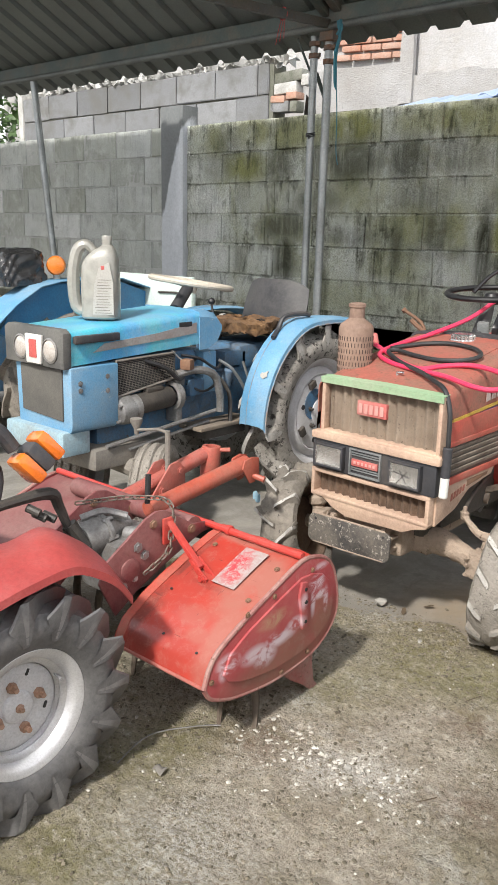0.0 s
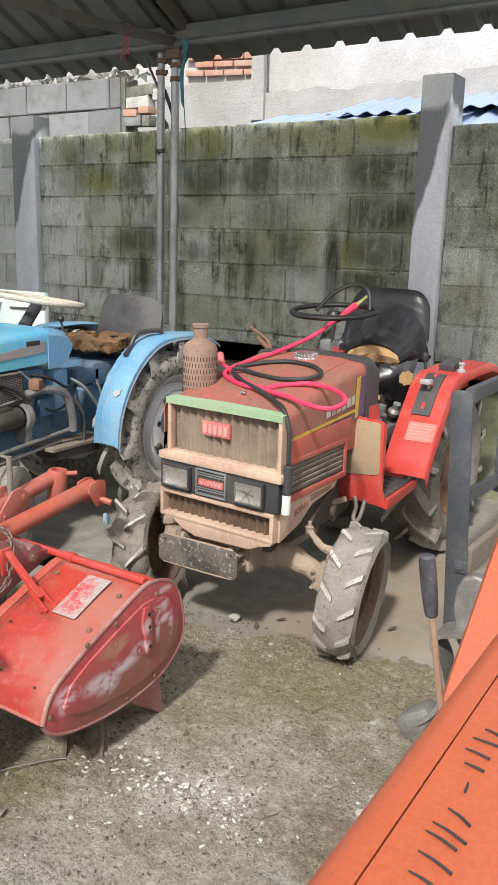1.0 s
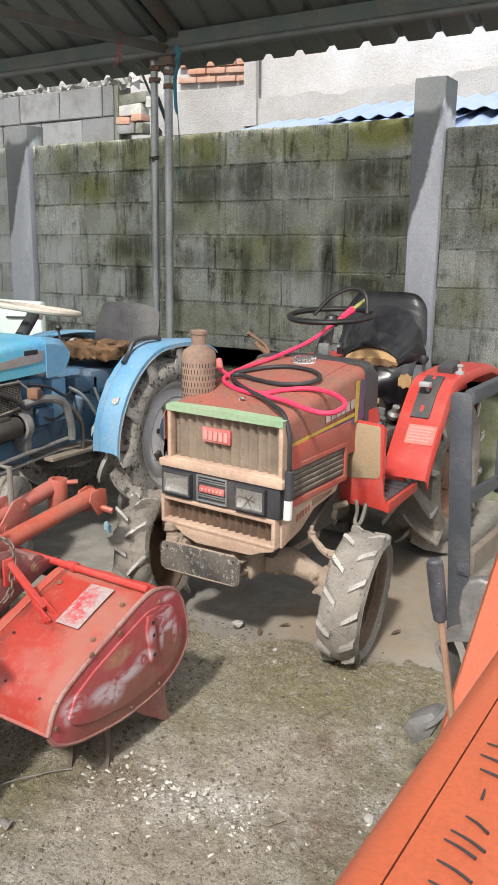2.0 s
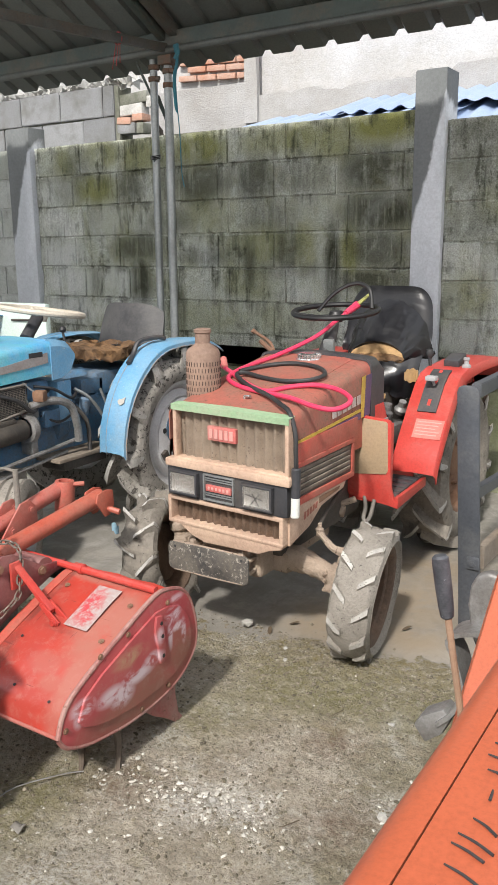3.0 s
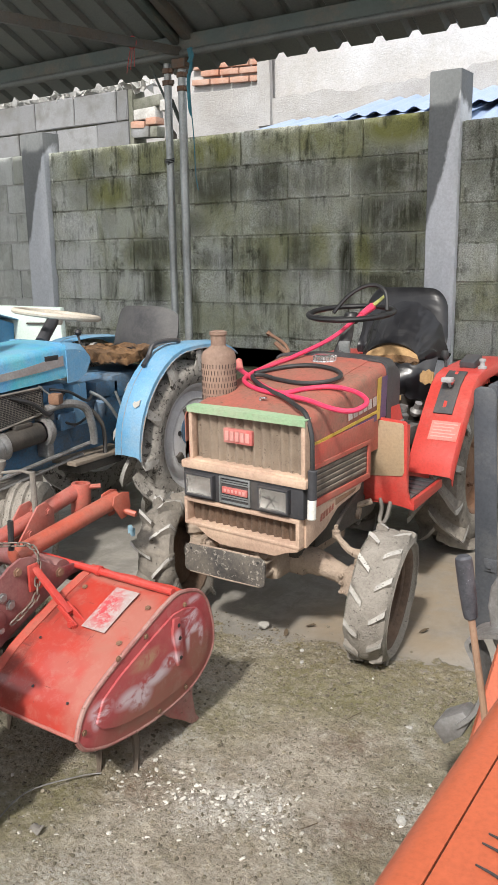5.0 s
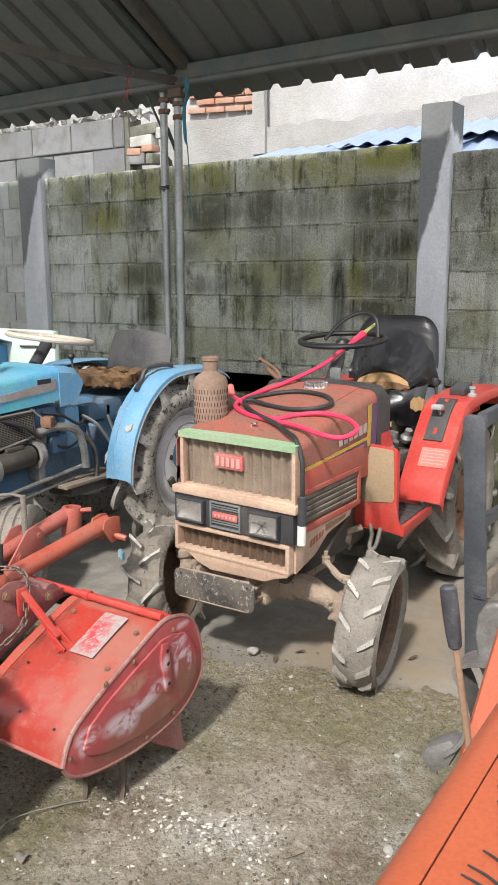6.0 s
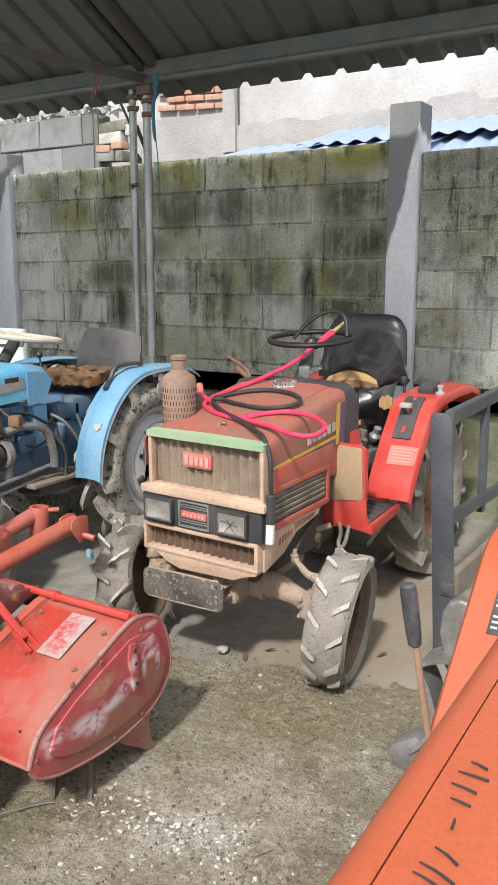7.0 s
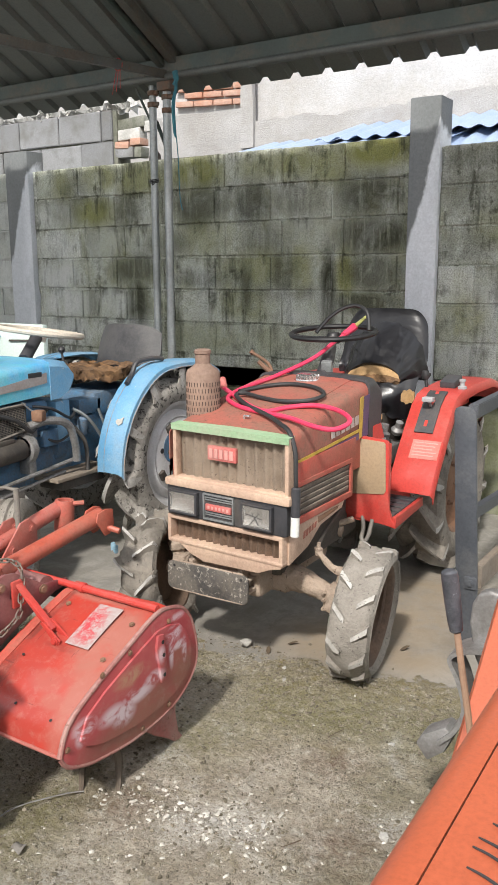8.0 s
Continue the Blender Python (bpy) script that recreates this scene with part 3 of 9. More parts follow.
    nt.links.new(sep.outputs[0], sl.inputs[0])
    sl.inputs[1].default_value = -0.18
    nt.links.new(edge.outputs[0], sl.inputs[2])
    msk = ramp(nt, sl.outputs[0], [(0.0, 0.0), (1.0, 1.0)])
    mr = nt.nodes.new("ShaderNodeMapRange")
    mr.inputs[1].default_value, mr.inputs[2].default_value = 2.965, 2.995
    nt.links.new(sl.outputs[0], mr.inputs[0])
    nt.nodes.remove(msk.node)
    band = nt.nodes.new("ShaderNodeMapRange")     # moss along the slab's edge
    band.inputs[1].default_value, band.inputs[2].default_value = 2.66, 2.95
    nt.links.new(sl.outputs[0], band.inputs[0])
    mossy = calc(nt, "MULTIPLY", band.outputs[0], ramp(nt, lump, [(0.40, 0.85), (0.58, 0.1)]))
    earth = mixc(nt, mossy, earth, (0.19, 0.155, 0.065))
    def blob(x, y, r0, r1):
        d = nt.nodes.new("ShaderNodeVectorMath")
        d.operation = "DISTANCE"
        nt.links.new(pos, d.inputs[0])
        d.inputs[1].default_value = (x, y, 0)
        k = nt.nodes.new("ShaderNodeMapRange")
        k.inputs[1].default_value, k.inputs[2].default_value = r1, r0
        nt.links.new(d.outputs["Value"], k.inputs[0])
        return k.outputs[0]
    for x, y, r0, r1 in ((1.72, 1.60, 0.06, 0.30), (1.83, 2.07, 0.02, 0.14), (1.94, 2.15, 0.02, 0.12), (1.58, 2.30, 0.02, 0.10), (1.66, 2.49, 0.01, 0.08), (2.26, 2.33, 0.01, 0.10), (1.42, 2.95, 0.01, 0.12)):
        earth = mixc(nt, calc(nt, "MULTIPLY", blob(x, y, r0, r1), ramp(nt, clod, [(0.44, 0.05), (0.58, 0.85)])), earth, (0.53, 0.515, 0.48))
    for x, y, r0, r1 in ((1.43, 1.76, 0.05, 0.24), (1.56, 1.43, 0.05, 0.26), (1.46, 1.98, 0.04, 0.20), (1.61, 2.42, 0.03, 0.22), (1.72, 2.68, 0.05, 0.26), (1.95, 2.74, 0.04, 0.22), (2.25, 2.80, 0.03, 0.20)):
        earth = mixc(nt, calc(nt, "MULTIPLY", blob(x, y, r0, r1), ramp(nt, lump, [(0.40, 0.8), (0.60, 0.25)])), earth, (0.17, 0.155, 0.062))
    for x, y, r0, r1 in ((1.66, 3.22, 0.10, 0.30), (1.86, 3.55, 0.08, 0.30), (1.80, 3.92, 0.08, 0.32), (1.98, 3.25, 0.05, 0.25)):   # tan patches
        slab = mixc(nt, calc(nt, "MULTIPLY", blob(x, y, r0, r1), ramp(nt, mid, [(0.36, 0.35), (0.52, 0.9)])), slab, (0.275, 0.222, 0.16))
    crumb = noise_tex(nt, 26, 9, 0.8, coord="World")
    slab = mixc(nt, ramp(nt, crumb, [(0.62, 0.0), (0.70, 0.75)]), slab, (0.085, 0.072, 0.055))
    for x, y, r0, r1 in ((1.61, 2.06, 0.03, 0.16), (2.02, 2.52, 0.02, 0.12), (2.20, 2.20, 0.03, 0.16)):   # dark reddish grit
        earth = mixc(nt, calc(nt, "MULTIPLY", blob(x, y, r0, r1), ramp(nt, lump, [(0.42, 0.7), (0.58, 0.1)])), earth, (0.15, 0.095, 0.065))
    c = mixc(nt, mr.outputs[0], earth, slab)
    nt.links.new(c, b.inputs["Base Color"])
    wet = ramp(nt, limy, [(0.42, 0.7), (0.58, 0.30)])
    rg = mixc(nt, mr.outputs[0], (0.92, 0.92, 0.92), wet)
    nt.links.new(rg, b.inputs["Roughness"])
    flow = noise_tex(nt, 11, 8, 0.62, coord="World", distort=0.2)
    hgt = mixc(nt, 0.55, flow, mixc(nt, 0.35, mixc(nt, 0.5, lump, clod), fine))
    hg2 = mixc(nt, mr.outputs[0], hgt, mixc(nt, 0.06, (0.5, 0.5, 0.5), mid))
    bump(nt, b, hg2, 1.0, 0.055)
    return m


M_ground = ground_mat()

# ---- builders ----
V = Vector


def part(name, bm, material, parent=None, label="", sharp=35):
    """Links a bmesh, drawn in world places, as one mesh object, under parent if there is one."""
    off = V((0, 0, 0))
    o = parent
    while o is not None:
        off += o.location
        o = o.parent
    bmesh.ops.translate(bm, verts=bm.verts, vec=-off)
    bmesh.ops.recalc_face_normals(bm, faces=bm.faces)
    lim = radians(sharp)
    for f_ in bm.faces:
        f_.smooth = True
    for e in bm.edges:
        if len(e.link_faces) != 2 or e.calc_face_angle(0) > lim:
            e.smooth = False
    me = bpy.data.meshes.new(name)
    bm.to_mesh(me)
    bm.free()
    me.materials.append(material)
    ob = new(name, me)
    ob.parent = parent
    if label:
        tagged(ob, label)
    return ob


def thing(name, at, label, category, group=""):
    ob = new(name)
    ob.location = at
    ob.empty_display_size = 0.1
    return tagged(ob, label, category, group)


def B():
    return bmesh.new()


def join(bm, piece):
    """Puts the bmesh piece into bm."""
    me = bpy.data.meshes.new("tmp")
    piece.to_mesh(me)
    piece.free()
    bm.from_mesh(me)
    bpy.data.meshes.remove(me)
    return bm


def box(bm, lo, hi, bev=0.004, turn=None, seg=2):
    b = B()
    bmesh.ops.create_cube(b, size=1)
    c, s = (V(lo) + V(hi)) / 2, V(hi) - V(lo)
    bmesh.ops.scale(b, verts=b.verts, vec=s)
    if bev:
        bmesh.ops.bevel(b, geom=b.edges[:], offset=min(bev, min(abs(v) for v in s) * 0.45), segments=seg, affect="EDGES", profile=0.6)
    m = Matrix.Translation(c)
    if turn:
        m = m @ Euler([radians(a) for a in turn]).to_matrix().to_4x4()
    bmesh.ops.transform(b, matrix=m, verts=b.verts)
    return join(bm, b)


def prism(bm, pts, axis, a, b_, bev=0.004, seg=2):
    """A flat outline, pushed along an axis from a to b_. pts: the two other coordinates, in the order x, y, z."""
    b = B()
    put3 = {"x": lambda p, d: (d, p[0], p[1]), "y": lambda p, d: (p[0], d, p[1]), "z": lambda p, d: (p[0], p[1], d)}[axis]
    lo = [b.verts.new(put3(p, a)) for p in pts]
    hi = [b.verts.new(put3(p, b_)) for p in pts]
    n = len(pts)
    b.faces.new(lo)
    b.faces.new(hi[::-1])
    for i in range(n):
        b.faces.new((lo[i], hi[i], hi[(i + 1) % n], lo[(i + 1) % n]))
    bmesh.ops.recalc_face_normals(b, faces=b.faces)
    if bev:
        ed = [e for e in b.edges if e.calc_face_angle(0) > radians(25)]
        bmesh.ops.bevel(b, geom=ed, offset=bev, segments=seg, affect="EDGES", profile=0.6, clamp_overlap=True)
    return join(bm, b)


def smooth_path(pts, n=6):
    pts = [V(p) for p in pts]
    out = []
    for i in range(len(pts) - 1):
        p0, p1, p2, p3 = pts[max(i - 1, 0)], pts[i], pts[i + 1], pts[min(i + 2, len(pts) - 1)]
        for k in range(n):
            t = k / n
            out.append(0.5 * (2 * p1 + (p2 - p0) * t + (2 * p0 - 5 * p1 + 4 * p2 - p3) * t * t + (3 * p1 - p0 - 3 * p2 + p3) * t ** 3))
    return out + [pts[-1]]


def tube(bm, path, r, seg=10, curve=0, cap=True, square=False):
    """A round bar along a line of points; r: one radius, or one for each point given."""
    rs = r if isinstance(r, (list, tuple)) else [r] * len(path)
    if curve:
        rr = []
        for i in range(len(path) - 1):
            rr += [rs[i] + (rs[i + 1] - rs[i]) * k / curve for k in range(curve)]
        rs, path = rr + [rs[-1]], smooth_path(path, curve)
    path = [V(p) for p in path]
    rings, up = [], None
    for i, p in enumerate(path):
        d = (path[min(i + 1, len(path) - 1)] - path[max(i - 1, 0)]).normalized()
        if up is None:
            up = V((0, 0, 1)) if abs(d.z) < 0.9 else V((0, 1, 0))
        side = d.cross(up).normalized()
        up = side.cross(d).normalized()
        n = 4 if square else seg
        o = math.pi / 4 if square else 0
        k = rs[i] * (1.414 if square else 1)
        rings.append([bm.verts.new(p + k * (math.cos(2 * math.pi * j / n + o) * side + math.sin(2 * math.pi * j / n + o) * up)) for j in range(n)])
    for a, b_ in zip(rings, rings[1:]):
        for j in range(len(a)):
            bm.faces.new((a[j], a[(j + 1) % len(a)], b_[(j + 1) % len(a)], b_[j]))
    if cap:
        bm.faces.new(rings[0][::-1])
        bm.faces.new(rings[-1])
    return bm


def lathe(bm, profile, at=(0, 0, 0), axis=(0, 0, 1), seg=28, m=None):
    """Turns (radius, height) points about an axis."""
    if m is None:
        m = Matrix.Translation(at) @ V((0, 0, 1)).rotation_difference(V(axis)).to_matrix().to_4x4()
    rings = []
    for r, h in profile:
        if r < 1e-5:
            rings.append([bm.verts.new(m @ V((0, 0, h)))])
        else:
            rings.append([bm.verts.new(m @ V((r * math.cos(2 * math.pi * j / seg), r * math.sin(2 * math.pi * j / seg), h))) for j in range(seg)])
    for a, b_ in zip(rings, rings[1:]):
        for j in range(seg):
            k = (j + 1) % seg
            if len(a) == 1 and len(b_) == 1:
                continue
            if len(a) == 1:
                bm.faces.new((a[0], b_[k], b_[j]))
            elif len(b_) == 1:
                bm.faces.new((a[j], a[k], b_[0]))
            else:
                bm.faces.new((a[j], a[k], b_[k], b_[j]))
    return bm


def rod(bm, a, b_, r, seg=12, bev=0.0):
    a, b_ = V(a), V(b_)
    L = (b_ - a).length
    pr = [(0, 0), (r, 0), (r, L), (0, L)] if not bev else [(0, 0), (r - bev, 0), (r, bev), (r, L - bev), (r - bev, L), (0, L)]
    return lathe(bm, pr, a, b_ - a, seg)


def loft(bm, rows, thick=0.0, close=False):
    """A sheet through rows of points, given a thickness."""
    b = B()
    g = [[b.verts.new(p) for p in row] for row in rows]
    for a, c in zip(g, g[1:]):
        n = len(a)
        for j in range(n if close else n - 1):
            b.faces.new((a[j], a[(j + 1) % n], c[(j + 1) % n], c[j]))
    bmesh.ops.recalc_face_normals(b, faces=b.faces)
    if thick:
        bmesh.ops.solidify(b, geom=b.faces[:], thickness=thick)
    return join(bm, b)


def roughen(bm, amp, freq=30.0, longest=0.02):
    """Lumps of caked mud or crumbled foam: split the faces and push them out unevenly."""
    bmesh.ops.triangulate(bm, faces=bm.faces)
    for _ in range(3):
        long_ = [e for e in bm.edges if e.calc_length() > longest]
        if not long_:
            break
        bmesh.ops.subdivide_edges(bm, edges=long_, cuts=1)
        bmesh.ops.triangulate(bm, faces=[f_ for f_ in bm.faces if len(f_.verts) > 3])
    bm.normal_update()
    for v in bm.verts:
        n_ = noise.noise(v.co * freq) + 0.6 * noise.noise(v.co * freq * 2.3 + V((5, 2, 9)))
        v.co += v.normal * n_ * amp
    return bm


def bars_mesh(name, count, size, pitch, wide, m, material, parent, depth=0.001, label=""):
    """A row of plain upright bars that stands in for a maker's mark; m: where they lie (x along the row, z out of the surface)."""
    b = B()
    for i in range(count):
        x = (i - (count - 1) / 2) * pitch
        box(b, (x - wide / 2, -size / 2, -depth), (x + wide / 2, size / 2, depth), 0)
    bmesh.ops.transform(b, matrix=m, verts=b.verts)
    return part(name, b, material, parent, label)


def axes(at, right, up):
    """A matrix at a place with x along right and y along up."""
    x = V(right).normalized()
    z = x.cross(V(up)).normalized()
    y = z.cross(x)
    return Matrix(((x.x, y.x, z.x, at[0]), (x.y, y.y, z.y, at[1]), (x.z, y.z, z.z, at[2]), (0, 0, 0, 1)))


def wheel(parent, name, at, R, w, rr, side=1, lugs=15, lug=0.03, steer=0.0, camber=0.0, tyre_m=None, rim_m=None, sweep=0.55, dish=0.25, bolts=5, bolt_m=None, spin=0.0, label="",
          top_w=0.010, base_w=0.026, reach=(-0.05, 1.0), drop=0.05, ring_m=None, lug_m=None, bolt_at=0.46, lean=1.0, mud=0.0):
    """A tractor wheel: pressed disc, rim and bolts, and a lugged tyre. side: +1 shows its outer face towards +x."""
    m = Matrix.Translation(at) @ Matrix.Rotation(radians(steer), 4, "Z") @ Matrix.Rotation(radians(camber), 4, "Y") @ Matrix.Rotation(radians(90 * side), 4, "Y") @ Matrix.Rotation(radians(spin), 4, "Z")
    h = w * 0.40
    d = h * dish
    q = rr * 0.70
    bm = B()
    lathe(bm, [(q + 0.004, d - 0.016), (q + 0.002, d + 0.002), (q - 0.006, d + 0.006), (rr * 0.44, d + 0.003), (rr * 0.28, d + 0.003), (rr * 0.262, d + 0.009), (rr * 0.24, d + 0.011), (0.0, d + 0.012)], seg=48, m=m)
    lathe(bm, [(q, d - 0.010), (0.0, d - 0.010)], seg=32, m=m)
    disc = part(name, bm, rim_m or M_steel, parent, label)
    bm = B()
    lathe(bm, [(rr + 0.012, -h), (rr - 0.004, -h), (rr - 0.035, -h * 0.5), (q + 0.004, d - 0.014), (q + 0.004, d + 0.001), (q + 0.012, d + 0.006), (rr - 0.036, h * 0.55), (rr - 0.030, h * 0.62), (rr - 0.022, h * 0.66),
               (rr - 0.012, h * 0.92), (rr - 0.002, h * 1.0), (rr + 0.008, h * 1.03), (rr + 0.013, h * 0.98)], seg=56, m=m)
    part("rim", bm, ring_m or rim_m or M_steel, disc)
    bm = B()
    b0, sh = rr + 0.008, R - lug
    prof = [(b0, -h), (b0 + 0.004, -h * 1.06), (b0 + 0.014, -h * 1.16), ((b0 + sh) / 2, -w * 0.515), (sh - 0.03, -w * 0.50), (sh - 0.010, -w * 0.45), (sh + 0.002, -w * 0.3), (sh + 0.006, 0)]
    if not lugs:                             # a ribbed tread
        prof = prof[:-2] + [(R - 0.002, -w * 0.40), (R - 0.010, -w * 0.36), (R, -w * 0.30), (R, -w * 0.20), (R - 0.010, -w * 0.16), (R - 0.010, -w * 0.12), (R + 0.002, -w * 0.08), (R + 0.002, 0)]
    lathe(bm, prof + [(r, -x) for r, x in prof[-2::-1]], seg=64, m=m)
    u0, u1 = reach
    for s in (-1, 1):
        for k in range(lugs):
            a0 = 2 * math.pi * (k + (0.5 if s > 0 else 0)) / lugs
            st = []
            rows_ = [(u0, R - lug * 0.12, sh - 0.006, 0.9), (u0 + (u1 - u0) * 0.35, R, sh - 0.006, 1.0), (u0 + (u1 - u0) * 0.8, R - 0.002, sh - 0.010, 1.05), (u1 * 0.985, R - 0.005, sh - 0.016, 1.1)]
            if drop:
                rows_ += [(u1 * 1.03, R - lug * 0.42, sh - 0.022, 1.05), (u1 * 1.045, sh - 0.008, sh - 0.034, 0.86), (u1 * 1.045, sh - drop * 0.55, sh - drop * 0.75, 0.62), (u1 * 1.0, sh - drop, sh - drop - 0.006, 0.36)]
            for u, top_, bot, kw in rows_:
                a = a0 + side * sweep * min(u, u1) * w / R
                x = s * u * w * 0.5
                wt, wb = top_w * kw / R, base_w * kw / R
                mid = bot + (top_ - bot) * 0.35
                wm = wt + (wb - wt) * 0.42
                st.append([bm.verts.new(m @ V((r * math.cos(a + da), r * math.sin(a + da), x))) for r, da in ((bot, -wb), (mid, -wm), (top_, -wt), (top_, wt), (mid, wm * lean), (bot, wb * lean))])
            for p, q_ in zip(st, st[1:]):
                for j in range(5):
                    f_ = bm.faces.new((p[j], p[j + 1], q_[j + 1], q_[j]))
                    if j == 2 and lug_m:
                        f_.material_index = 1
            bm.faces.new(st[0])
            bm.faces.new(st[-1][::-1])
    if mud:                                  # caked mud: the rubber swells unevenly
        bmesh.ops.subdivide_edges(bm, edges=[e for e in bm.edges if e.calc_length() > 0.03], cuts=1, use_grid_fill=True)
        mid_ = V(at)
        for v in bm.verts:
            n_ = noise.noise(v.co * 13) + 0.6 * noise.noise(v.co * 31 + V((3, 1, 7))) + 0.35 * noise.noise(v.co * 70)
            v.co += (v.co - mid_).normalized() * n_ * mud * (0.3 if v.co.z < 0.03 else 1.0)
    ty = part("tyre", bm, tyre_m or M_tyre, disc)
    if lug_m:
        ty.data.materials.append(lug_m)
    for k in range(bolts):
        a = 2 * math.pi * k / bolts
        bm = B()
        lathe(bm, [(0, 0), (0.013, 0), (0.013, 0.012), (0.007, 0.012), (0.007, 0.026), (0, 0.026)], seg=6,
              m=m @ Matrix.Translation((rr * bolt_at * math.cos(a), rr * bolt_at * math.sin(a), d + 0.003)))
        part("bolt", bm, bolt_m or M_rust, disc)
    return disc


def bolt(bm, at, axis, r=0.008, h=0.006):
    return lathe(bm, [(0, 0), (r * 1.5, 0), (r * 1.5, h * 0.3), (r, h * 0.35), (r, h), (0, h)], at, axis, 6)

# ---- structure ----

# ground: one sheet with low bumps
def hump(x, y):
    n = noise.noise(V((x * 3.1, y * 3.1, 0))) * 0.010 + noise.noise(V((x * 11, y * 11, 3))) * 0.005
    e = max(0.0, min(1.0, (3.0 - y + 0.18 * (x - 1.5) + 0.10 * noise.noise(V((x * 4, y * 4, 9)))) / 0.06))
    n += e * (0.006 + 0.0110 * noise.noise(V((x * 26, y * 30, 5))) + 0.0070 * noise.noise(V((x * 78, y * 78, 7))))
    return n * (0.25 + 0.75 * e) - 0.004


bm = B()
_xs = [-60, -20, -8] + [-5 + 0.10 * i for i in range(59)] + [0.90 + 0.014 * i for i in range(151)] + [3.02 + 0.1 * i for i in range(12)] + [6, 10, 25, 60]
_ys = [-60, -20, -8, -4] + [-1 + 0.10 * i for i in range(22)] + [1.2 + 0.014 * i for i in range(140)] + [3.16 + 0.10 * i for i in range(20)] + [6, 12, 30, 60]
_g = [[bm.verts.new((x, y, hump(x, y))) for x in _xs] for y in _ys]
for a, b_ in zip(_g, _g[1:]):
    for j in range(len(a) - 1):
        bm.faces.new((a[j], a[j + 1], b_[j + 1], b_[j]))
ground = part("ground", bm, M_ground, None, sharp=180)
tagged(ground, "mossy earth with lime grit and a wet cement slab", "ground", kind="structure")

# back wall: mortar core, recessed dark base
bm = B()
box(bm, (-6.0, 5.016, 0.79), (1.32, 5.13, ZT - 0.006), 0)
box(bm, (1.32, 5.016, 0.79), (4.6, 5.13, ZT_EAST - 0.006), 0)
box(bm, (-6.0, 5.10, 0.80), (4.6, 5.34, 0.86), 0)
wall_back = tagged(part("wall_back", bm, M_mortar), "mossy grey concrete block boundary wall with black water stains", "wall", kind="structure")
bm = B()
box(bm, (-6.0, 5.30, -0.05), (4.6, 5.36, 0.80), 0)
wall_base = tagged(part("wall_base", bm, M_mortar), "dark damp base of the block wall", "wall", kind="structure")

# mortar pointing: an uneven skin in the joints, here flush and there fallen out
for x0, x1, zt in ((-1.80, 1.30, ZT), (1.30, 3.6, ZT_EAST)):
    bm = B()
    nx, nz = int((x1 - x0) / 0.022), 60
    rows_ = []
    for j in range(nz + 1):
        z = 0.79 + (zt - 0.008 - 0.79) * j / nz
        rows_.append([])
        for i in range(nx + 1):
            x = x0 + (x1 - x0) * i / nx
            n_ = noise.noise(V((x * 5, 3.0, z * 5))) + 0.6 * noise.noise(V((x * 17, 1.0, z * 17)))
            rows_[-1].append((x, 5.0035 - 0.004 * noise.noise(V((x * 40, 0.0, z * 40))) + max(0.0, n_ - 0.15) * 0.022, z))
    loft(bm, rows_)
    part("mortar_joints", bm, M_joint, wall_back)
bm = B()
loft(bm, [[(-5.2 + 3.33 * i / 150, 4.9985 + 0.004 * noise.noise(V((i * 0.9, j * 0.9, 4.0))) + max(0.0, noise.noise(V((i * 0.11, j * 0.15, 9.0))) - 0.25) * 0.02, 0.79 + (ZT - 0.008 - 0.79) * j / 60) for i in range(151)] for j in range(61)])
part("mortar_joints", bm, M_jointdry, wall_back)

M_mossbase = surf("mossy_pale_base", (0.30, 0.305, 0.23), (0.21, 0.225, 0.125), (0.10, 0.105, 0.06), 0.5, 0.95, coord="World", scale=5, bumpy=0.6, dist=0.008)
bm = B()
box(bm, (-6.0, 5.19, -0.05), (4.6, 5.30, 0.61), 0.01)
tagged(part("wall_plinth", bm, M_mossbase), "pale mossy plinth below the block wall", "wall", kind="structure")

# side and front parts of the yard, out of sight
bm = B()
box(bm, (-6.14, -5.0, -0.05), (-6.0, 5.13, 2.1), 0)
tagged(part("wall_west", bm, M_mortar), "plain grey mortar yard wall", "wall", kind="structure")

# concrete columns
def column(x0, x1, top):
    b = B()
    box(b, (x0, 4.955, -0.02), (x1, 5.14, top), 0.006)
    rng = random.Random(int(x0 * 100))
    for v in b.verts:
        if v.co.z > 0.1:
            v.co += V((rng.uniform(-.004, .004), rng.uniform(-.003, .003), 0))
    return b


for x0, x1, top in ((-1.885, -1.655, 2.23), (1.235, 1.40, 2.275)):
    tagged(part("wall_column", column(x0, x1, top), M_column), "rough grey poured concrete wall column, darker above a slanting edge", "column", "wall columns", "structure")

# roof: ribbed sheet that rises towards the yard
EAVE_Y, EAVE_Z, SLOPE = 4.68, 2.391, 0.50
bm = B()
rows = [[], []]
pitch = 0.19
x = -7.0
prof = []
while x < 2.5:
    prof += [(x, 0.0), (x + 0.055, 0.0), (x + 0.075, 0.026), (x + 0.105, 0.026), (x + 0.125, 0.0)]
    x += pitch
lines = []
for y in (EAVE_Y, 3.6, 2.8, 2.0):
    lines.append([(px, y, EAVE_Z + SLOPE * (EAVE_Y - y) + pz) for px, pz in prof])
loft(bm, lines, 0.0012)
ceiling = tagged(part("ceiling", bm, M_roof, sharp=20), "ribbed grey metal sheet roof", "roof", kind="structure")


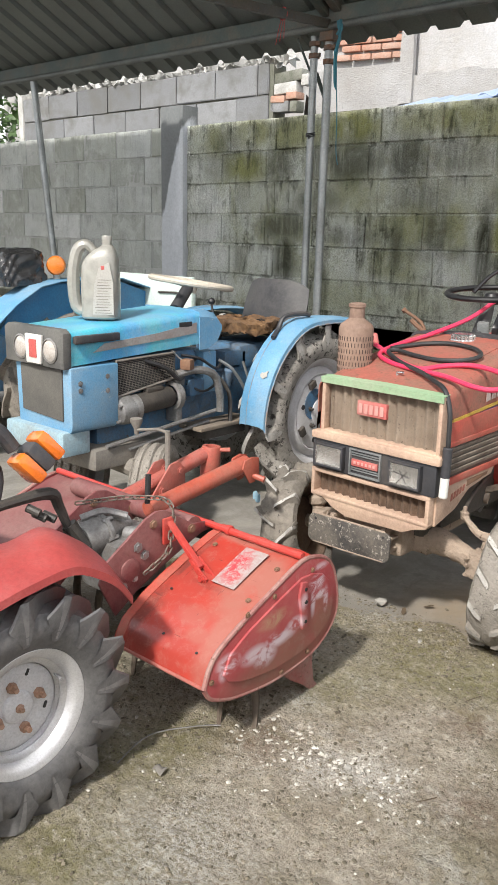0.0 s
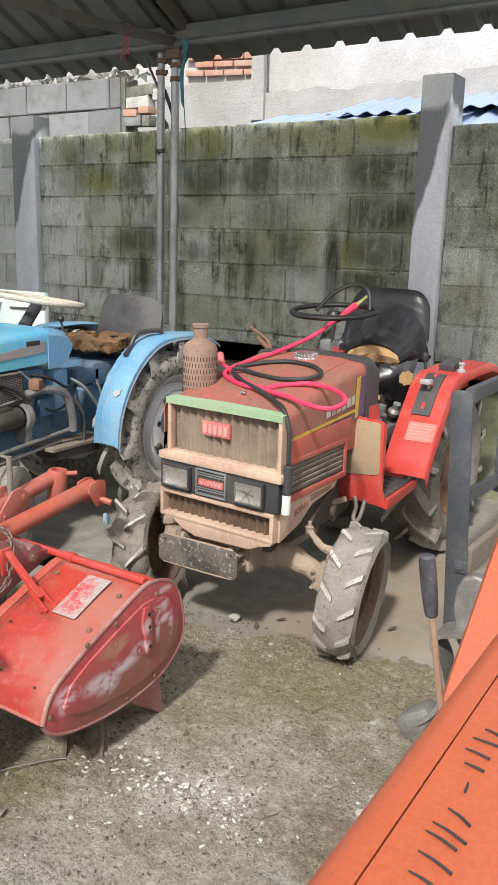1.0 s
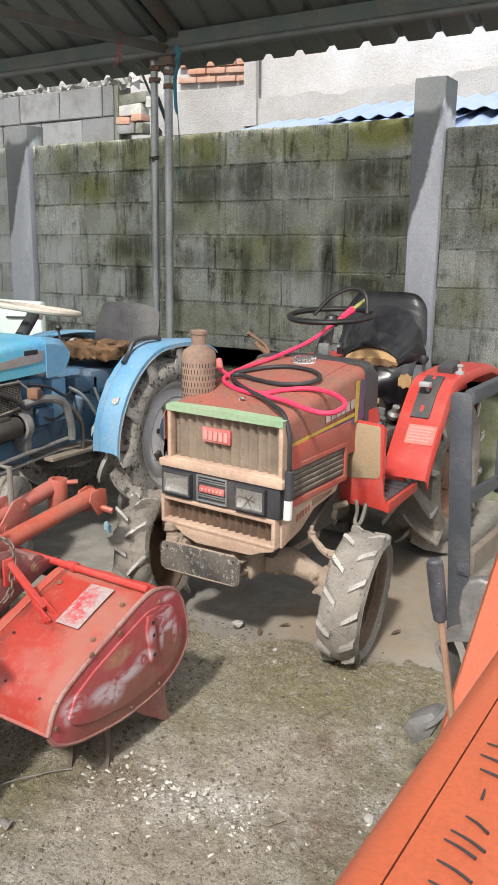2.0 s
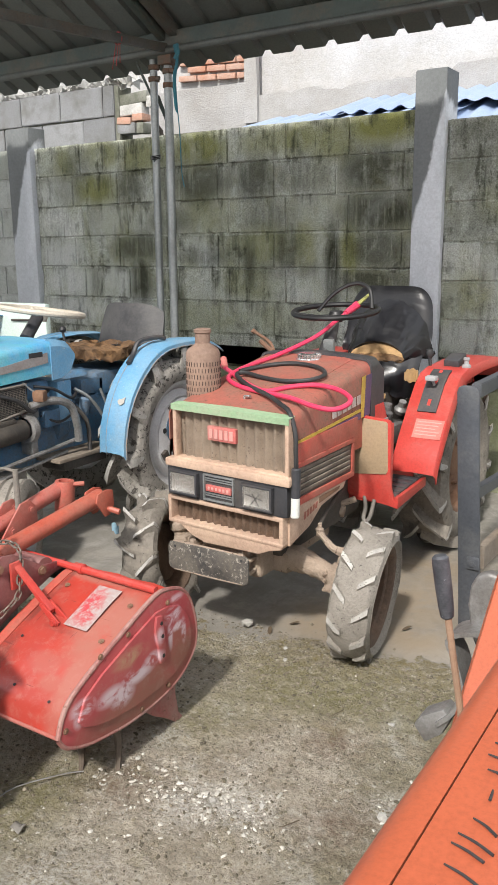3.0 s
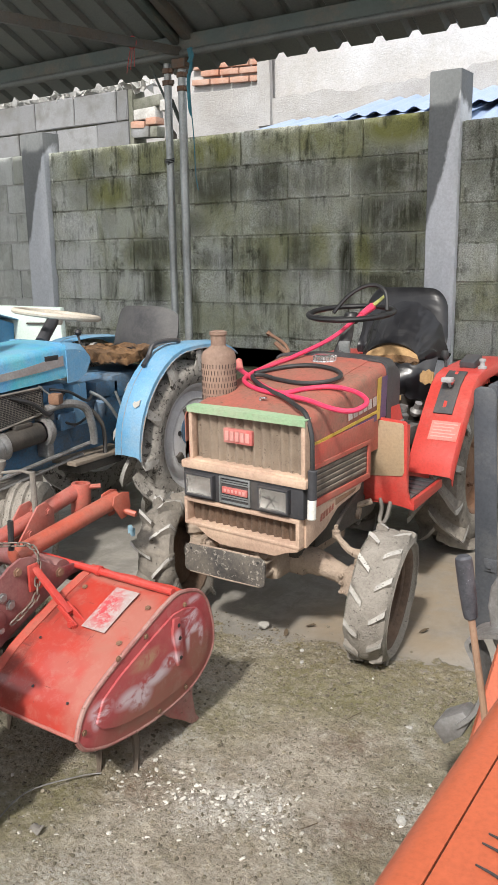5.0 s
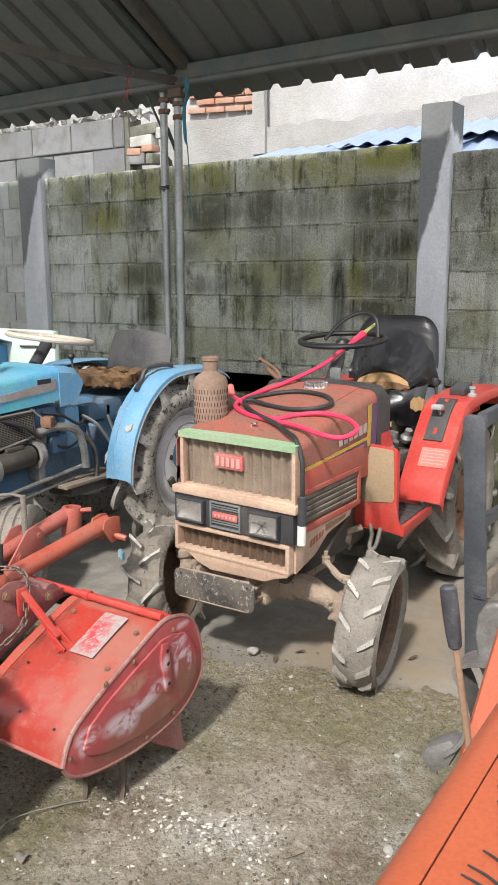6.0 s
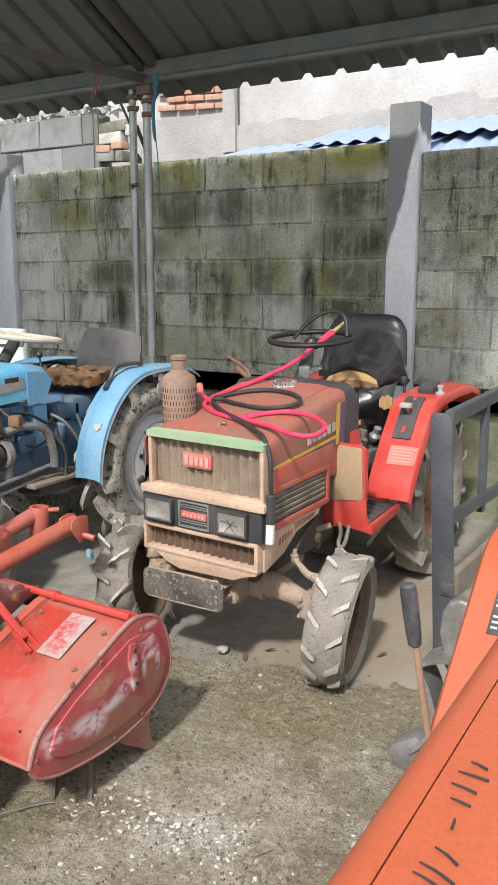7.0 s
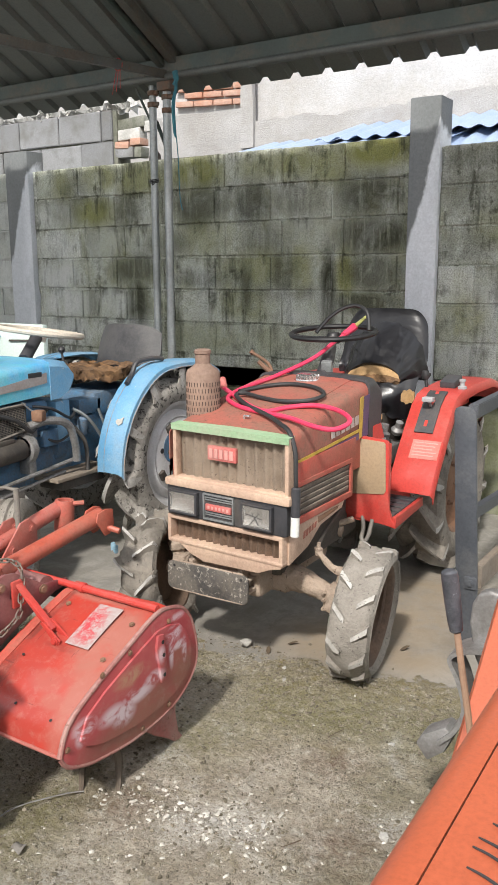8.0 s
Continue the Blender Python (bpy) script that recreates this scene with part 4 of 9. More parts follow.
def bar(name, a, b_, w, h, mat, label, cat, group=""):
    """A square steel tube from a to b_."""
    a, b_ = V(a), V(b_)
    d = b_ - a
    q = B()
    box(q, (-w / 2, 0, -h / 2), (w / 2, d.length, h / 2), 0.004)
    m = Matrix.Translation(a) @ V((0, 1, 0)).rotation_difference(d.normalized()).to_matrix().to_4x4()
    bmesh.ops.transform(q, matrix=m, verts=q.verts)
    return tagged(part(name, q, mat), label, cat, group, "structure")


M_tie = surf("rust_stained_tie", (0.062, 0.066, 0.060), (0.085, 0.085, 0.075), (0.095, 0.07, 0.05), 0.4, 0.6, scale=9, chips=(0.15, 0.07, 0.04), chip_at=0.64)
# eave beam: a box channel with a round tube under its edge
bar("roof_beam", (-7, 4.42, 2.478), (2.62, 4.42, 2.478), 0.05, 0.078, M_beam, "green-grey steel eave beam under the sheet roof", "beam", "roof beams")
bm = B()
tube(bm, [(-7, 4.40, 2.424), (2.62, 4.40, 2.424)], 0.020, 12)
tagged(part("roof_tube", bm, surf("dull_zinc_tube", (0.12, 0.132, 0.126), (0.092, 0.10, 0.096), (0.12, 0.11, 0.09), 0.3, 0.5, metal=0.3)), "galvanised tube below the eave beam", "beam", "roof beams", "structure")
# rafters in the sheet's slope and a sagging tie, all towards the yard
bar("roof_rafter", (0.01, 4.43, 2.482), (0.01, 2.0, 2.482 + 0.50 * 2.43), 0.045, 0.05, M_beam, "steel rafter tube under the sheet roof", "beam", "roof beams")
bar("roof_rafter", (0.085, 4.44, 2.492), (0.10, 2.0, 2.492 + 0.49 * 2.44), 0.05, 0.05, M_tie, "steel rafter tube under the sheet roof", "beam", "roof beams")
bar("roof_tie", (0.02, 4.43, 2.440), (-0.10, 2.0, 2.335), 0.044, 0.050, M_tie, "rust-stained steel tie of the roof truss", "beam", "roof beams")
bar("roof_beam", (-7, 2.05, 3.63), (2.62, 2.05, 3.63), 0.06, 0.10, M_beam, "steel front beam of the roof", "beam", "roof beams")


def post(a, b_, r, label):
    q = B()
    tube(q, [a, b_], r, 16)
    return tagged(part("roof_post", q, M_galv), label, "post", "roof posts", "structure")


post((-0.02, 4.45, -0.02), (0.002, 4.45, 2.43), 0.0235, "galvanised round roof post with worn zinc")
post((-0.118, 4.45, -0.02), (-0.098, 4.45, 2.40), 0.0215, "galvanised round roof post with worn zinc")
post((-2.37, 4.42, -0.02), (-2.70, 4.42, 2.43), 0.026, "galvanised round roof post, leaning")
for x in (-3.9, 3.6):
    post((x, 2.05, -0.02), (x, 2.05, 3.60), 0.03, "galvanised round front roof post")
M_clamp = surf("rusted_clamp", (0.09, 0.085, 0.07), (0.13, 0.075, 0.05), (0.19, 0.09, 0.05), 0.4, 0.7, scale=20, bumpy=0.5)
# rusty clamps, braces and bits of string at the post heads
bm = B()
for x, z in ((-0.098, 2.30), (0.002, 2.26), (0.002, 2.33), (-0.098, 2.36)):
    lathe(bm, [(0.024, -0.014), (0.031, -0.012), (0.031, 0.012), (0.024, 0.014)], (x, 4.45, z), seg=16)
    box(bm, (x + 0.02, 4.43, z - 0.01), (x + 0.05, 4.445, z + 0.01), 0.002)
box(bm, (-0.03, 4.40, 2.36), (0.06, 4.47, 2.445), 0.004)
tagged(part("post_clamp", bm, M_clamp), "rusty clamps round the heads of the roof posts", "clamp")
bar("post_brace", (-0.115, 4.46, 2.20), (-0.21, 4.44, 2.40), 0.012, 0.03, M_beam, "flat steel brace at the post head", "brace", "post braces")
bar("post_brace", (-0.098, 4.475, 2.22), (-0.02, 4.475, 2.05), 0.010, 0.022, M_beam, "flat steel brace at the post head", "brace", "post braces")
bm = B()
tube(bm, [(0.10, 4.39, 2.44), (0.115, 4.385, 2.36), (0.09, 4.39, 2.28), (0.095, 4.39, 2.14), (0.105, 4.39, 2.10)], [0.012, 0.009, 0.011, 0.010, 0.003], 6, 5)
tube(bm, [(0.105, 4.39, 2.11), (0.108, 4.40, 1.98), (0.105, 4.41, 1.80), (0.12, 4.41, 1.72)], 0.003, 6, 4)
tube(bm, [(0.115, 4.385, 2.44), (0.125, 4.38, 2.40), (0.105, 4.38, 2.37)], 0.012, 6, 4)
M_teal = surf("teal_strap", (0.02, 0.13, 0.18), (0.03, 0.17, 0.22), (0.1, 0.12, 0.12), 0.3, 0.7)
tagged(part("strap", bm, M_teal), "frayed teal plastic strap hanging from the eave beam", "strap")
bm = B()
ty, tz = 4.05, 2.4235                         # where the tie passes
tube(bm, [(0.0 + 0.026 * math.cos(a), ty, tz + 0.029 * math.sin(a)) for a in [2 * math.pi * i / 12 for i in range(13)]], 0.004, 6)
for dx in (-0.012, 0.0, 0.012):
    tube(bm, [(dx, ty, tz - 0.026), (dx * 1.5, ty - 0.01, tz - 0.07), (dx * 2.2 - 0.01, ty - 0.01, tz - 0.13 + dx)], 0.0022, 5, 4)
M_redstring = surf("red_string", (0.35, 0.05, 0.05), None, (0.3, 0.15, 0.12), 0.3, 0.8)
tagged(part("string", bm, M_redstring), "bits of red string tied round the roof tie", "string")
bm = B()
for k in range(3):
    tube(bm, [(-0.104 + 0.026 * math.cos(a), 4.45 + 0.026 * math.sin(a), 1.885 + 0.008 * k + 0.006 * math.sin(a)) for a in [2 * math.pi * i / 14 for i in range(15)]], 0.003, 5)
tube(bm, [(-0.10, 4.424, 1.89), (-0.085, 4.41, 1.865), (-0.075, 4.42, 1.88)], 0.003, 5)
tagged(part("wire_tie", bm, M_black), "black wire tie twisted round the post", "wire")

# ---- neighbour's side, over the wall ----
M_plaster = surf("white_plaster", (0.53, 0.535, 0.545), (0.47, 0.47, 0.475), (0.38, 0.355, 0.32), 0.4, 0.95, scale=2.5, coord="World", bumpy=0.5, dist=0.01)
M_rough = surf("rough_render", (0.38, 0.374, 0.37), (0.44, 0.437, 0.436), (0.31, 0.285, 0.25), 0.4, 0.95, scale=3, coord="World", bumpy=0.5, dist=0.02)
bm = B()
box(bm, (-6, 6.3, -0.05), (6, 6.5, 3.9), 0)
wn = tagged(part("wall_neighbour", bm, M_plaster), "sunlit whitewashed wall of the neighbouring house", "wall", kind="structure")
bm = B()
rng = random.Random(5)
n = 120
xs_ = [-0.62 + 5.6 * i / n for i in range(n + 1)]
topz = [2.50 + 0.05 * noise.noise(V((x * 3, 0, 7))) + 0.025 * noise.noise(V((x * 14, 0, 2))) + (0.05 if 1.0 < x < 1.3 else 0) for x in xs_]
loft(bm, [[(x, 6.262 + 0.006 * noise.noise(V((x * 6, z_ * 6, 0))), z0 if k == 0 else z0 + (tz - z0) * z_) for x, tz in zip(xs_, topz)] for k, (z0, z_) in enumerate([(2.0, 0)] + [(2.0, j / 8) for j in range(1, 9)])], 0.03)
part("render_band", bm, M_rough, wn, "rough crumbling render along the foot")
bm = B()
loft(bm, [[(x + 0.01 * noise.noise(V((x, z * 7, 1))), 6.25 + 0.012 * noise.noise(V((x * 5, z * 6, 3))), z) for x in [-2.6 + 0.1 * i for i in range(21)]] for z in [2.0 + 0.05 * j for j in range(13)]], 0.04)
part("render_patch", bm, M_rough, wn, "bare grey-white render")
M_brick = surf("red_brick", (0.46, 0.22, 0.14), (0.42, 0.20, 0.13), (0.50, 0.40, 0.34), 0.5, 0.9, coord="World", scale=8, bumpy=0.6, dist=0.006)
for r in range(7):
    for k in range(5):
        x = -1.29 + k * 0.185 + (0.09 if r % 2 else 0.0)
        if x > -0.70:
            continue
        bm = B()
        box(bm, (x, 6.255, 2.67 + r * 0.058 - 0.010 * k), (x + 0.172, 6.32, 2.67 + r * 0.058 + 0.042 - 0.010 * k), 0.006, (0, 3, 0))
        part("brick", bm, M_brick, wn)
bm = B()
loft(bm, [[(x, 6.238 + 0.01 * noise.noise(V((x * 9, z * 5, 4))), z) for x in (-0.62, -0.59, -0.55, -0.52)] for z in [2.3 + 0.1 * j for j in range(16)]], 0.05)
part("render_ridge", bm, M_rough, wn, "ridge of render beside the bricks")

# corrugated pale sheets behind the wall
M_sheet = surf("pale_blue_sheet", (0.24, 0.32, 0.47), (0.28, 0.36, 0.50), (0.34, 0.38, 0.44), 0.25, 0.5, scale=3, coord="World")
def wavy(name, x0, x1, y0, z0, y1, z1, seed):
    b = B()
    m_ = int((x1 - x0) / 0.019)
    loft(b, [[(x0 + 0.019 * i, y0 + (y1 - y0) * u + 0.02 * u * noise.noise(V((i * 0.13, seed, 0))), z0 + (z1 - z0) * u + 0.013 * math.sin(i * 0.019 * 2 * math.pi / 0.13) + 0.008 * noise.noise(V((i * 0.2, seed, u * 3)))) for i in range(m_)] for u in (0, 0.33, 0.66, 1.0)], 0.003)
    return tagged(part(name, b, M_sheet), "pale blue-white corrugated roofing sheet beyond the wall", "roofing sheet", "corrugated sheets")


wavy("roofing_sheet", -0.25, 1.34, 5.22, 2.09, 6.02, 2.285, 1)
wavy("roofing_sheet", 1.1, 4.2, 5.20, 2.015, 6.05, 2.325, 4)
wavy("roofing_sheet", 0.35, 4.2, 5.55, 2.20, 6.22, 2.385, 9)
bm = B()
box(bm, (-0.3, 5.3, -0.05), (4.2, 6.25, 1.96), 0)
tagged(part("wall_lean_to", bm, M_mortar), "plain low outbuilding wall under the sheets", "wall", kind="structure")
bm = B()
loft(bm, [[(-0.95 + 0.06 * i, 5.6 + 0.07 * j + 0.03 * noise.noise(V((i, j, 0))), 2.075 + 0.02 * j + 0.04 * noise.noise(V((i * 0.8, j * 0.9, 5)))) for i in range(11)] for j in range(6)], 0.003)
tagged(part("plastic_sheet", bm, M_sheet), "crumpled pale plastic sheet lying beyond the wall", "plastic sheet")
bm = B()
box(bm, (-1.0, 5.3, -0.05), (-0.32, 6.24, 2.03), 0)
tagged(part("wall_shed", bm, M_mortar), "plain low wall beyond the boundary", "wall", kind="structure")
bm = B()
prism(bm, [(-0.83, 2.02), (-0.80, 2.27), (-0.78, 2.24), (-0.72, 2.17), (-0.70, 2.02)], "y", 5.30, 5.31, 0.002)
tagged(part("tin_scrap", bm, M_iron), "bent dark tin scrap sticking up behind the wall", "scrap")

# tree behind the far end of the wall
tree = thing("tree", (-4.9, 6.6, 0), "leafy green tree behind the far end of the wall", "tree")
bm = B()
tube(bm, [(-4.9, 6.6, -0.05), (-4.88, 6.58, 1.0), (-4.8, 6.5, 1.9), (-4.75, 6.4, 2.6)], [0.09, 0.08, 0.06, 0.03], 10, 4)
for k in range(9):
    a = k * 2.4
    tube(bm, [(-4.85, 6.55, 1.5 + 0.1 * k), (-4.85 + 0.4 * math.cos(a), 6.5 + 0.4 * math.sin(a), 1.9 + 0.1 * k), (-4.85 + 0.8 * math.cos(a), 6.45 + 0.7 * math.sin(a), 2.1 + 0.12 * k)], [0.03, 0.02, 0.008], 6, 3)
part("trunk", bm, M_wood, tree)
bm = B()
rng = random.Random(21)
for i in range(2600):
    a, b_, r = rng.uniform(0, 6.28), rng.uniform(-1, 1), rng.uniform(0.25, 1.0) ** 0.5
    c = V((-4.75 + 1.25 * r * math.cos(a) * math.sqrt(1 - b_ * b_), 6.3 + 0.95 * r * math.sin(a) * math.sqrt(1 - b_ * b_), 2.6 + 0.95 * r * b_))
    if noise.noise(c * 2.2) < -0.18 or (c.y < 5.3):
        continue
    m = Matrix.Translation(c) @ Euler((rng.uniform(-1.2, 1.2), rng.uniform(-1.2, 1.2), rng.uniform(0, 6.28))).to_matrix().to_4x4()
    s_ = rng.uniform(0.035, 0.07)
    vs = [bm.verts.new(m @ V((x * s_, y * s_, z * s_))) for x, y, z in ((0, -1, 0), (0.5, -0.2, 0.15), (0.35, 0.5, 0.1), (0, 1.1, -0.1), (-0.35, 0.5, 0.1), (-0.5, -0.2, 0.15))]
    bm.faces.new(vs)
part("crown", bm, M_leaf, tree)

# ---- red tractor with the beige grille ----
red = thing("red_tractor", (1.445, 3.35, 0), "faded red compact tractor with beige grille, parked tail to the wall", "tractor")
XC, XL, XR, YF, YR = 1.445, 1.205, 1.690, 2.86, 3.47


def hood_row(y, z, xl, xr, drop):
    """One cross-section of the hood: side, rounded shoulder, top with a slight crown."""
    r = 0.035
    pts = [(xl, y, drop)]
    for k in range(5):
        a = math.pi - k * math.pi / 8
        pts.append((xl + r + r * math.cos(a), y, z - r + r * math.sin(a)))
    for k in range(1, 8):
        u = k / 8
        pts.append((xl + r + (xr - xl - 2 * r) * u, y, z + 0.010 * math.sin(math.pi * u)))
    for k in range(5):
        a = math.pi / 2 - k * math.pi / 8
        pts.append((xr - r + r * math.cos(a), y, z - r + r * math.sin(a)))
    pts.append((xr, y, drop))
    return pts


bm = B()
loft(bm, [hood_row(YF - 0.028 + (YR - YF + 0.04) * u, 0.865 + 0.112 * u + 0.01 * math.sin(math.pi * u), XL, XR, 0.745 + 0.03 * u) for u in [i / 8 for i in range(9)]], 0.004)
hood = part("hood", bm, M_redtop, red, "sun-faded dusty red sheet hood")
bm = B()
loft(bm, [[(XL + 0.075 + (XR - XL - 0.15) * k / 10, YF + 0.06 + (YR - YF - 0.075) * u, 0.865 + 0.112 * (0.082 + 0.87 * u) + 0.01 * math.sin(math.pi * u) + 0.010 * math.sin(math.pi * (0.2 + 0.6 * k / 10)) + (0.0045 if 0 < k < 10 else 0.001)) for k in range(11)] for u in [i / 8 for i in range(9)]], 0.003)
part("hood_pressing", bm, M_redtop, hood, "raised middle of the hood")
for x in (XL + 0.002, XR - 0.006):
    bm = B()
    box(bm, (x, YF - 0.01, 0.655), (x + 0.004, YR - 0.02, 0.775), 0.001)
    part("side_sheet", bm, M_red, red)
# thin stripes along the side that end in a broad yellow and purple block
for nm, mt, z0, w in (("stripe", M_purple, 0.744, 0.024), ("stripe", M_yellow, 0.772, 0.011)):
    bm = B()
    prism(bm, [(YF - 0.01, z0), (3.36, z0 + 0.026), (3.36, z0 + 0.026 + w), (YF - 0.01, z0 + w)], "x", XR + 0.0035, XR + 0.0055, 0)
    part(nm, bm, mt, red)
for y0, y1, mt in ((3.362, 3.388, M_yellow), (3.392, 3.440, M_purple)):
    bm = B()
    prism(bm, [(y0, 0.772), (y1, 0.774), (y1 + 0.012, 0.930), (y0 + 0.006, 0.926)], "x", XR + 0.0035, XR + 0.0055, 0)
    part("end_stripe", bm, mt, red)
bars_mesh("side_mark", 6, 0.034, 0.040, 0.029, axes((XR + 0.0060, 3.240, 0.838), (0, 1, 0.075), (0, -0.10, 1)), M_letter, red, 0.0008)
# engine under the hood
bm = B()
box(bm, (XL + 0.06, YF + 0.15, 0.36), (XR - 0.06, YR + 0.05, 0.70), 0.03)
box(bm, (XL + 0.10, YF + 0.10, 0.33), (XR - 0.10, YR + 0.1, 0.46), 0.02)
part("engine", bm, M_iron, red)
# flank below the hood: red sheet, oily louvres, red sill and beige skirt
for s, x in ((-1, XL - 0.004), (1, XR + 0.004)):
    def flank(nm, outline, t0, t1, mat, label=""):
        b = B()
        prism(b, outline, "x", min(x, x + s * t0), max(x, x + s * t1), 0.002)
        return part(nm, b, mat, red, label)
    flank("side_panel", [(YF - 0.02, 0.775), (3.33, 0.785), (3.33, 0.70), (YF - 0.02, 0.70)], -0.006, 0.004, M_red)
    lv = flank("side_louvre", [(YF - 0.01, 0.698), (3.29, 0.700), (3.29, 0.585), (YF - 0.01, 0.590)], -0.012, -0.003, M_iron, "oily dark side louvre")
    for k in range(5):
        z = 0.598 + k * 0.0195
        bm = B()
        box(bm, (x - 0.008, YF + 0.005, z), (x + 0.003, 3.275, z + 0.0145), 0.003, (0, s * 12, 0))
        roughen(bm, 0.0012, 40)
        part("slat", bm, M_slat, lv)
    flank("louvre_top", [(YF - 0.02, 0.712), (3.30, 0.712), (3.30, 0.695), (YF - 0.02, 0.695)], -0.004, 0.008, M_red)
    flank("red_sill", [(YF - 0.02, 0.590), (3.30, 0.586), (3.30, 0.566), (YF - 0.02, 0.566)], -0.004, 0.008, M_red)
    flank("louvre_end", [(3.282, 0.700), (3.302, 0.700), (3.302, 0.580), (3.282, 0.580)], -0.004, 0.007, M_red)
    flank("louvre_end", [(YF - 0.024, 0.72), (YF - 0.014, 0.72), (YF - 0.014, 0.570), (YF - 0.024, 0.565)], -0.004, 0.009, M_red)
    sk = flank("side_skirt", [(YF - 0.035, 0.565), (3.24, 0.563), (3.22, 0.540), (3.05, 0.520), (YF + 0.10, 0.470), (YF - 0.035, 0.44)], -0.006, 0.003, M_beige, "rust-stained beige side skirt")
    if s > 0:
        for k in range(5):
            bm = B()
            prism(bm, [(YF + 0.06 + k * 0.020, 0.505 + k * 0.004), (YF + 0.073 + k * 0.020, 0.507 + k * 0.004), (YF + 0.077 + k * 0.020, 0.532 + k * 0.003), (YF + 0.064 + k * 0.020, 0.530 + k * 0.003)], "x", x + 0.003, x + 0.0042, 0)
            part("faded_mark", bm, M_redtop, sk)
        bm = B()
        prism(bm, [(3.03, 0.556), (3.19, 0.556), (3.18, 0.545), (3.03, 0.533)], "x", x + 0.002, x + 0.0045, 0.001)
        part("skirt_slot", bm, M_rust, sk)


def ring(bm, x0, x1, z0, z1, t, y0, y1, bev=0.006, skew=0.0):
    """A picture-frame of four bars in the x-z plane."""
    box(bm, (x0, y0, z1 - t), (x1, y1, z1), bev)
    box(bm, (x0, y0, z0), (x1, y1, z0 + t), bev)
    box(bm, (x0, y0, z0 + t * 0.6), (x0 + t, y1, z1 - t * 0.6), bev)
    box(bm, (x1 - t, y0, z0 + t * 0.6), (x1, y1, z1 - t * 0.6), bev)


_before = set(bpy.data.objects)
# grille: beige frame leaning back, green top, brown corrugated mesh
bm = B()
gx0, gx1, gz0, gz1 = 1.222, 1.708, 0.672, 0.872
ring(bm, gx0, gx1, gz0, gz1, 0.017, YF - 0.005, YF + 0.036, 0.008)
box(bm, (gx0 - 0.026, YF - 0.022, gz0 - 0.018), (gx1 + 0.012, YF + 0.036, gz0 + 0.010), 0.006)
grille = part("grille_frame", bm, M_beige, red, "chipped beige grille frame")
bm = B()
loft(bm, [[(gx0 - 0.002, YF - 0.008, gz1 - 0.018), (gx0 - 0.002, YF - 0.009, gz1 + 0.003), (gx0, YF + 0.035, gz1 + 0.006)],
          [((gx0 + gx1) / 2, YF - 0.008, gz1 - 0.018), ((gx0 + gx1) / 2, YF - 0.009, gz1 + 0.005), ((gx0 + gx1) / 2, YF + 0.035, gz1 + 0.010)],
          [(gx1 + 0.002, YF - 0.008, gz1 - 0.018), (gx1 + 0.002, YF - 0.009, gz1 + 0.003), (gx1, YF + 0.035, gz1 + 0.006)]], 0.003)
part("grille_top", bm, M_green, red, "green painted strip along the grille's top")
bm = B()
n = 90
loft(bm, [[(gx0 + 0.02 + (gx1 - gx0 - 0.04) * i / n, YF + 0.026 + 0.0075 * math.sin(i * 2 * math.pi / 7.5), z) for i in range(n + 1)] for z in (gz0 + 0.01, gz1 - 0.01)], 0.002)
M_mesh = surf("brown_grille_mesh", (0.30, 0.235, 0.175), (0.235, 0.182, 0.135), (0.38, 0.305, 0.235), 0.45, 0.8, scale=11, fine=420, bumpy=1.0, dist=0.006, chips=(0.12, 0.085, 0.06), chip_at=0.62)
part("grille_mesh", bm, M_mesh, red, "dusty brown wavy grille mesh")
bm = B()
box(bm, (1.372, YF + 0.004, 0.762), (1.492, YF + 0.022, 0.812), 0.003)
badge = part("badge", bm, M_plate, red, "red badge with raised pale marks")
bars_mesh("raised_mark", 5, 0.032, 0.0215, 0.0145, axes((1.432, YF + 0.003, 0.787), (1, 0, 0), (0, 0, 1)), M_plateletter, badge, 0.002)
# lamp panel
bm = B()
lx0, lx1, lz0, lz1 = 1.196, 1.706, 0.545, 0.654
box(bm, (lx0, YF - 0.012, lz0), (lx1, YF + 0.05, lz1), 0.01)
panel = part("lamp_panel", bm, M_greyblack, red, "black plastic lamp panel")
for x0, x1 in ((lx0 + 0.028, lx0 + 0.142), (lx1 - 0.165, lx1 - 0.055)):
    bm = B()
    ring(bm, x0 - 0.006, x1 + 0.006, lz0 + 0.016, lz1 - 0.010, 0.008, YF - 0.034, YF - 0.006, 0.003)
    hl = part("headlight", bm, M_greyblack, red)
    zc, hz = (lz0 + lz1) / 2 + 0.003, (lz1 - lz0) / 2 - 0.019
    bm = B()
    loft(bm, [[((x0 + x1) / 2 + (x1 - x0) / 2 * u, YF - 0.0135 - 0.0075 * (u * u + v * v), zc + hz * v) for u in [k / 8 - 1 for k in range(17)]] for v in [k / 5 - 1 for k in range(11)]], 0.0008)
    part("reflector", bm, M_silver, hl, "bright curved reflector")
    bm = B()
    n_ = 36
    loft(bm, [[(x0 + (x1 - x0) * i / n_, YF - 0.0310 - 0.0004 * math.cos(i * 2 * math.pi / 4), z) for i in range(n_ + 1)] for z in (zc - hz, zc + hz)], 0.002)
    part("lens", bm, M_lens, hl, "clear ribbed glass").visible_shadow = False
bm = B()
for a, b_ in (((lx1 - 0.150, 0.610), (lx1 - 0.085, 0.600)), ((lx1 - 0.135, 0.573), (lx1 - 0.095, 0.620)), ((lx1 - 0.125, 0.617), (lx1 - 0.098, 0.577))):
    tube(bm, [(a[0], YF - 0.0335, a[1]), (b_[0], YF - 0.0335, b_[1])], 0.0013, 6)
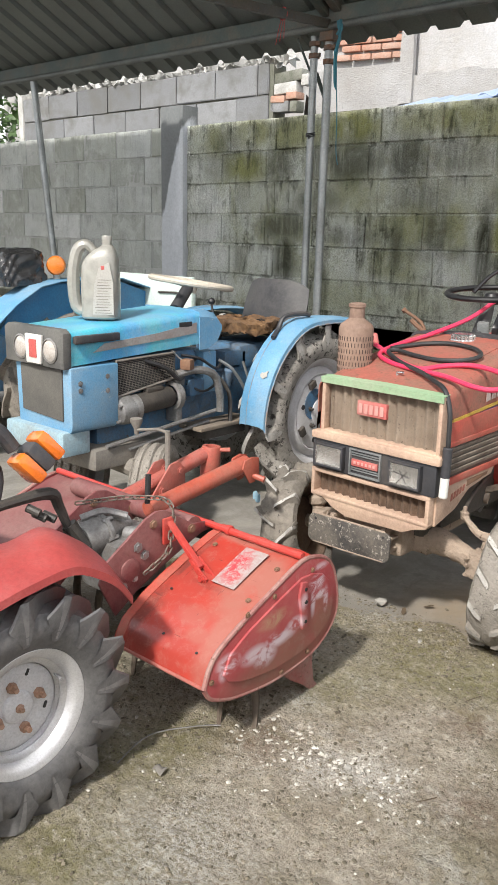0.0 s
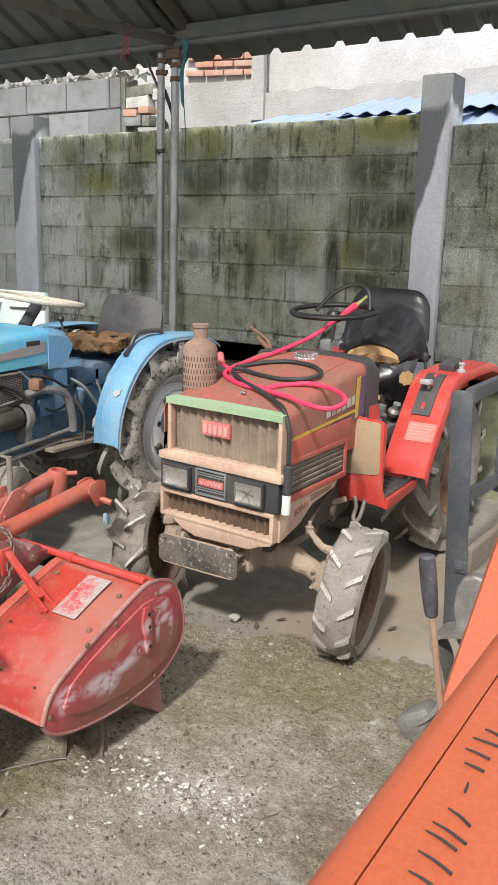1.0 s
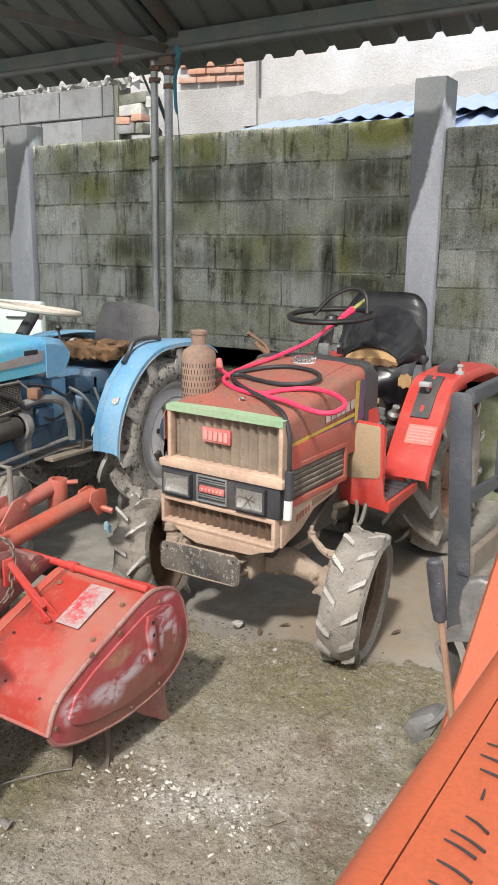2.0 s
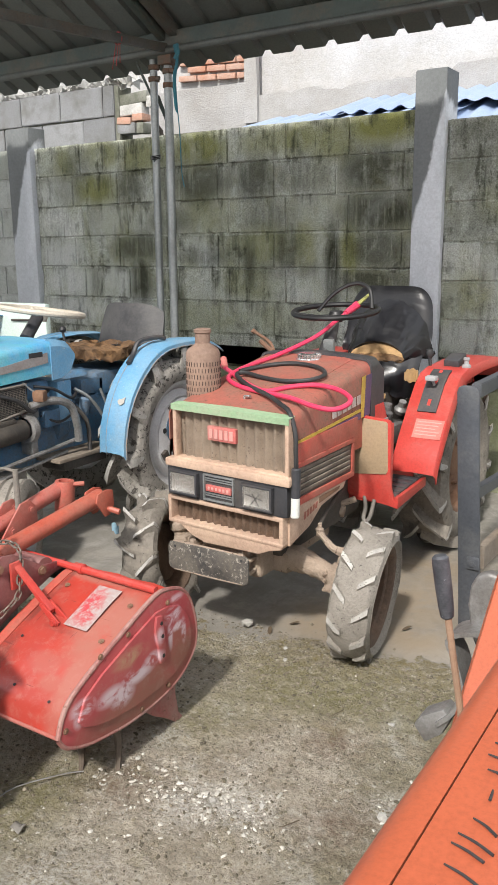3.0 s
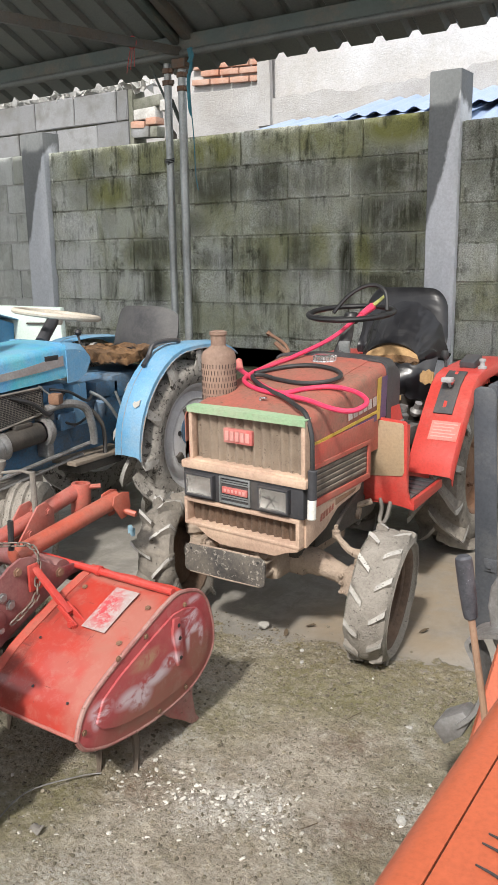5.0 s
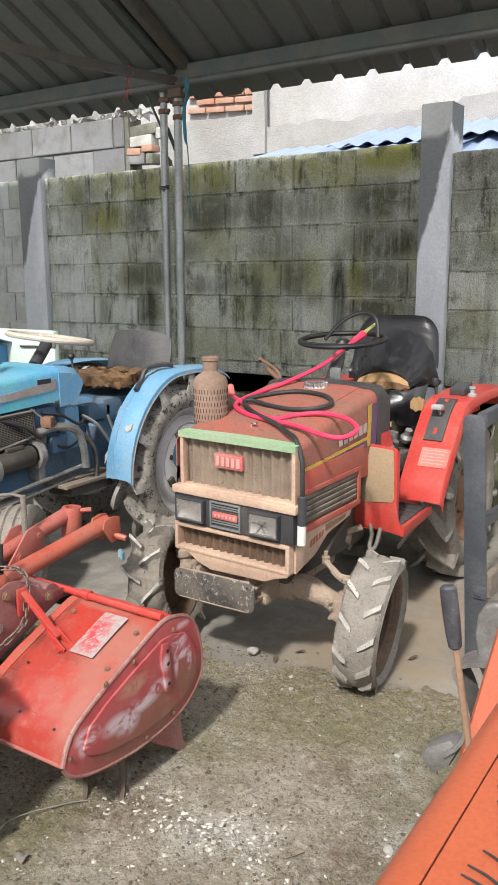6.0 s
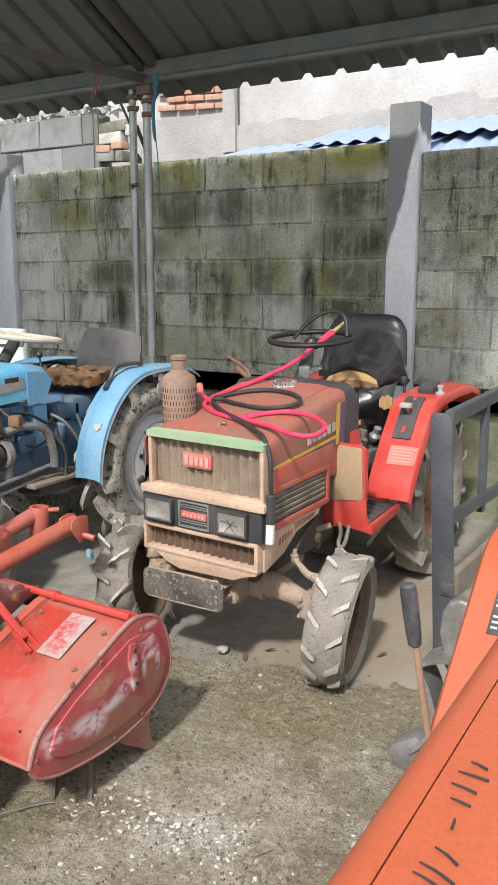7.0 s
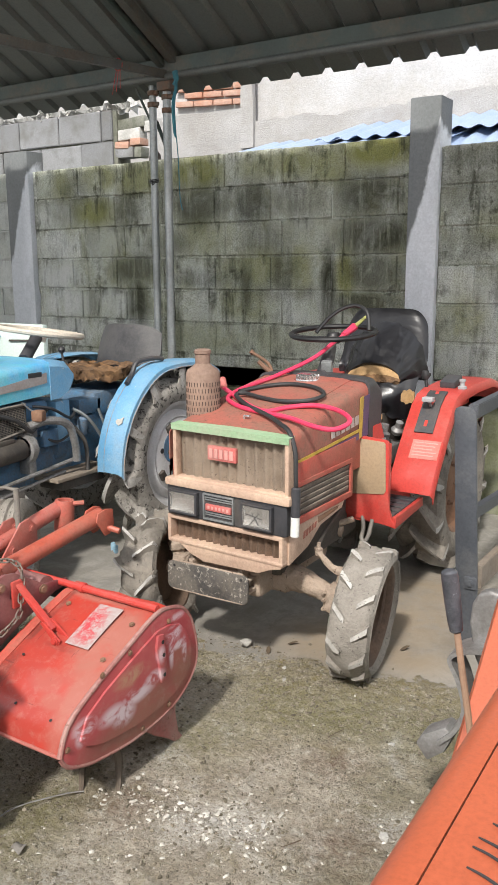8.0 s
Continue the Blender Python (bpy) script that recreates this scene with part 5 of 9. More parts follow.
part("pen_marks", bm, M_ink, red)
bm = B()
ring(bm, lx0 + 0.168, lx0 + 0.300, lz0 + 0.008, lz1 - 0.006, 0.007, YF - 0.020, YF - 0.004, 0.002)
for z in (lz0 + 0.025, lz0 + 0.033, lz0 + 0.078, lz0 + 0.086):
    box(bm, (lx0 + 0.174, YF - 0.017, z), (lx0 + 0.294, YF - 0.010, z + 0.004), 0.001)
cg = part("centre_vent", bm, M_galv, panel)
bm = B()
box(bm, (lx0 + 0.18, YF - 0.020, lz0 + 0.043), (lx0 + 0.288, YF - 0.009, lz0 + 0.066), 0.002)
part("maker_bar", bm, M_plate, panel, "small red maker's bar")
bm = B()
for k in range(6):
    x = lx0 + 0.190 + k * 0.016
    box(bm, (x, YF - 0.0215, lz0 + 0.049), (x + 0.009, YF - 0.019, lz0 + 0.060), 0.001)
part("maker_marks", bm, M_plateletter, panel)
# lower grille
bm = B()
qx0, qx1 = 1.196, 1.690
ring(bm, qx0, qx1, 0.442, 0.545, 0.016, YF - 0.014, YF + 0.06, 0.006)
prism(bm, [(qx0 + 0.04, 0.447), (qx1, 0.447), (qx1 - 0.01, 0.432), (qx1 - 0.06, 0.418), (qx1 - 0.10, 0.400), (qx0 + 0.16, 0.392), (qx0 + 0.10, 0.410)], "y", YF - 0.010, YF + 0.07, 0.005)
part("lower_frame", bm, M_beige, red, "rust-stained beige lower grille frame")
bm = B()
loft(bm, [[(qx0 + 0.01 + (qx1 - qx0 - 0.02) * i / n, YF + 0.022 + 0.007 * math.sin(i * 2 * math.pi / 6), z) for i in range(n + 1)] for z in (0.452, 0.535)], 0.002)
part("lower_mesh", bm, surf("rusty_lower_mesh", (0.085, 0.055, 0.036), (0.13, 0.08, 0.05), (0.20, 0.13, 0.09), 0.35, 0.85, scale=20, fine=160, bumpy=0.8, dist=0.006), red)
# the front stands slightly askew: its right side is nearer the yard
for ob in set(bpy.data.objects) - _before:
    for v in ob.data.vertices:
        v.co.y += -0.040 - 0.063 * v.co.x
# front weight bracket: a black bar with rounded ends
bm = B()
corner = lambda x, z, a0: [(x + 0.022 * math.cos(radians(a0 + k * 15)), z + 0.022 * math.sin(radians(a0 + k * 15))) for k in range(7)]
prism(bm, corner(1.538, 0.306, -90) + corner(1.540, 0.366, 0) + corner(1.246, 0.366, 90) + corner(1.244, 0.306, 180), "y", 2.780, 2.790, 0.003)
M_blackworn = surf("worn_black_paint", (0.022, 0.023, 0.026), (0.045, 0.044, 0.045), (0.22, 0.19, 0.155), 0.46, 0.5, scale=11, chips=(0.33, 0.30, 0.26), chip_at=0.58)
fw = part("front_weight", bm, M_blackworn, red, "scraped black front weight with rounded ends")
bm = B()
tube(bm, [(1.244, 2.783, 0.285), (1.40, 2.782, 0.2835), (1.538, 2.783, 0.285)], 0.0035, 8)
tube(bm, [(1.244, 2.786, 0.389), (1.40, 2.785, 0.390), (1.540, 2.786, 0.389)], 0.0035, 8)
part("worn_edge", bm, M_mudaxle, fw)
for x, z in ((1.255, 0.372), (1.535, 0.372)):
    bm = B()
    lathe(bm, [(0, 0), (0.005, 0), (0.005, 0.001), (0, 0.001)], (x, 2.7795, z), (0, -1, 0), 10)
    part("weight_hole", bm, M_black, fw)
bm = B()
box(bm, (1.245, YF - 0.055, 0.30), (1.535, YF + 0.20, 0.312), 0.003)
box(bm, (1.28, YF - 0.03, 0.31), (1.30, YF + 0.20, 0.385), 0.004)
box(bm, (1.49, YF - 0.03, 0.31), (1.51, YF + 0.20, 0.385), 0.004)
box(bm, (1.29, YF + 0.02, 0.27), (1.55, YF + 0.55, 0.38), 0.02)
box(bm, (1.250, 2.794, 0.345), (1.535, YF + 0.03, 0.352), 0.002)
part("front_bracket", roughen(bm, 0.002), M_mudaxle, red)
# front axle: tapering cast arms with knuckles
AY = 3.02
bm = B()
box(bm, (XC - 0.16, AY - 0.05, 0.265), (XC + 0.16, AY + 0.06, 0.345), 0.02)
for s in (-1, 1):
    tube(bm, [(XC + s * 0.10, AY, 0.318), (XC + s * 0.20, AY, 0.312), (XC + s * 0.29, AY + 0.005, 0.285), (XC + s * 0.345, AY + 0.01, 0.272)], [0.052, 0.044, 0.034, 0.032], 12, 4)
    box(bm, (XC + s * 0.325 - 0.03, AY - 0.035, 0.225), (XC + s * 0.325 + 0.03, AY + 0.045, 0.315), 0.010, (0, s * 8, 0))
    for dz in (-0.03, 0.0, 0.03):
        bolt(bm, (XC + s * 0.30, AY - 0.036, 0.27 + dz), (0, -1, 0), 0.007, 0.010)
axle = part("front_axle", roughen(bm, 0.006, 34), M_mudaxle, red, "mud-caked cast front axle")
for s in (-1, 1):
    bm = B()
    lathe(bm, [(0, -0.085), (0.030, -0.085), (0.034, -0.07), (0.026, -0.05), (0.026, 0.02), (0.036, 0.03), (0.036, 0.055), (0.022, 0.065), (0.022, 0.085), (0, 0.088)], (XC + s * 0.36, AY + 0.01, 0.30), (s * 0.12, 0, 1), 14)
    rod(bm, (XC + s * 0.35, AY + 0.01, 0.245), (XC + s * 0.43, AY + 0.02, 0.238), 0.026, 12)
    part("knuckle", roughen(bm, 0.004, 45), M_mudaxle, axle)
    bm = B()
    tube(bm, [(XC + s * 0.355, AY + 0.005, 0.372), (XC + s * 0.315, AY - 0.005, 0.385), (XC + s * 0.275, AY + 0.0, 0.415), (XC + s * 0.255, AY + 0.01, 0.425)], [0.018, 0.013, 0.011, 0.014], 8, 4)
    lathe(bm, [(0, -0.018), (0.014, -0.014), (0.016, 0.01), (0.009, 0.014), (0.008, 0.030), (0, 0.032)], (XC + s * 0.255, AY + 0.01, 0.43), seg=10)
    tube(bm, [(XC + s * 0.37, AY + 0.02, 0.375), (XC + s * 0.385, AY + 0.045, 0.42)], [0.014, 0.010], 8)
    part("steering_arm", roughen(bm, 0.003, 50, 0.015), M_mudaxle, axle)
bm = B()
tube(bm, [(XC + 0.255, AY + 0.01, 0.452), (XC + 0.22, AY + 0.14, 0.47), (XC + 0.20, AY + 0.30, 0.50)], 0.007, 8, 4)
part("tie_rod", bm, M_iron, red)
wheel(red, "front_wheel", (XC + 0.426, AY + 0.03, 0.232), 0.237, 0.145, 0.168, 1, 13, 0.015, 9, 6, M_clay, M_wheelrust, -0.45, -0.5, 4, None, 10, "", 0.0095, 0.022, (0.22, 0.90), 0.0, None, M_muddylug, mud=0.007)
wheel(red, "front_wheel", (XC - 0.412, AY - 0.04, 0.238), 0.242, 0.145, 0.160, -1, 11, 0.028, 14, -9, M_mudtyre, M_wheelrust, -0.45, 0.0, 4, None, 40, "", 0.007, 0.026, (0.05, 1.0), 0.03, None, M_muddylug, mud=0.020)
# exhaust can with slots
bm = B()
ex, ey = 1.238, 3.0
lathe(bm, [(0.0, 0.66), (0.03, 0.66), (0.03, 0.80), (0.064, 0.82), (0.062, 0.84), (0.062, 1.03), (0.056, 1.045), (0.032, 1.062), (0.027, 1.068), (0.027, 1.102), (0.031, 1.105), (0.031, 1.116), (0.020, 1.12), (0.018, 1.10), (0.0, 1.10)], (ex, ey, 0), seg=32)
can = part("exhaust_can", bm, M_can, red, "rust-brown exhaust can on the hood")
bm = B()
for i in range(34):
    for k in range(7):
        a = 2 * math.pi * (i + 0.5 * (k % 2)) / 34
        c = V((ex + 0.0615 * math.cos(a), ey + 0.0615 * math.sin(a), 0.862 + 0.0225 * k))
        box(bm, (c.x - 0.0015, c.y - 0.0014, c.z - 0.0075), (c.x + 0.0015, c.y + 0.0014, c.z + 0.0075), 0, (0, 0, math.degrees(a)))
part("slot_pattern", bm, M_darkslot, can)
# fuel cap and hood latch
bm = B()
lathe(bm, [(0, 0.955), (0.050, 0.955), (0.052, 0.968), (0.043, 0.972), (0.043, 0.986), (0.036, 0.992), (0, 0.993)], (1.455, 3.40, 0.008), seg=30)
for k in range(20):
    a = k * math.pi / 10
    rod(bm, (1.455 + 0.043 * math.cos(a), 3.40 + 0.043 * math.sin(a), 0.978), (1.455 + 0.043 * math.cos(a), 3.40 + 0.043 * math.sin(a), 0.996), 0.004, 6)
part("fuel_cap", bm, M_chrome, red, "dull chrome fuel cap")
bm = B()
tube(bm, [(1.46, 2.93, 0.885), (1.46, 2.93, 0.905), (1.485, 2.925, 0.908)], 0.005, 8)
lathe(bm, [(0, 0), (0.012, 0), (0.012, 0.008), (0, 0.01)], (1.46, 2.93, 0.878), seg=10)
part("hood_latch", bm, M_chrome, red)
# dashboard and steering
bm = B()
loft(bm, [hood_row(y, z, XL - 0.005, XR + 0.005, 0.62) for y, z in ((YR - 0.02, 0.985), (YR + 0.05, 0.985), (YR + 0.10, 0.95))], 0.01)
part("dash_cowl", bm, M_greyblack, red, "grey-black dash cowl")
bm = B()
box(bm, (XL + 0.04, YR + 0.02, 0.42), (XR - 0.04, YR + 0.10, 0.94), 0.01)
part("bulkhead", bm, M_greyblack, red)
sw = V((1.396, 3.74, 1.132))
bm = B()
tube(bm, [(1.425, YR + 0.08, 0.93), (1.41, 3.67, 1.04), (1.40, 3.72, 1.11)], [0.030, 0.027, 0.020], 12, 3)
part("steering_column", bm, M_greyblack, red)
bm = B()
box(bm, (1.418, 3.585, 0.955), (1.462, 3.61, 1.03), 0.006, (15, 0, 10))
part("column_bracket", bm, M_galv, red)
bm = B()
tilt = Matrix.Translation(sw) @ Matrix.Rotation(radians(5), 4, "X")
ringp = [tilt @ V((0.178 * math.cos(a), 0.178 * math.sin(a), 0)) for a in [2 * math.pi * i / 48 for i in range(49)]]
tube(bm, ringp, 0.0115, 10, cap=False)
for a in (90, 210, 330):
    tube(bm, [tilt @ V((0, 0, -0.02)), tilt @ V((0.09 * math.cos(radians(a)), 0.09 * math.sin(radians(a)), -0.018)), tilt @ V((0.178 * math.cos(radians(a)), 0.178 * math.sin(radians(a)), 0))], 0.007, 8, 3)
lathe(bm, [(0, -0.045), (0.028, -0.045), (0.035, -0.02), (0.024, 0.0), (0, 0.004)], seg=18, m=tilt)
tube(bm, [(1.345, 3.68, 1.135), (1.381, 3.73, 1.196), (1.43, 3.77, 1.235), (1.484, 3.79, 1.244), (1.532, 3.78, 1.215), (1.550, 3.76, 1.145)], 0.0085, 8, 5)
part("steering_wheel", bm, M_rubberblack, red, "black steering wheel with a sprung hoop")
# rusty levers at the dash
bm = B()
tube(bm, [(1.24, 3.50, 0.96), (1.20, 3.53, 1.01), (1.10, 3.56, 1.05)], 0.007, 8, 3)
tube(bm, [(1.24, 3.50, 0.97), (1.17, 3.50, 1.02)], 0.010, 8)
lathe(bm, [(0, -0.014), (0.014, 0), (0, 0.014)], (1.10, 3.56, 1.05), seg=10)
part("hand_lever", bm, M_rust, red)
# seat: torn black cover over a tan board
def seat_grid(nu, nv, f_):
    return [[f_(j / nu * 2 - 1, i / nv) for j in range(nu + 1)] for i in range(nv + 1)]


def back_point(u, v):
    hw = 0.228 - 0.030 * v ** 2
    z = 0.86 + 0.345 * v - 0.045 * v ** 3 * abs(u) ** 7
    fold = (1 - min(1.0, v / 0.5)) ** 1.3
    y = 4.33 + 0.07 * v - 0.030 * (1 - u ** 6) * (1 - 0.7 * abs(2 * v - 1) ** 6)
    y -= fold * (0.026 * math.sin(6.5 * u + 8 * v) + 0.018 * math.sin(15 * u - 14 * v + 1) + 0.010 * math.sin(31 * u + 9 * v))
    x = 1.373 + u * hw * (1 - 0.06 * max(0.0, v - 0.8) ** 2 * 25)
    return (x, y, z + 0.012 * fold * math.sin(9 * u))


bm = B()
loft(bm, seat_grid(60, 36, back_point), 0.04)
part("seat_back", bm, M_vinyl, red, "wrinkled black vinyl seat back", 60)


def cover_point(u, v):
    a = math.pi * (0.5 - 0.52 * u)
    rx, rz = 0.128 + 0.080 * v, 0.072 + 0.175 * v
    wob = min(1.0, 4 * v) * (0.4 + v) * (0.013 * math.sin(13 * u + 7 * v) + 0.010 * math.sin(27 * u - 9 * v) + 0.006 * math.sin(47 * u + 5 * v))
    wob *= 1.15 - v
    return (1.438 - 0.02 * v + rx * math.cos(a) + wob * 0.4, 4.075 + 0.205 * v + wob, 0.900 + rz * math.sin(a) + wob * 0.8 + 0.010 * math.sin(v * math.pi))


bm = B()
loft(bm, seat_grid(110, 18, cover_point), 0.012)
part("seat_cover", bm, M_vinyl, red, "black seat cover gathered in wrinkles", 60)


def skirt_point(u, v):
    wob = 0.006 * math.sin(8 * u + 5 * v) + 0.004 * math.sin(19 * u)
    hw = 0.175 - 0.035 * v ** 2
    return (1.485 + u * hw, 3.965 + 0.09 * u * u - 0.035 * math.sin(math.pi * min(1.0, v * 1.15)) + wob, 0.885 - 0.14 * v + 0.03 * u * u * (1 - v) + wob)


bm = B()
loft(bm, seat_grid(30, 10, skirt_point), 0.014)
part("seat_skirt", bm, M_vinyl, red, "torn black seat skirt", 60)
bm = B()
mt_ = axes((1.438, 4.065, 0.898), (1, 0, 0), (0, 0.45, 0.89))
q = B()
prism(q, [(0.130 * math.cos(a), 0.078 * math.sin(a)) for a in [math.pi * k / 20 for k in range(21)]] + [(-0.13, -0.02), (0.13, -0.02)], "z", -0.010, 0.004, 0.004)
bmesh.ops.transform(q, matrix=mt_, verts=q.verts)
part("seat_board", join(bm, q), M_tan, red, "bare tan seat board")
bm = B()
rng = random.Random(4)
loft(bm, seat_grid(24, 5, lambda u, v: (1.462 + u * 0.115, 4.045 + 0.02 * v, 0.880 + 0.034 * v * (1 - 0.5 * u * u) + rng.uniform(-.003, .003))), 0.018)
part("seat_foam", bm, M_foam, red, "strip of rotten brown foam")
for cx, cz, wx, hz in ((1.640, 0.842, 0.028, 0.030), (1.475, 0.748, 0.065, 0.020)):
    bm = B()
    loft(bm, seat_grid(10, 4, lambda u, v: (cx + u * wx, skirt_point(max(-1, min(1, (cx + u * wx - 1.485) / 0.17)), 0.5)[1] - 0.004 + (0.018 if cz < 0.8 else -0.004), cz + (v - 0.5) * 2 * hz * (1 - 0.5 * u * u) + 0.004 * math.sin(9 * u))), 0.010)
    part("seat_tear", bm, M_tan, red, "tan foam showing through a tear")
bm = B()
tube(bm, [(1.66, 3.98, 0.76), (1.705, 4.02, 0.78), (1.712, 4.04, 0.83), (1.700, 4.05, 0.92)], 0.007, 8, 4)
lathe(bm, [(0, -0.022), (0.014, -0.018), (0.019, 0), (0.014, 0.016), (0, 0.02)], (1.698, 4.05, 0.937), seg=14)
part("seat_lever", bm, M_black, red, "black ball-headed lever")
bm = B()
box(bm, (1.745, 3.46, 0.60), (1.752, 3.49, 0.76), 0.003)
part("shield_stay", bm, M_galv, red, "pale bare steel stay")
# valves and pipes in the footwell
bm = B()
lathe(bm, [(0, 0), (0.03, 0), (0.03, 0.05), (0.018, 0.06), (0.018, 0.09), (0, 0.09)], (1.60, 3.80, 0.66), (0.2, 0, 1), 14)
lathe(bm, [(0, 0), (0.022, 0), (0.028, 0.02), (0.016, 0.035), (0.016, 0.06), (0, 0.06)], (1.645, 3.86, 0.70), (0.4, -0.3, 1), 12)
box(bm, (1.53, 3.74, 0.58), (1.66, 3.92, 0.66), 0.012)
part("hydraulic_valve", bm, M_alu, red, "greasy aluminium valve")
bm = B()
tube(bm, [(1.50, 3.62, 0.64), (1.56, 3.66, 0.74), (1.62, 3.74, 0.72), (1.65, 3.80, 0.60)], 0.009, 8, 5)
tube(bm, [(1.56, 3.60, 0.62), (1.62, 3.66, 0.68), (1.66, 3.72, 0.56)], 0.007, 8, 5)
part("hose", bm, M_black, red)
bm = B()
prism(bm, [(YR + 0.02, 0.80), (YR + 0.10, 0.80), (YR + 0.14, 0.73), (YR + 0.12, 0.66), (YR + 0.02, 0.64)], "x", XR - 0.006, XR + 0.006, 0.003)
part("cowl_side", bm, M_red2, red)
bm = B()
box(bm, (XC - 0.14, 3.95, 0.52), (XC + 0.10, 4.30, 0.78), 0.02)
box(bm, (XC - 0.13, 3.5, 0.34), (XC + 0.13, 4.45, 0.54), 0.04)
lathe(bm, [(0, -0.2), (0.07, -0.2), (0.085, -0.1), (0.085, 0.1), (0.07, 0.2), (0, 0.2)], (XC, 4.27, 0.42), (1, 0, 0), 18)
part("gearbox", bm, M_iron, red)
# leg shield, step and the fender that slopes up from it
for s in (-1, 1):
    X = (lambda x: x) if s > 0 else (lambda x: 2 * XC - x)
    bm = B()
    prism(bm, [(X(1.630), 0.764), (X(1.634), 0.774), (X(1.645), 0.779), (X(1.788), 0.769), (X(1.798), 0.764), (X(1.803), 0.752), (X(1.805), 0.56), (X(1.810), 0.50), (X(1.822), 0.462), (X(1.838), 0.447), (X(1.838), 0.430),
               (X(1.79), 0.438), (X(1.70), 0.448), (X(1.635), 0.458), (X(1.620), 0.475), (X(1.620), 0.53)], "y", 3.395, 3.412, 0.005)
    box(bm, (min(X(1.794), X(1.803)), 3.40, 0.47), (max(X(1.794), X(1.803)), 3.425, 0.755), 0.003)
    legp = part("leg_shield", bm, M_red2, red, "red leg shield with a worn tan face")
    if s > 0:
        bm = B()
        prism(bm, [(1.641, 0.760), (1.648, 0.769), (1.783, 0.762), (1.790, 0.755), (1.796, 0.575), (1.788, 0.560), (1.655, 0.546), (1.642, 0.558)], "y", 3.391, 3.396, 0.002)
        part("shield_face", bm, surf("worn_tan_metal", (0.36, 0.26, 0.16), (0.32, 0.24, 0.16), (0.28, 0.2, 0.13), 0.3, 0.6), legp, "bare tan worn face")
        bm = B()
        rod(bm, (1.634, 3.398, 0.742), (1.634, 3.384, 0.742), 0.008, 10)
        part("shield_bolt", bm, M_steel, legp)
    bm = B()
    x0, x1 = sorted((X(1.63), X(1.83)))
    prism(bm, [(3.405, 0.462), (3.44, 0.466), (3.69, 0.474), (3.69, 0.455), (3.42, 0.440), (3.405, 0.438)], "x", x0, x1, 0.002)
    xa, xb = sorted((X(1.822), X(1.838)))
    prism(bm, [(3.398, 0.475), (3.43, 0.474), (3.69, 0.484), (3.69, 0.448), (3.398, 0.430)], "x", xa, xb, 0.003)
    part("footstep", bm, M_red2, red, "bright red footstep")
    for k in range(5):
        bm = B()
        xa, xb = sorted((X(1.66), X(1.818)))
        box(bm, (xa, 3.425 + k * 0.052, 0.464 + k * 0.0018), (xb, 3.467 + k * 0.052, 0.476 + k * 0.0018), 0.005)
        part("step_rib", bm, M_greyblack, red, "black rubber step rib")
    cs = [(3.645, 0.505), (3.663, 0.558), (3.72, 0.635), (3.80, 0.735), (3.88, 0.825), (3.94, 0.866), (4.02, 0.882), (4.22, 0.890), (4.44, 0.886), (4.58, 0.85), (4.68, 0.76)]
    bm = B()
    xi, xo = X(1.702), X(1.890)
    loft(bm, [[(xi, y + 0.012, z - 0.05) for y, z in cs], [(xi, y, z) for y, z in cs], [(xi + (xo - xi) * 0.5, y - 0.002, z + 0.003) for y, z in cs], [(xo - s * 0.008, y, z) for y, z in cs], [(xo, y + 0.008, z - 0.012) for y, z in cs], [(xo, y + 0.02, z - 0.04) for y, z in cs]], 0.004)
    xa, xb = sorted((xi - s * 0.003, xi + s * 0.001))
    prism(bm, [(3.64, 0.44), (3.66, 0.52), (3.80, 0.725), (3.88, 0.815), (3.94, 0.856), (4.02, 0.872), (4.44, 0.876), (4.58, 0.84), (4.68, 0.75), (4.60, 0.60), (4.10, 0.50), (3.8, 0.38)], "x", xa, xb, 0)
    fen = part("fender", bm, M_red2, red, "bright red rear fender with a sloping front")
    if s > 0:
        def on_ramp(y):
            for (a, za), (b_, zb) in zip(cs, cs[1:]):
                if a <= y <= b_:
                    return za + (zb - za) * (y - a) / (b_ - a)
        bm = B()
        loft(bm, [[(x, y, on_ramp(y) + 0.006) for y in (3.79, 3.83, 3.88, 3.93, 3.965)] for x in (1.752, 1.832)], 0.006)
        part("lever_gate", bm, M_greyblack, fen, "black lever gate")
        bm = B()
        loft(bm, [[(x, y, on_ramp(y) + 0.0135) for y in (3.805, 3.88, 3.95)] for x in (1.785, 1.799)], 0.001)
        part("gate_slot", bm, M_red2, fen)
        bm = B()
        tube(bm, [(1.79, 3.88, 0.82), (1.79, 3.845, 0.86)], 0.006, 8)
        box(bm, (1.765, 3.825, 0.852), (1.812, 3.86, 0.872), 0.006)
        part("lever", bm, M_steel, fen)
        bm = B()
        loft(bm, [[(x, y, on_ramp(y) + 0.0055) for y in (3.716, 3.745, 3.770)] for x in (1.758, 1.878)], 0.001)
        st = part("sticker", bm, surf("pink_sticker", (0.54, 0.13, 0.105), (0.52, 0.17, 0.14), (0.6, 0.33, 0.28), 0.35, 0.5), fen, "faded pink warning sticker")
        for r in range(5):
            y = 3.762 - r * 0.009
            bm = B()
            q = [(1.768, y), (1.868 - 0.01 * (r % 3), y), (1.868 - 0.01 * (r % 3), y - 0.003), (1.768, y - 0.003)]
            bm.faces.new([bm.verts.new((px_, py_, on_ramp(py_) + 0.0085)) for px_, py_ in q])
            part("print_line", bm, M_plateletter, st)
        bm = B()
        box(bm, (1.765, 4.04, 0.885), (1.835, 4.15, 0.925), 0.010, (12, 0, 0))
        part("tail_box", bm, M_greyblack, fen)
        bm = B()
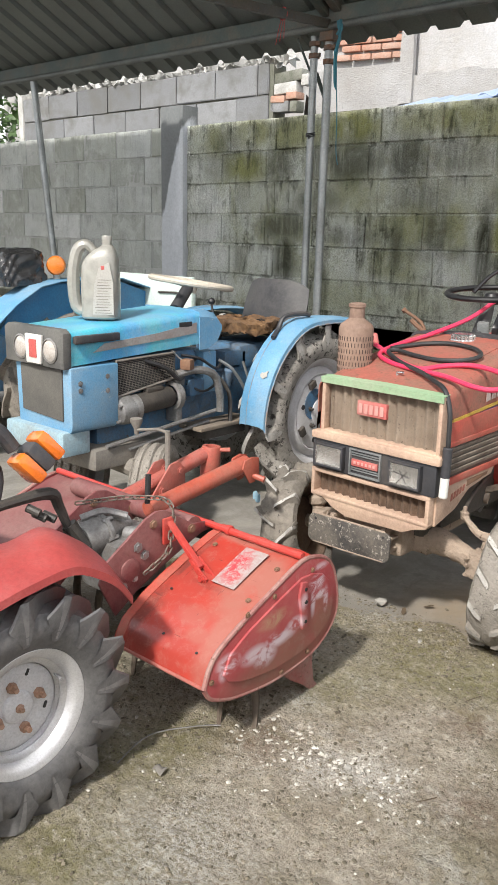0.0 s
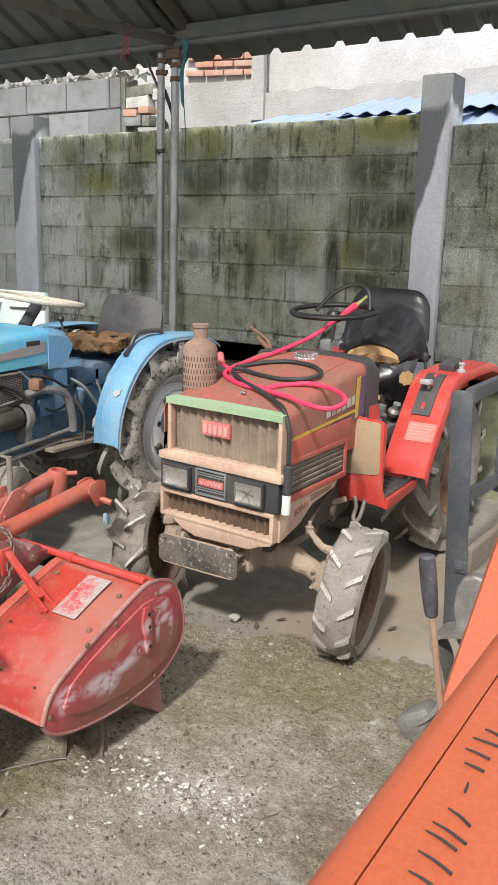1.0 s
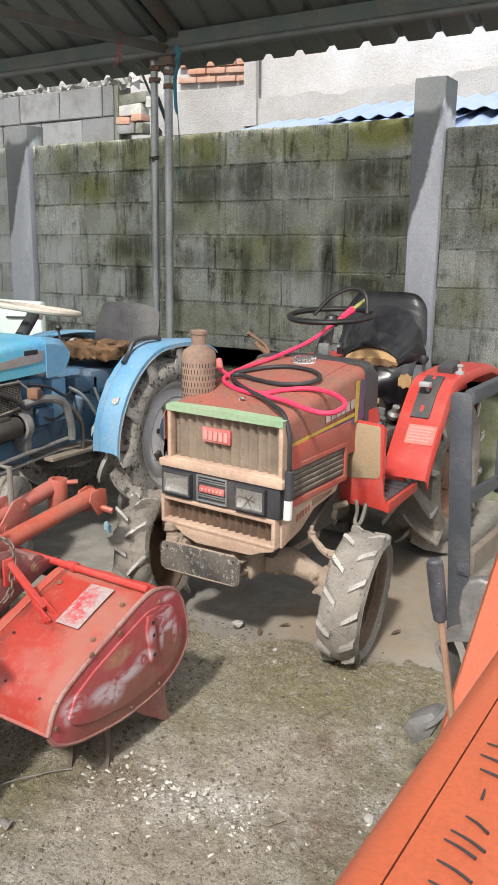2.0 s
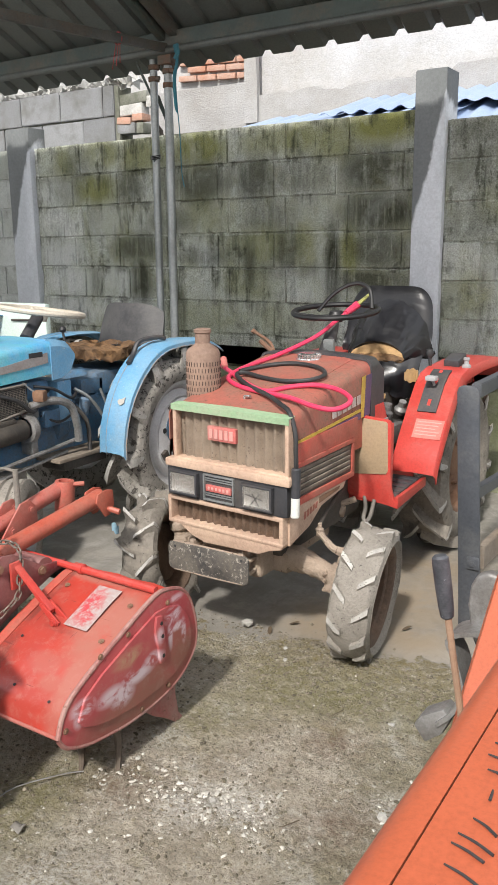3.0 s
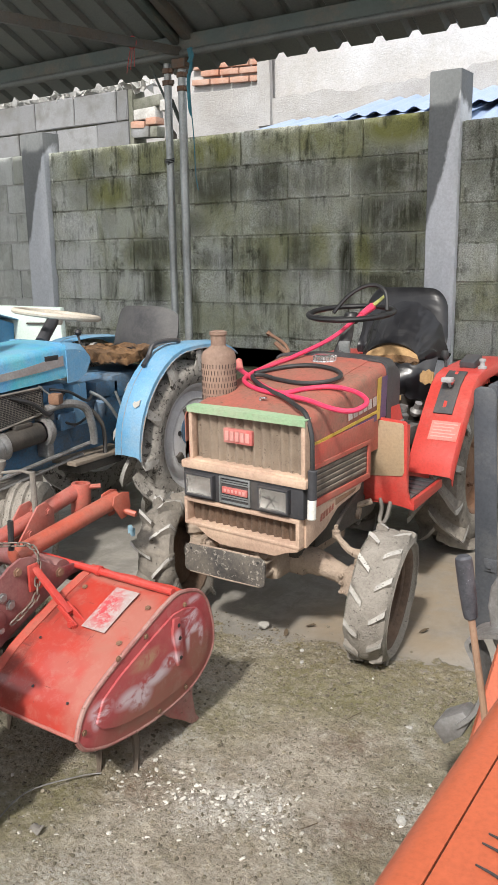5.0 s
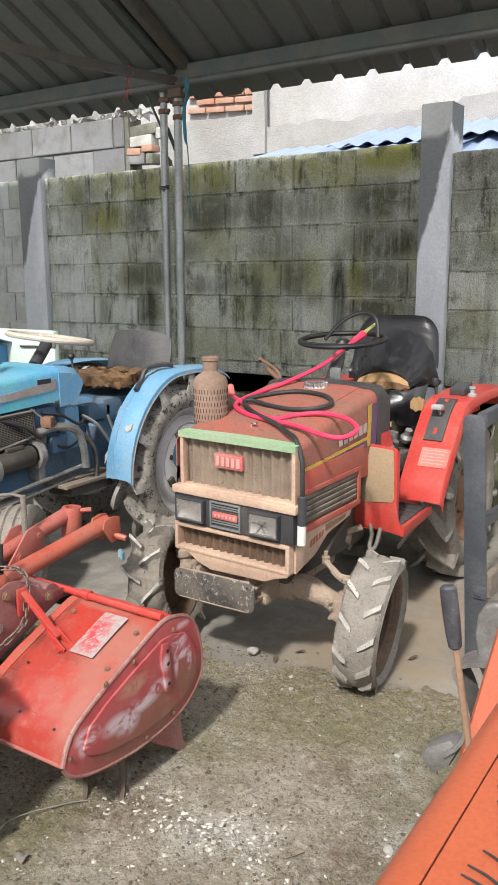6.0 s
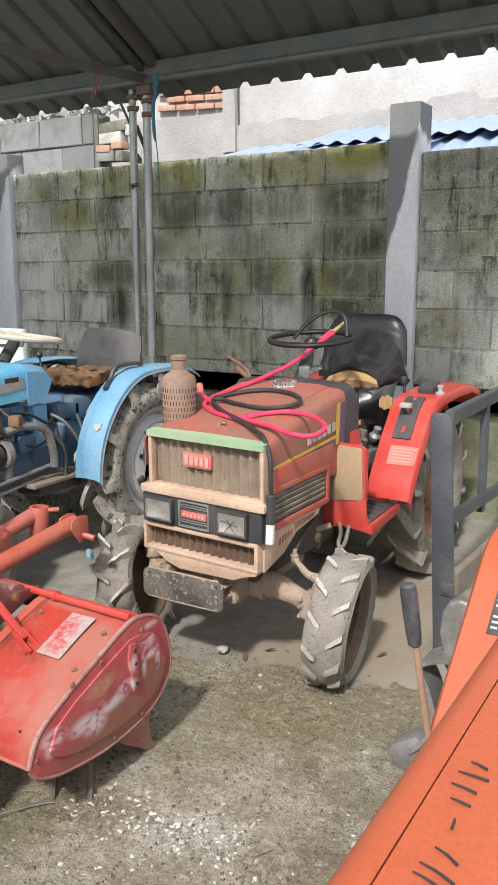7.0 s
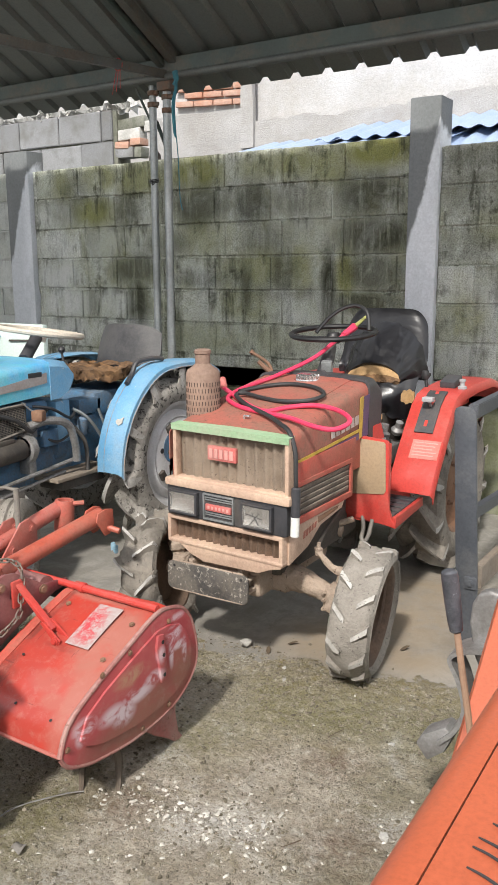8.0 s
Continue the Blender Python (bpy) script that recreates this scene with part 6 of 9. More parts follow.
        lathe(bm, [(0, 0), (0.020, 0), (0.020, 0.010), (0.010, 0.014), (0.010, 0.030), (0.014, 0.032), (0.014, 0.042), (0, 0.044)], (1.862, 4.06, 0.884), seg=12)
        part("fender_knob", bm, M_steel, fen)
bm = B()
tube(bm, [(1.70, 3.40, 0.46), (1.712, 3.385, 0.42), (1.715, 3.36, 0.385), (1.73, 3.355, 0.375), (1.742, 3.365, 0.40), (1.745, 3.39, 0.455)], 0.008, 8, 4)
part("clutch_hook", bm, M_greyiron, red)
bm = B()
rod(bm, (1.60, 3.34, 0.42), (1.68, 3.36, 0.455), 0.012, 10)
rod(bm, (1.60, 3.34, 0.405), (1.64, 3.35, 0.40), 0.022, 12)
part("clutch_shaft", bm, M_mudaxle, red)
wheel(red, "rear_wheel", (1.705, 4.28, 0.392), 0.396, 0.24, 0.215, 1, 12, 0.045, 0, 0, M_mudtyre, M_rust, 0.75, 0.4, 5, None, 7, "", 0.014, 0.032, (-0.05, 1.0), 0.06, None, M_muddylug, mud=0.004)
wheel(red, "rear_wheel", (2 * XC - 1.705, 4.28, 0.392), 0.396, 0.24, 0.215, -1, 12, 0.045, 0, 0, M_mudtyre, M_rust, 0.75, 0.4, 5, None, 7, "", 0.014, 0.032, (-0.05, 1.0), 0.06, None, M_muddylug, mud=0.004)

# jumper cables lying over the hood
def cable(name, pts, r, mat, label):
    b = B()
    tube(b, pts, r, 10, 6)
    return tagged(part(name, b, mat), label, "cable", "jumper cables")


def top(x, y, h=0.0):
    u = max(0.0, min(1.0, (y - YF) / (YR - YF)))
    return (x, y, 0.885 + 0.112 * u + 0.006 + h)


pink = cable("jumper_cable", [(1.46, 3.78, 1.145), (1.44, 3.66, 1.10), (1.40, 3.54, 1.04), (1.326, 3.368, 0.984), (1.296, 3.270, 0.966), (1.275, 3.163, 0.947), (1.291, 3.082, 0.932), (1.383, 3.015, 0.920), (1.507, 2.968, 0.917), (1.633, 2.942, 0.912), (1.742, 2.895, 0.903), (1.811, 2.899, 0.898), (1.837, 2.946, 0.907), (1.820, 3.005, 0.918), (1.745, 3.070, 0.929), (1.647, 3.093, 0.934), (1.567, 3.057, 0.927), (1.501, 2.996, 0.916), (1.381, 3.057, 0.927), (1.246, 3.157, 0.945), (1.173, 3.210, 0.955)], 0.0085, M_pink, "bright pink jumper cable looped over the red hood")
bm = B()
tube(bm, [(1.452, 3.72, 1.125), (1.465, 3.80, 1.155)], [0.013, 0.017], 10)
part("clamp_sleeve", bm, M_pink, pink)
bm = B()
for d in (-0.009, 0.009):
    tube(bm, [(1.465 + d, 3.79, 1.155 + d * 0.5), (1.478 + d, 3.87, 1.185 + d)], [0.009, 0.006], 6)
part("clamp", bm, M_clip, pink, "yellow-green metal clamp jaws")
bm = B()
rod(bm, (1.205, 3.187, 0.950), (1.178, 3.215, 0.985), 0.013, 12, 0.004)
part("clamp_handle", bm, M_plate, pink, "red clamp handle")
blk = cable("jumper_cable", [(1.293, 3.154, 0.949), (1.319, 3.193, 0.956), (1.381, 3.253, 0.967), (1.463, 3.282, 0.973), (1.571, 3.257, 0.968), (1.630, 3.192, 0.956), (1.607, 3.126, 0.944), (1.522, 3.095, 0.938), (1.420, 3.110, 0.941), (1.337, 3.125, 0.950), (1.319, 3.095, 0.944), (1.425, 3.007, 0.928), (1.548, 2.937, 0.915), (1.630, 2.875, 0.905),
                             (1.690, 2.835, 0.888), (1.722, 2.815, 0.83), (1.728, 2.810, 0.76), (1.728, 2.812, 0.70)], 0.008, M_black, "black jumper cable coiled on the hood, hanging over the grille")
bm = B()
rod(bm, (1.728, 2.812, 0.715), (1.728, 2.808, 0.615), 0.0155, 14, 0.004)
part("clamp_sleeve", bm, M_greyblack, blk)
bm = B()
rod(bm, (1.728, 2.808, 0.62), (1.728, 2.804, 0.55), 0.0145, 14, 0.004)
part("clamp_tip", bm, M_white, blk, "white clamp tip")

# ---- blue tractor ----
blue = thing("blue_tractor", (0.0, 3.3, 0), "old bright blue compact tractor with patched hood and rotten seat", "tractor")
BL, BR, BF, BB = -0.19, 0.205, 2.49, 3.25
bm = B()
rows = []
for u in [i / 6 for i in range(7)]:
    y = BF + 0.01 + (BB - BF) * u
    z = 0.950 + 0.045 * u
    r = 0.03
    row = [(BL, y, 0.815 + 0.03 * u)]
    for k in range(4):
        a = math.pi - k * math.pi / 6
        row.append((BL + r + r * math.cos(a), y, z - r + r * math.sin(a)))
    for k in range(1, 6):
        row.append((BL + r + (BR - BL - 2 * r) * k / 6, y, z + 0.008 * math.sin(math.pi * k / 6)))
    for k in range(4):
        a = math.pi / 2 - k * math.pi / 6
        row.append((BR - r + r * math.cos(a), y, z - r + r * math.sin(a)))
    rows.append(row + [(BR, y, 0.815 + 0.03 * u)])
loft(bm, rows, 0.004)
bhood = part("hood", bm, M_bluetop, blue, "blue hood with grey and teal paint patches")
bm = B()
box(bm, (BR + 0.001, BF + 0.04, 0.905), (BR + 0.022, BF + 0.27, 0.938), 0.006)
part("hood_handle", bm, M_greyblack, bhood)
bm = B()
prism(bm, [(BF + 0.14, 0.862), (BF + 0.62, 0.888), (BB - 0.02, 0.898), (BB - 0.02, 0.945), (BF + 0.5, 0.915), (BF + 0.2, 0.895)], "x", BR + 0.001, BR + 0.0035, 0)
part("hood_stripe", bm, surf("grey_worn_stripe", (0.34, 0.35, 0.34), (0.28, 0.25, 0.24), (0.2, 0.15, 0.12), 0.3, 0.6), bhood, "worn grey band")
bm = B()
box(bm, (BR + 0.001, BB - 0.13, 0.930), (BR + 0.004, BB - 0.05, 0.952), 0.004)
part("hood_slot", bm, M_black, bhood)
# front mask with two round lamps and a white badge
bm = B()
prism(bm, [(BL - 0.005, 0.805), (BR + 0.005, 0.805), (BR + 0.008, 0.95), (BR - 0.02, 0.966), (BL + 0.02, 0.966), (BL - 0.008, 0.95)], "y", BF - 0.012, BF + 0.03, 0.008)
mask = part("lamp_mask", bm, surf("dark_mask", (0.07, 0.072, 0.07), (0.1, 0.1, 0.095), (0.2, 0.19, 0.17), 0.35, 0.6), blue, "dusty black lamp mask")
for x in (-0.075, 0.125):
    bm = B()
    lathe(bm, [(0.050, -0.02), (0.052, 0.004), (0.045, 0.008), (0.043, 0.0), (0.043, -0.01)], (x, BF - 0.012, 0.875), (0, -1, 0), 28)
    hl = part("headlight", bm, M_alu, blue)
    bm = B()
    lathe(bm, [(0.044, 0), (0.036, 0.006), (0.02, 0.010), (0, 0.011)], (x, BF - 0.014, 0.875), (0, -1, 0), 28)
    part("lens", bm, M_lamp, hl)
bm = B()
prism(bm, [(-0.025, 0.815), (0.075, 0.815), (0.085, 0.935), (-0.03, 0.935)], "y", BF - 0.026, BF - 0.012, 0.006)
bdg = part("badge", bm, M_white, mask, "white badge with a red emblem")
bm = B()
box(bm, (0.003, BF - 0.030, 0.84), (0.052, BF - 0.025, 0.915), 0.006)
part("emblem", bm, M_plate, bdg)
# radiator housing
bm = B()
prism(bm, [(-0.155, 0.545), (0.165, 0.530), (0.195, 0.534), (0.213, 0.548), (0.219, 0.575), (0.222, 0.81), (-0.165, 0.81)], "y", BF + 0.015, BF + 0.26, 0.008)
rad = part("radiator_housing", bm, M_blue, blue, "light blue radiator housing")
bm = B()
prism(bm, [(-0.115, 0.60), (0.165, 0.585), (0.168, 0.80), (-0.12, 0.80)], "y", BF + 0.008, BF + 0.02, 0.003)
part("radiator_mesh", bm, surf("dusty_radiator", (0.075, 0.072, 0.066), (0.10, 0.095, 0.085), (0.16, 0.15, 0.13), 0.3, 0.8, fine=200), rad, "dusty brown-grey radiator screen")
for y, z in ((BF + 0.06, 0.745), (BF + 0.06, 0.715), (BF + 0.20, 0.76), (BF + 0.20, 0.70)):
    bm = B()
    bolt(bm, (0.221, y, z), (1, 0, 0))
    part("housing_bolt", bm, M_alu, rad)
# side screen, engine, starter, rods
bm = B()
for i in range(18):
    y = BF + 0.27 + i * 0.018
    rod(bm, (0.205, y, 0.665 + i * 0.002), (0.205, y + 0.03, 0.80), 0.0012, 5)
    z = 0.675 + i * 0.0075
    rod(bm, (0.207, BF + 0.27, z), (0.207, BF + 0.60, z + 0.012), 0.0011, 5)
tube(bm, [(0.207, BF + 0.26, 0.66), (0.207, BF + 0.60, 0.705), (0.207, BF + 0.60, 0.82), (0.207, BF + 0.26, 0.815), (0.207, BF + 0.26, 0.66)], 0.006, 6)
scr = part("side_screen", bm, M_greyiron, blue, "black wire side screen")
bm = B()
prism(bm, [(BF + 0.262, 0.665), (BF + 0.598, 0.708), (BF + 0.598, 0.818), (BF + 0.262, 0.812)], "x", 0.196, 0.203, 0)
part("screen_back", bm, M_black, scr)
bm = B()
box(bm, (-0.14, BF + 0.26, 0.56), (0.17, BF + 0.78, 0.82), 0.03)
box(bm, (-0.13, BF + 0.20, 0.42), (0.14, BF + 0.95, 0.60), 0.03)
part("engine", bm, M_bluedark, blue, "greasy dark blue engine block")
bm = B()
lathe(bm, [(0, 0), (0.035, 0), (0.058, 0.015), (0.064, 0.04), (0.064, 0.075), (0.056, 0.082), (0.060, 0.09), (0.060, 0.115), (0, 0.115)], (0.195, BF + 0.255, 0.595), (0.05, 1, 0.05), 22)
for k in range(4):
    a = k * 1.57 + 0.6
    rod(bm, (0.195 + 0.05 * math.cos(a), BF + 0.245, 0.595 + 0.05 * math.sin(a)), (0.195 + 0.05 * math.cos(a), BF + 0.28, 0.6 + 0.05 * math.sin(a)), 0.007, 8)
part("alternator_end", bm, M_alu, blue, "bright cast aluminium alternator end")
bm = B()
lathe(bm, [(0, 0), (0.046, 0), (0.048, 0.01), (0.048, 0.19), (0.044, 0.20), (0, 0.20)], (0.20, BF + 0.372, 0.612), (0.02, 1, 0.05), 22)
box(bm, (0.19, BF + 0.42, 0.655), (0.225, BF + 0.52, 0.680), 0.008)
part("starter", bm, M_iron, blue, "dark starter motor")
bm = B()
lathe(bm, [(0.050, 0), (0.066, 0.004), (0.068, 0.03), (0.060, 0.036), (0.052, 0.05), (0.0, 0.05)], (0.205, BF + 0.575, 0.622), (0, 1, 0), 22)
box(bm, (0.16, BF + 0.585, 0.50), (0.235, BF + 0.625, 0.60), 0.012)
box(bm, (0.13, BF + 0.60, 0.66), (0.215, BF + 0.66, 0.70), 0.012)
part("flange", bm, M_alu, blue, "dull aluminium flange")
bm = B()
tube(bm, [(0.20, BF + 0.42, 0.80), (0.235, BF + 0.52, 0.76), (0.24, BF + 0.60, 0.70), (0.22, BF + 0.66, 0.74), (0.20, BF + 0.74, 0.78)], 0.010, 8, 5)
tube(bm, [(0.19, BF + 0.66, 0.80), (0.23, BF + 0.74, 0.78), (0.22, BF + 0.86, 0.72), (0.17, BF + 0.95, 0.74)], 0.007, 8, 5)
tube(bm, [(0.18, BF + 0.70, 0.66), (0.22, BF + 0.78, 0.62), (0.20, BF + 0.92, 0.66)], 0.006, 8, 5)
part("hose", bm, M_black, blue, "black rubber hoses")
bm = B()
tube(bm, [(0.21, BF + 0.58, 0.83), (0.225, BF + 0.62, 0.79), (0.26, BF + 0.65, 0.765)], 0.004, 6, 4)
part("control_rod", bm, M_galv, blue, "pale metal control rod")
bm = B()
tube(bm, [(0.18, BF + 0.92, 0.75), (0.22, BF + 0.98, 0.70), (0.24, BF + 1.06, 0.58), (0.26, BF + 1.08, 0.49)], 0.008, 8, 4)
part("control_rod", bm, M_galv, blue, "pale metal control rod")
bm = B()
tube(bm, [(0.16, BF + 1.12, 0.72), (0.20, BF + 1.14, 0.60), (0.24, BF + 1.16, 0.52)], 0.007, 8, 4)
part("control_rod", bm, M_galv, blue, "pale metal control rod")
bm = B()
box(bm, (0.10, BF + 0.64, 0.70), (0.20, BF + 0.76, 0.74), 0.008, (8, 0, 0))
box(bm, (0.12, BF + 0.70, 0.60), (0.205, BF + 0.80, 0.68), 0.012)
part("injection_pump", bm, M_bluedark, blue)
bm = B()
lathe(bm, [(0, 0), (0.028, 0), (0.028, 0.08), (0.02, 0.09), (0, 0.09)], (0.17, BF + 0.98, 0.62), (0.3, 0, 1), 14)
box(bm, (0.06, BF + 1.0, 0.70), (0.15, BF + 1.16, 0.78), 0.012)
part("fuel_filter", bm, M_bluedark, blue)
bm = B()
lathe(bm, [(0, -0.05), (0.14, -0.05), (0.165, -0.03), (0.165, 0.03), (0.15, 0.05), (0, 0.05)], (0.0, BF + 0.86, 0.60), (0, 1, 0), 26)
box(bm, (-0.15, BF + 0.88, 0.42), (0.15, BF + 1.35, 0.70), 0.05)
lathe(bm, [(0, -0.42), (0.08, -0.42), (0.10, -0.2), (0.10, 0.2), (0.08, 0.42), (0, 0.42)], (0.0, 3.88, 0.50), (1, 0, 0), 20)
for y, z in ((BF + 0.95, 0.66), (BF + 1.05, 0.62), (BF + 1.2, 0.66), (BF + 1.1, 0.5)):
    bolt(bm, (0.15, y, z), (1, 0, 0), 0.012, 0.012)
part("transmission", bm, M_bluedark, blue)
bm = B()
tube(bm, [(0.22, BF + 0.60, 0.72), (0.25, BF + 0.70, 0.735), (0.265, BF + 0.80, 0.70), (0.265, BF + 0.84, 0.60), (0.26, BF + 0.85, 0.52)], 0.019, 10, 5)
part("exhaust_pipe", bm, M_alu, blue, "pale bent metal pipe")
bm = B()
tube(bm, [(0.23, BF + 0.18, 0.46), (0.24, BF + 0.86, 0.525)], 0.010, 8)
tube(bm, [(0.23, BF + 0.30, 0.425), (0.23, BF + 0.80, 0.475)], 0.008, 8)
part("drag_link", bm, M_alu, blue)
bm = B()
box(bm, (0.215, BF + 0.62, 0.74), (0.27, BF + 0.67, 0.79), 0.012, (0, 0, 20))
part("breather", bm, M_rust, blue, "small rusty-red breather")
bm = B()
box(bm, (-0.21, BF - 0.02, 0.44), (0.20, BF + 0.12, 0.545), 0.012)
part("front_box", bm, M_paleblue, blue, "chipped pale blue front box")
bm = B()
box(bm, (-0.15, BF + 0.12, 0.36), (0.23, BF + 0.55, 0.45), 0.012)
for s in (-1, 1):
    tube(bm, [(s * 0.05, BF + 0.32, 0.36), (s * 0.30, BF + 0.32, 0.33), (s * 0.40, BF + 0.32, 0.26)], [0.05, 0.04, 0.04], 10, 3)
part("front_axle", bm, M_greyiron, blue)
for s in (-1, 1):
    d = wheel(blue, "front_wheel", (s * 0.26 + 0.02, 2.90, 0.215), 0.222, 0.155, 0.13, s, 0, 0.008, 32, 0, M_clay, M_steel, 0.2, 0.2, 4)
# cowl, steering wheel
bm = B()
loft(bm, [[(BL - 0.004, y, 0.79), (BL - 0.004, y, z - 0.03), (BL + 0.025, y, z), (BR - 0.025, y, z), (BR + 0.004, y, z - 0.03), (BR + 0.004, y, lo)] for y, z, lo in ((BB, 1.0, 0.815), (BB + 0.06, 0.995, 0.82), (BB + 0.12, 0.98, 0.85), (BB + 0.15, 0.95, 0.90))], 0.006)
box(bm, (BL + 0.02, BB + 0.05, 0.60), (BR - 0.02, BB + 0.14, 0.80), 0.01)
part("dash_cowl", bm, M_blue, blue)
M_ivory = surf("ivory_wheel", (0.55, 0.50, 0.42), (0.48, 0.43, 0.36), (0.3, 0.26, 0.2), 0.3, 0.5)
sc = V((-0.10, 3.50, 1.10))
tl = Matrix.Translation(sc) @ V((0, 0, 1)).rotation_difference(V((0.076, 0.125, 1))).to_matrix().to_4x4()
bm = B()
tube(bm, [tl @ V((0.205 * math.cos(2 * math.pi * i / 36), 0.205 * math.sin(2 * math.pi * i / 36), 0)) for i in range(37)], 0.014, 8, cap=False)
for a in (30, 150, 270):
    tube(bm, [tl @ V((0, 0, -0.02)), tl @ V((0.205 * math.cos(radians(a)), 0.205 * math.sin(radians(a)), 0))], 0.009, 8)
lathe(bm, [(0, -0.05), (0.03, -0.05), (0.04, 0), (0, 0.012)], seg=16, m=tl)
part("steering_wheel", bm, M_ivory, blue, "dirty ivory steering wheel")
bm = B()
tube(bm, [(-0.06, BB + 0.10, 0.98), (-0.10, 3.48, 1.08)], 0.03, 12)
part("steering_column", bm, M_greyblack, blue)
# gear levers
bm = B()
tube(bm, [(0.10, 3.45, 0.86), (0.13, 3.42, 0.96), (0.10, 3.44, 1.01)], 0.006, 8, 3)
lathe(bm, [(0, -0.018), (0.013, -0.012), (0.018, 0), (0.013, 0.012), (0, 0.018)], (0.10, 3.44, 1.025), seg=12)
part("gear_lever", bm, M_black, blue)
# seat
bm = B()
rng = random.Random(8)
rows = []
for i in range(9):
    v = i / 8
    rows.append([(-0.02 + 0.20 * (1 + 0.1 * math.sin(v * 3)) * (j / 12 * 2 - 1) * (0.75 + 0.3 * math.sin(math.pi * min(1, v + 0.15))), 3.62 + 0.34 * v, 0.850 + 0.012 * rng.random() + 0.006 * math.sin(j * 1.3 + i)) for j in range(13)])
loft(bm, rows, 0.05)
part("seat_pad", roughen(bm, 0.014, 26, 0.018), M_foam, blue, "rotten brown foam seat pad")
for x, y, w_, a in ((0.02, 3.84, 0.07, 0.4), (0.10, 3.80, 0.05, 1.3), (-0.08, 3.88, 0.06, 2.2), (0.12, 3.90, 0.05, 0.9)):
    bm = B()
    c, s = math.cos(a), math.sin(a)
    loft(bm, [[(x + c * (i - 2) * w_ / 3 - s * (j - 1) * 0.022, y + s * (i - 2) * w_ / 3 + c * (j - 1) * 0.022, 0.885 + 0.012 * math.sin(i * 1.9 + j * 2.3 + a * 3) + 0.004 * i) for i in range(5)] for j in range(3)], 0.004)
    part("cover_scrap", bm, M_vinyl, blue, "curled scrap of black cover")
bm = B()
rows = []
for i in range(11):
    v = i / 10
    row = []
    for j in range(15):
        u = j / 14 * 2 - 1
        wd = 0.205 * (1 - 0.30 * max(0, v - 0.55) ** 1.5)
        row.append((-0.02 + u * wd, 4.06 + 0.07 * v - 0.05 * (1 - u * u), 0.80 + 0.30 * v - 0.05 * v * abs(u) ** 4))
    rows.append(row)
loft(bm, rows, 0.035)
part("seat_back", bm, M_greyvinyl, blue, "dusty grey vinyl seat back")
bm = B()
box(bm, (-0.17, 3.60, 0.68), (0.15, 4.0, 0.80), 0.02)
tube(bm, [(-0.02, 4.0, 0.74), (-0.02, 4.09, 0.82)], 0.03, 8)
part("seat_base", bm, M_bluedark, blue)
# fenders: curved strips over the rear wheels
M_chip = surf("bare_primer", (0.20, 0.32, 0.42), (0.30, 0.27, 0.23), (0.26, 0.17, 0.12), 0.4, 0.7, scale=30)
def blue_fender(s):
    b = B()
    c0, r0 = V((0, 3.93, 0.46)), 0.50
    rows_ = []
    for k in range(17):
        a = radians(181 - k * 8.2)
        y, z = c0.y + r0 * math.cos(a), c0.z + r0 * math.sin(a)
        if z > 0.93:
            z = 0.93 + (z - 0.93) * 0.4
        x0, x1 = 0.298, 0.448
        if k > 13:
            z += 0.012 * (k - 13)
        rows_.append([(s * x0, y + 0.006, z - 0.008), (s * (x0 + 0.012), y, z), (s * (x0 + 0.045), y, z + 0.001), (s * (x0 + 0.050), y - 0.003, z + 0.004), (s * (x1 - 0.02), y, z), (s * x1, y + 0.01, z - 0.012), (s * (x1 + 0.002), y + 0.022, z - 0.03)])
    loft(b, rows_, 0.004)
    fd_ = part("fender", b, M_blue, blue, "bright blue curved rear fender")
    b = B()
    tube(b, [r_[6] for r_ in rows_], 0.0035, 6, 2)
    part("edge_bead", b, M_chip, fd_)
    b = B()
    tube(b, [r_[3] for r_ in rows_[:13]], 0.002, 6, 2)
    part("chipped_seam", b, M_chip, fd_)
    return fd_


for s in (-1, 1):
    fd = blue_fender(s)
    if s > 0:
        bm = B()
        tube(bm, [(0.36, 3.60, 0.86), (0.345, 3.66, 0.90), (0.35, 3.70, 0.955), (0.37, 3.80, 0.965), (0.38, 3.86, 0.955)], 0.012, 8, 4)
        part("grab_handle", bm, M_greyblack, fd)
        bm = B()
        lab = lambda a, x: (x, 3.93 + 0.5055 * math.cos(radians(a)), 0.46 + 0.5055 * math.sin(radians(a)))
        loft(bm, [[lab(153.5, 0.392), lab(154.4, 0.408), lab(152.6, 0.428)], [lab(152.0, 0.384), lab(152.4, 0.404), lab(151.2, 0.424)], [lab(150.6, 0.392), lab(150.9, 0.402), lab(149.2, 0.428)]], 0.0006)
        part("torn_label", bm, M_label, fd)
bw = wheel(blue, "rear_wheel", (0.345, 3.93, 0.452), 0.455, 0.20, 0.272, 1, 11, 0.062, 0, 0, M_drymud, M_palesteel, 0.8, 0.85, 6, M_iron, 12, "", 0.020, 0.046, (-0.05, 1.0), 0.055, None, M_muddylug, bolt_at=0.34, mud=0.006)
wheel(blue, "rear_wheel", (-0.345, 3.93, 0.452), 0.455, 0.20, 0.272, -1, 11, 0.062, 0, 0, M_drymud, M_palesteel, 0.8, 0.85, 6, M_iron, 12, "", 0.020, 0.046, (-0.05, 1.0), 0.055, None, M_muddylug, bolt_at=0.34, mud=0.006)
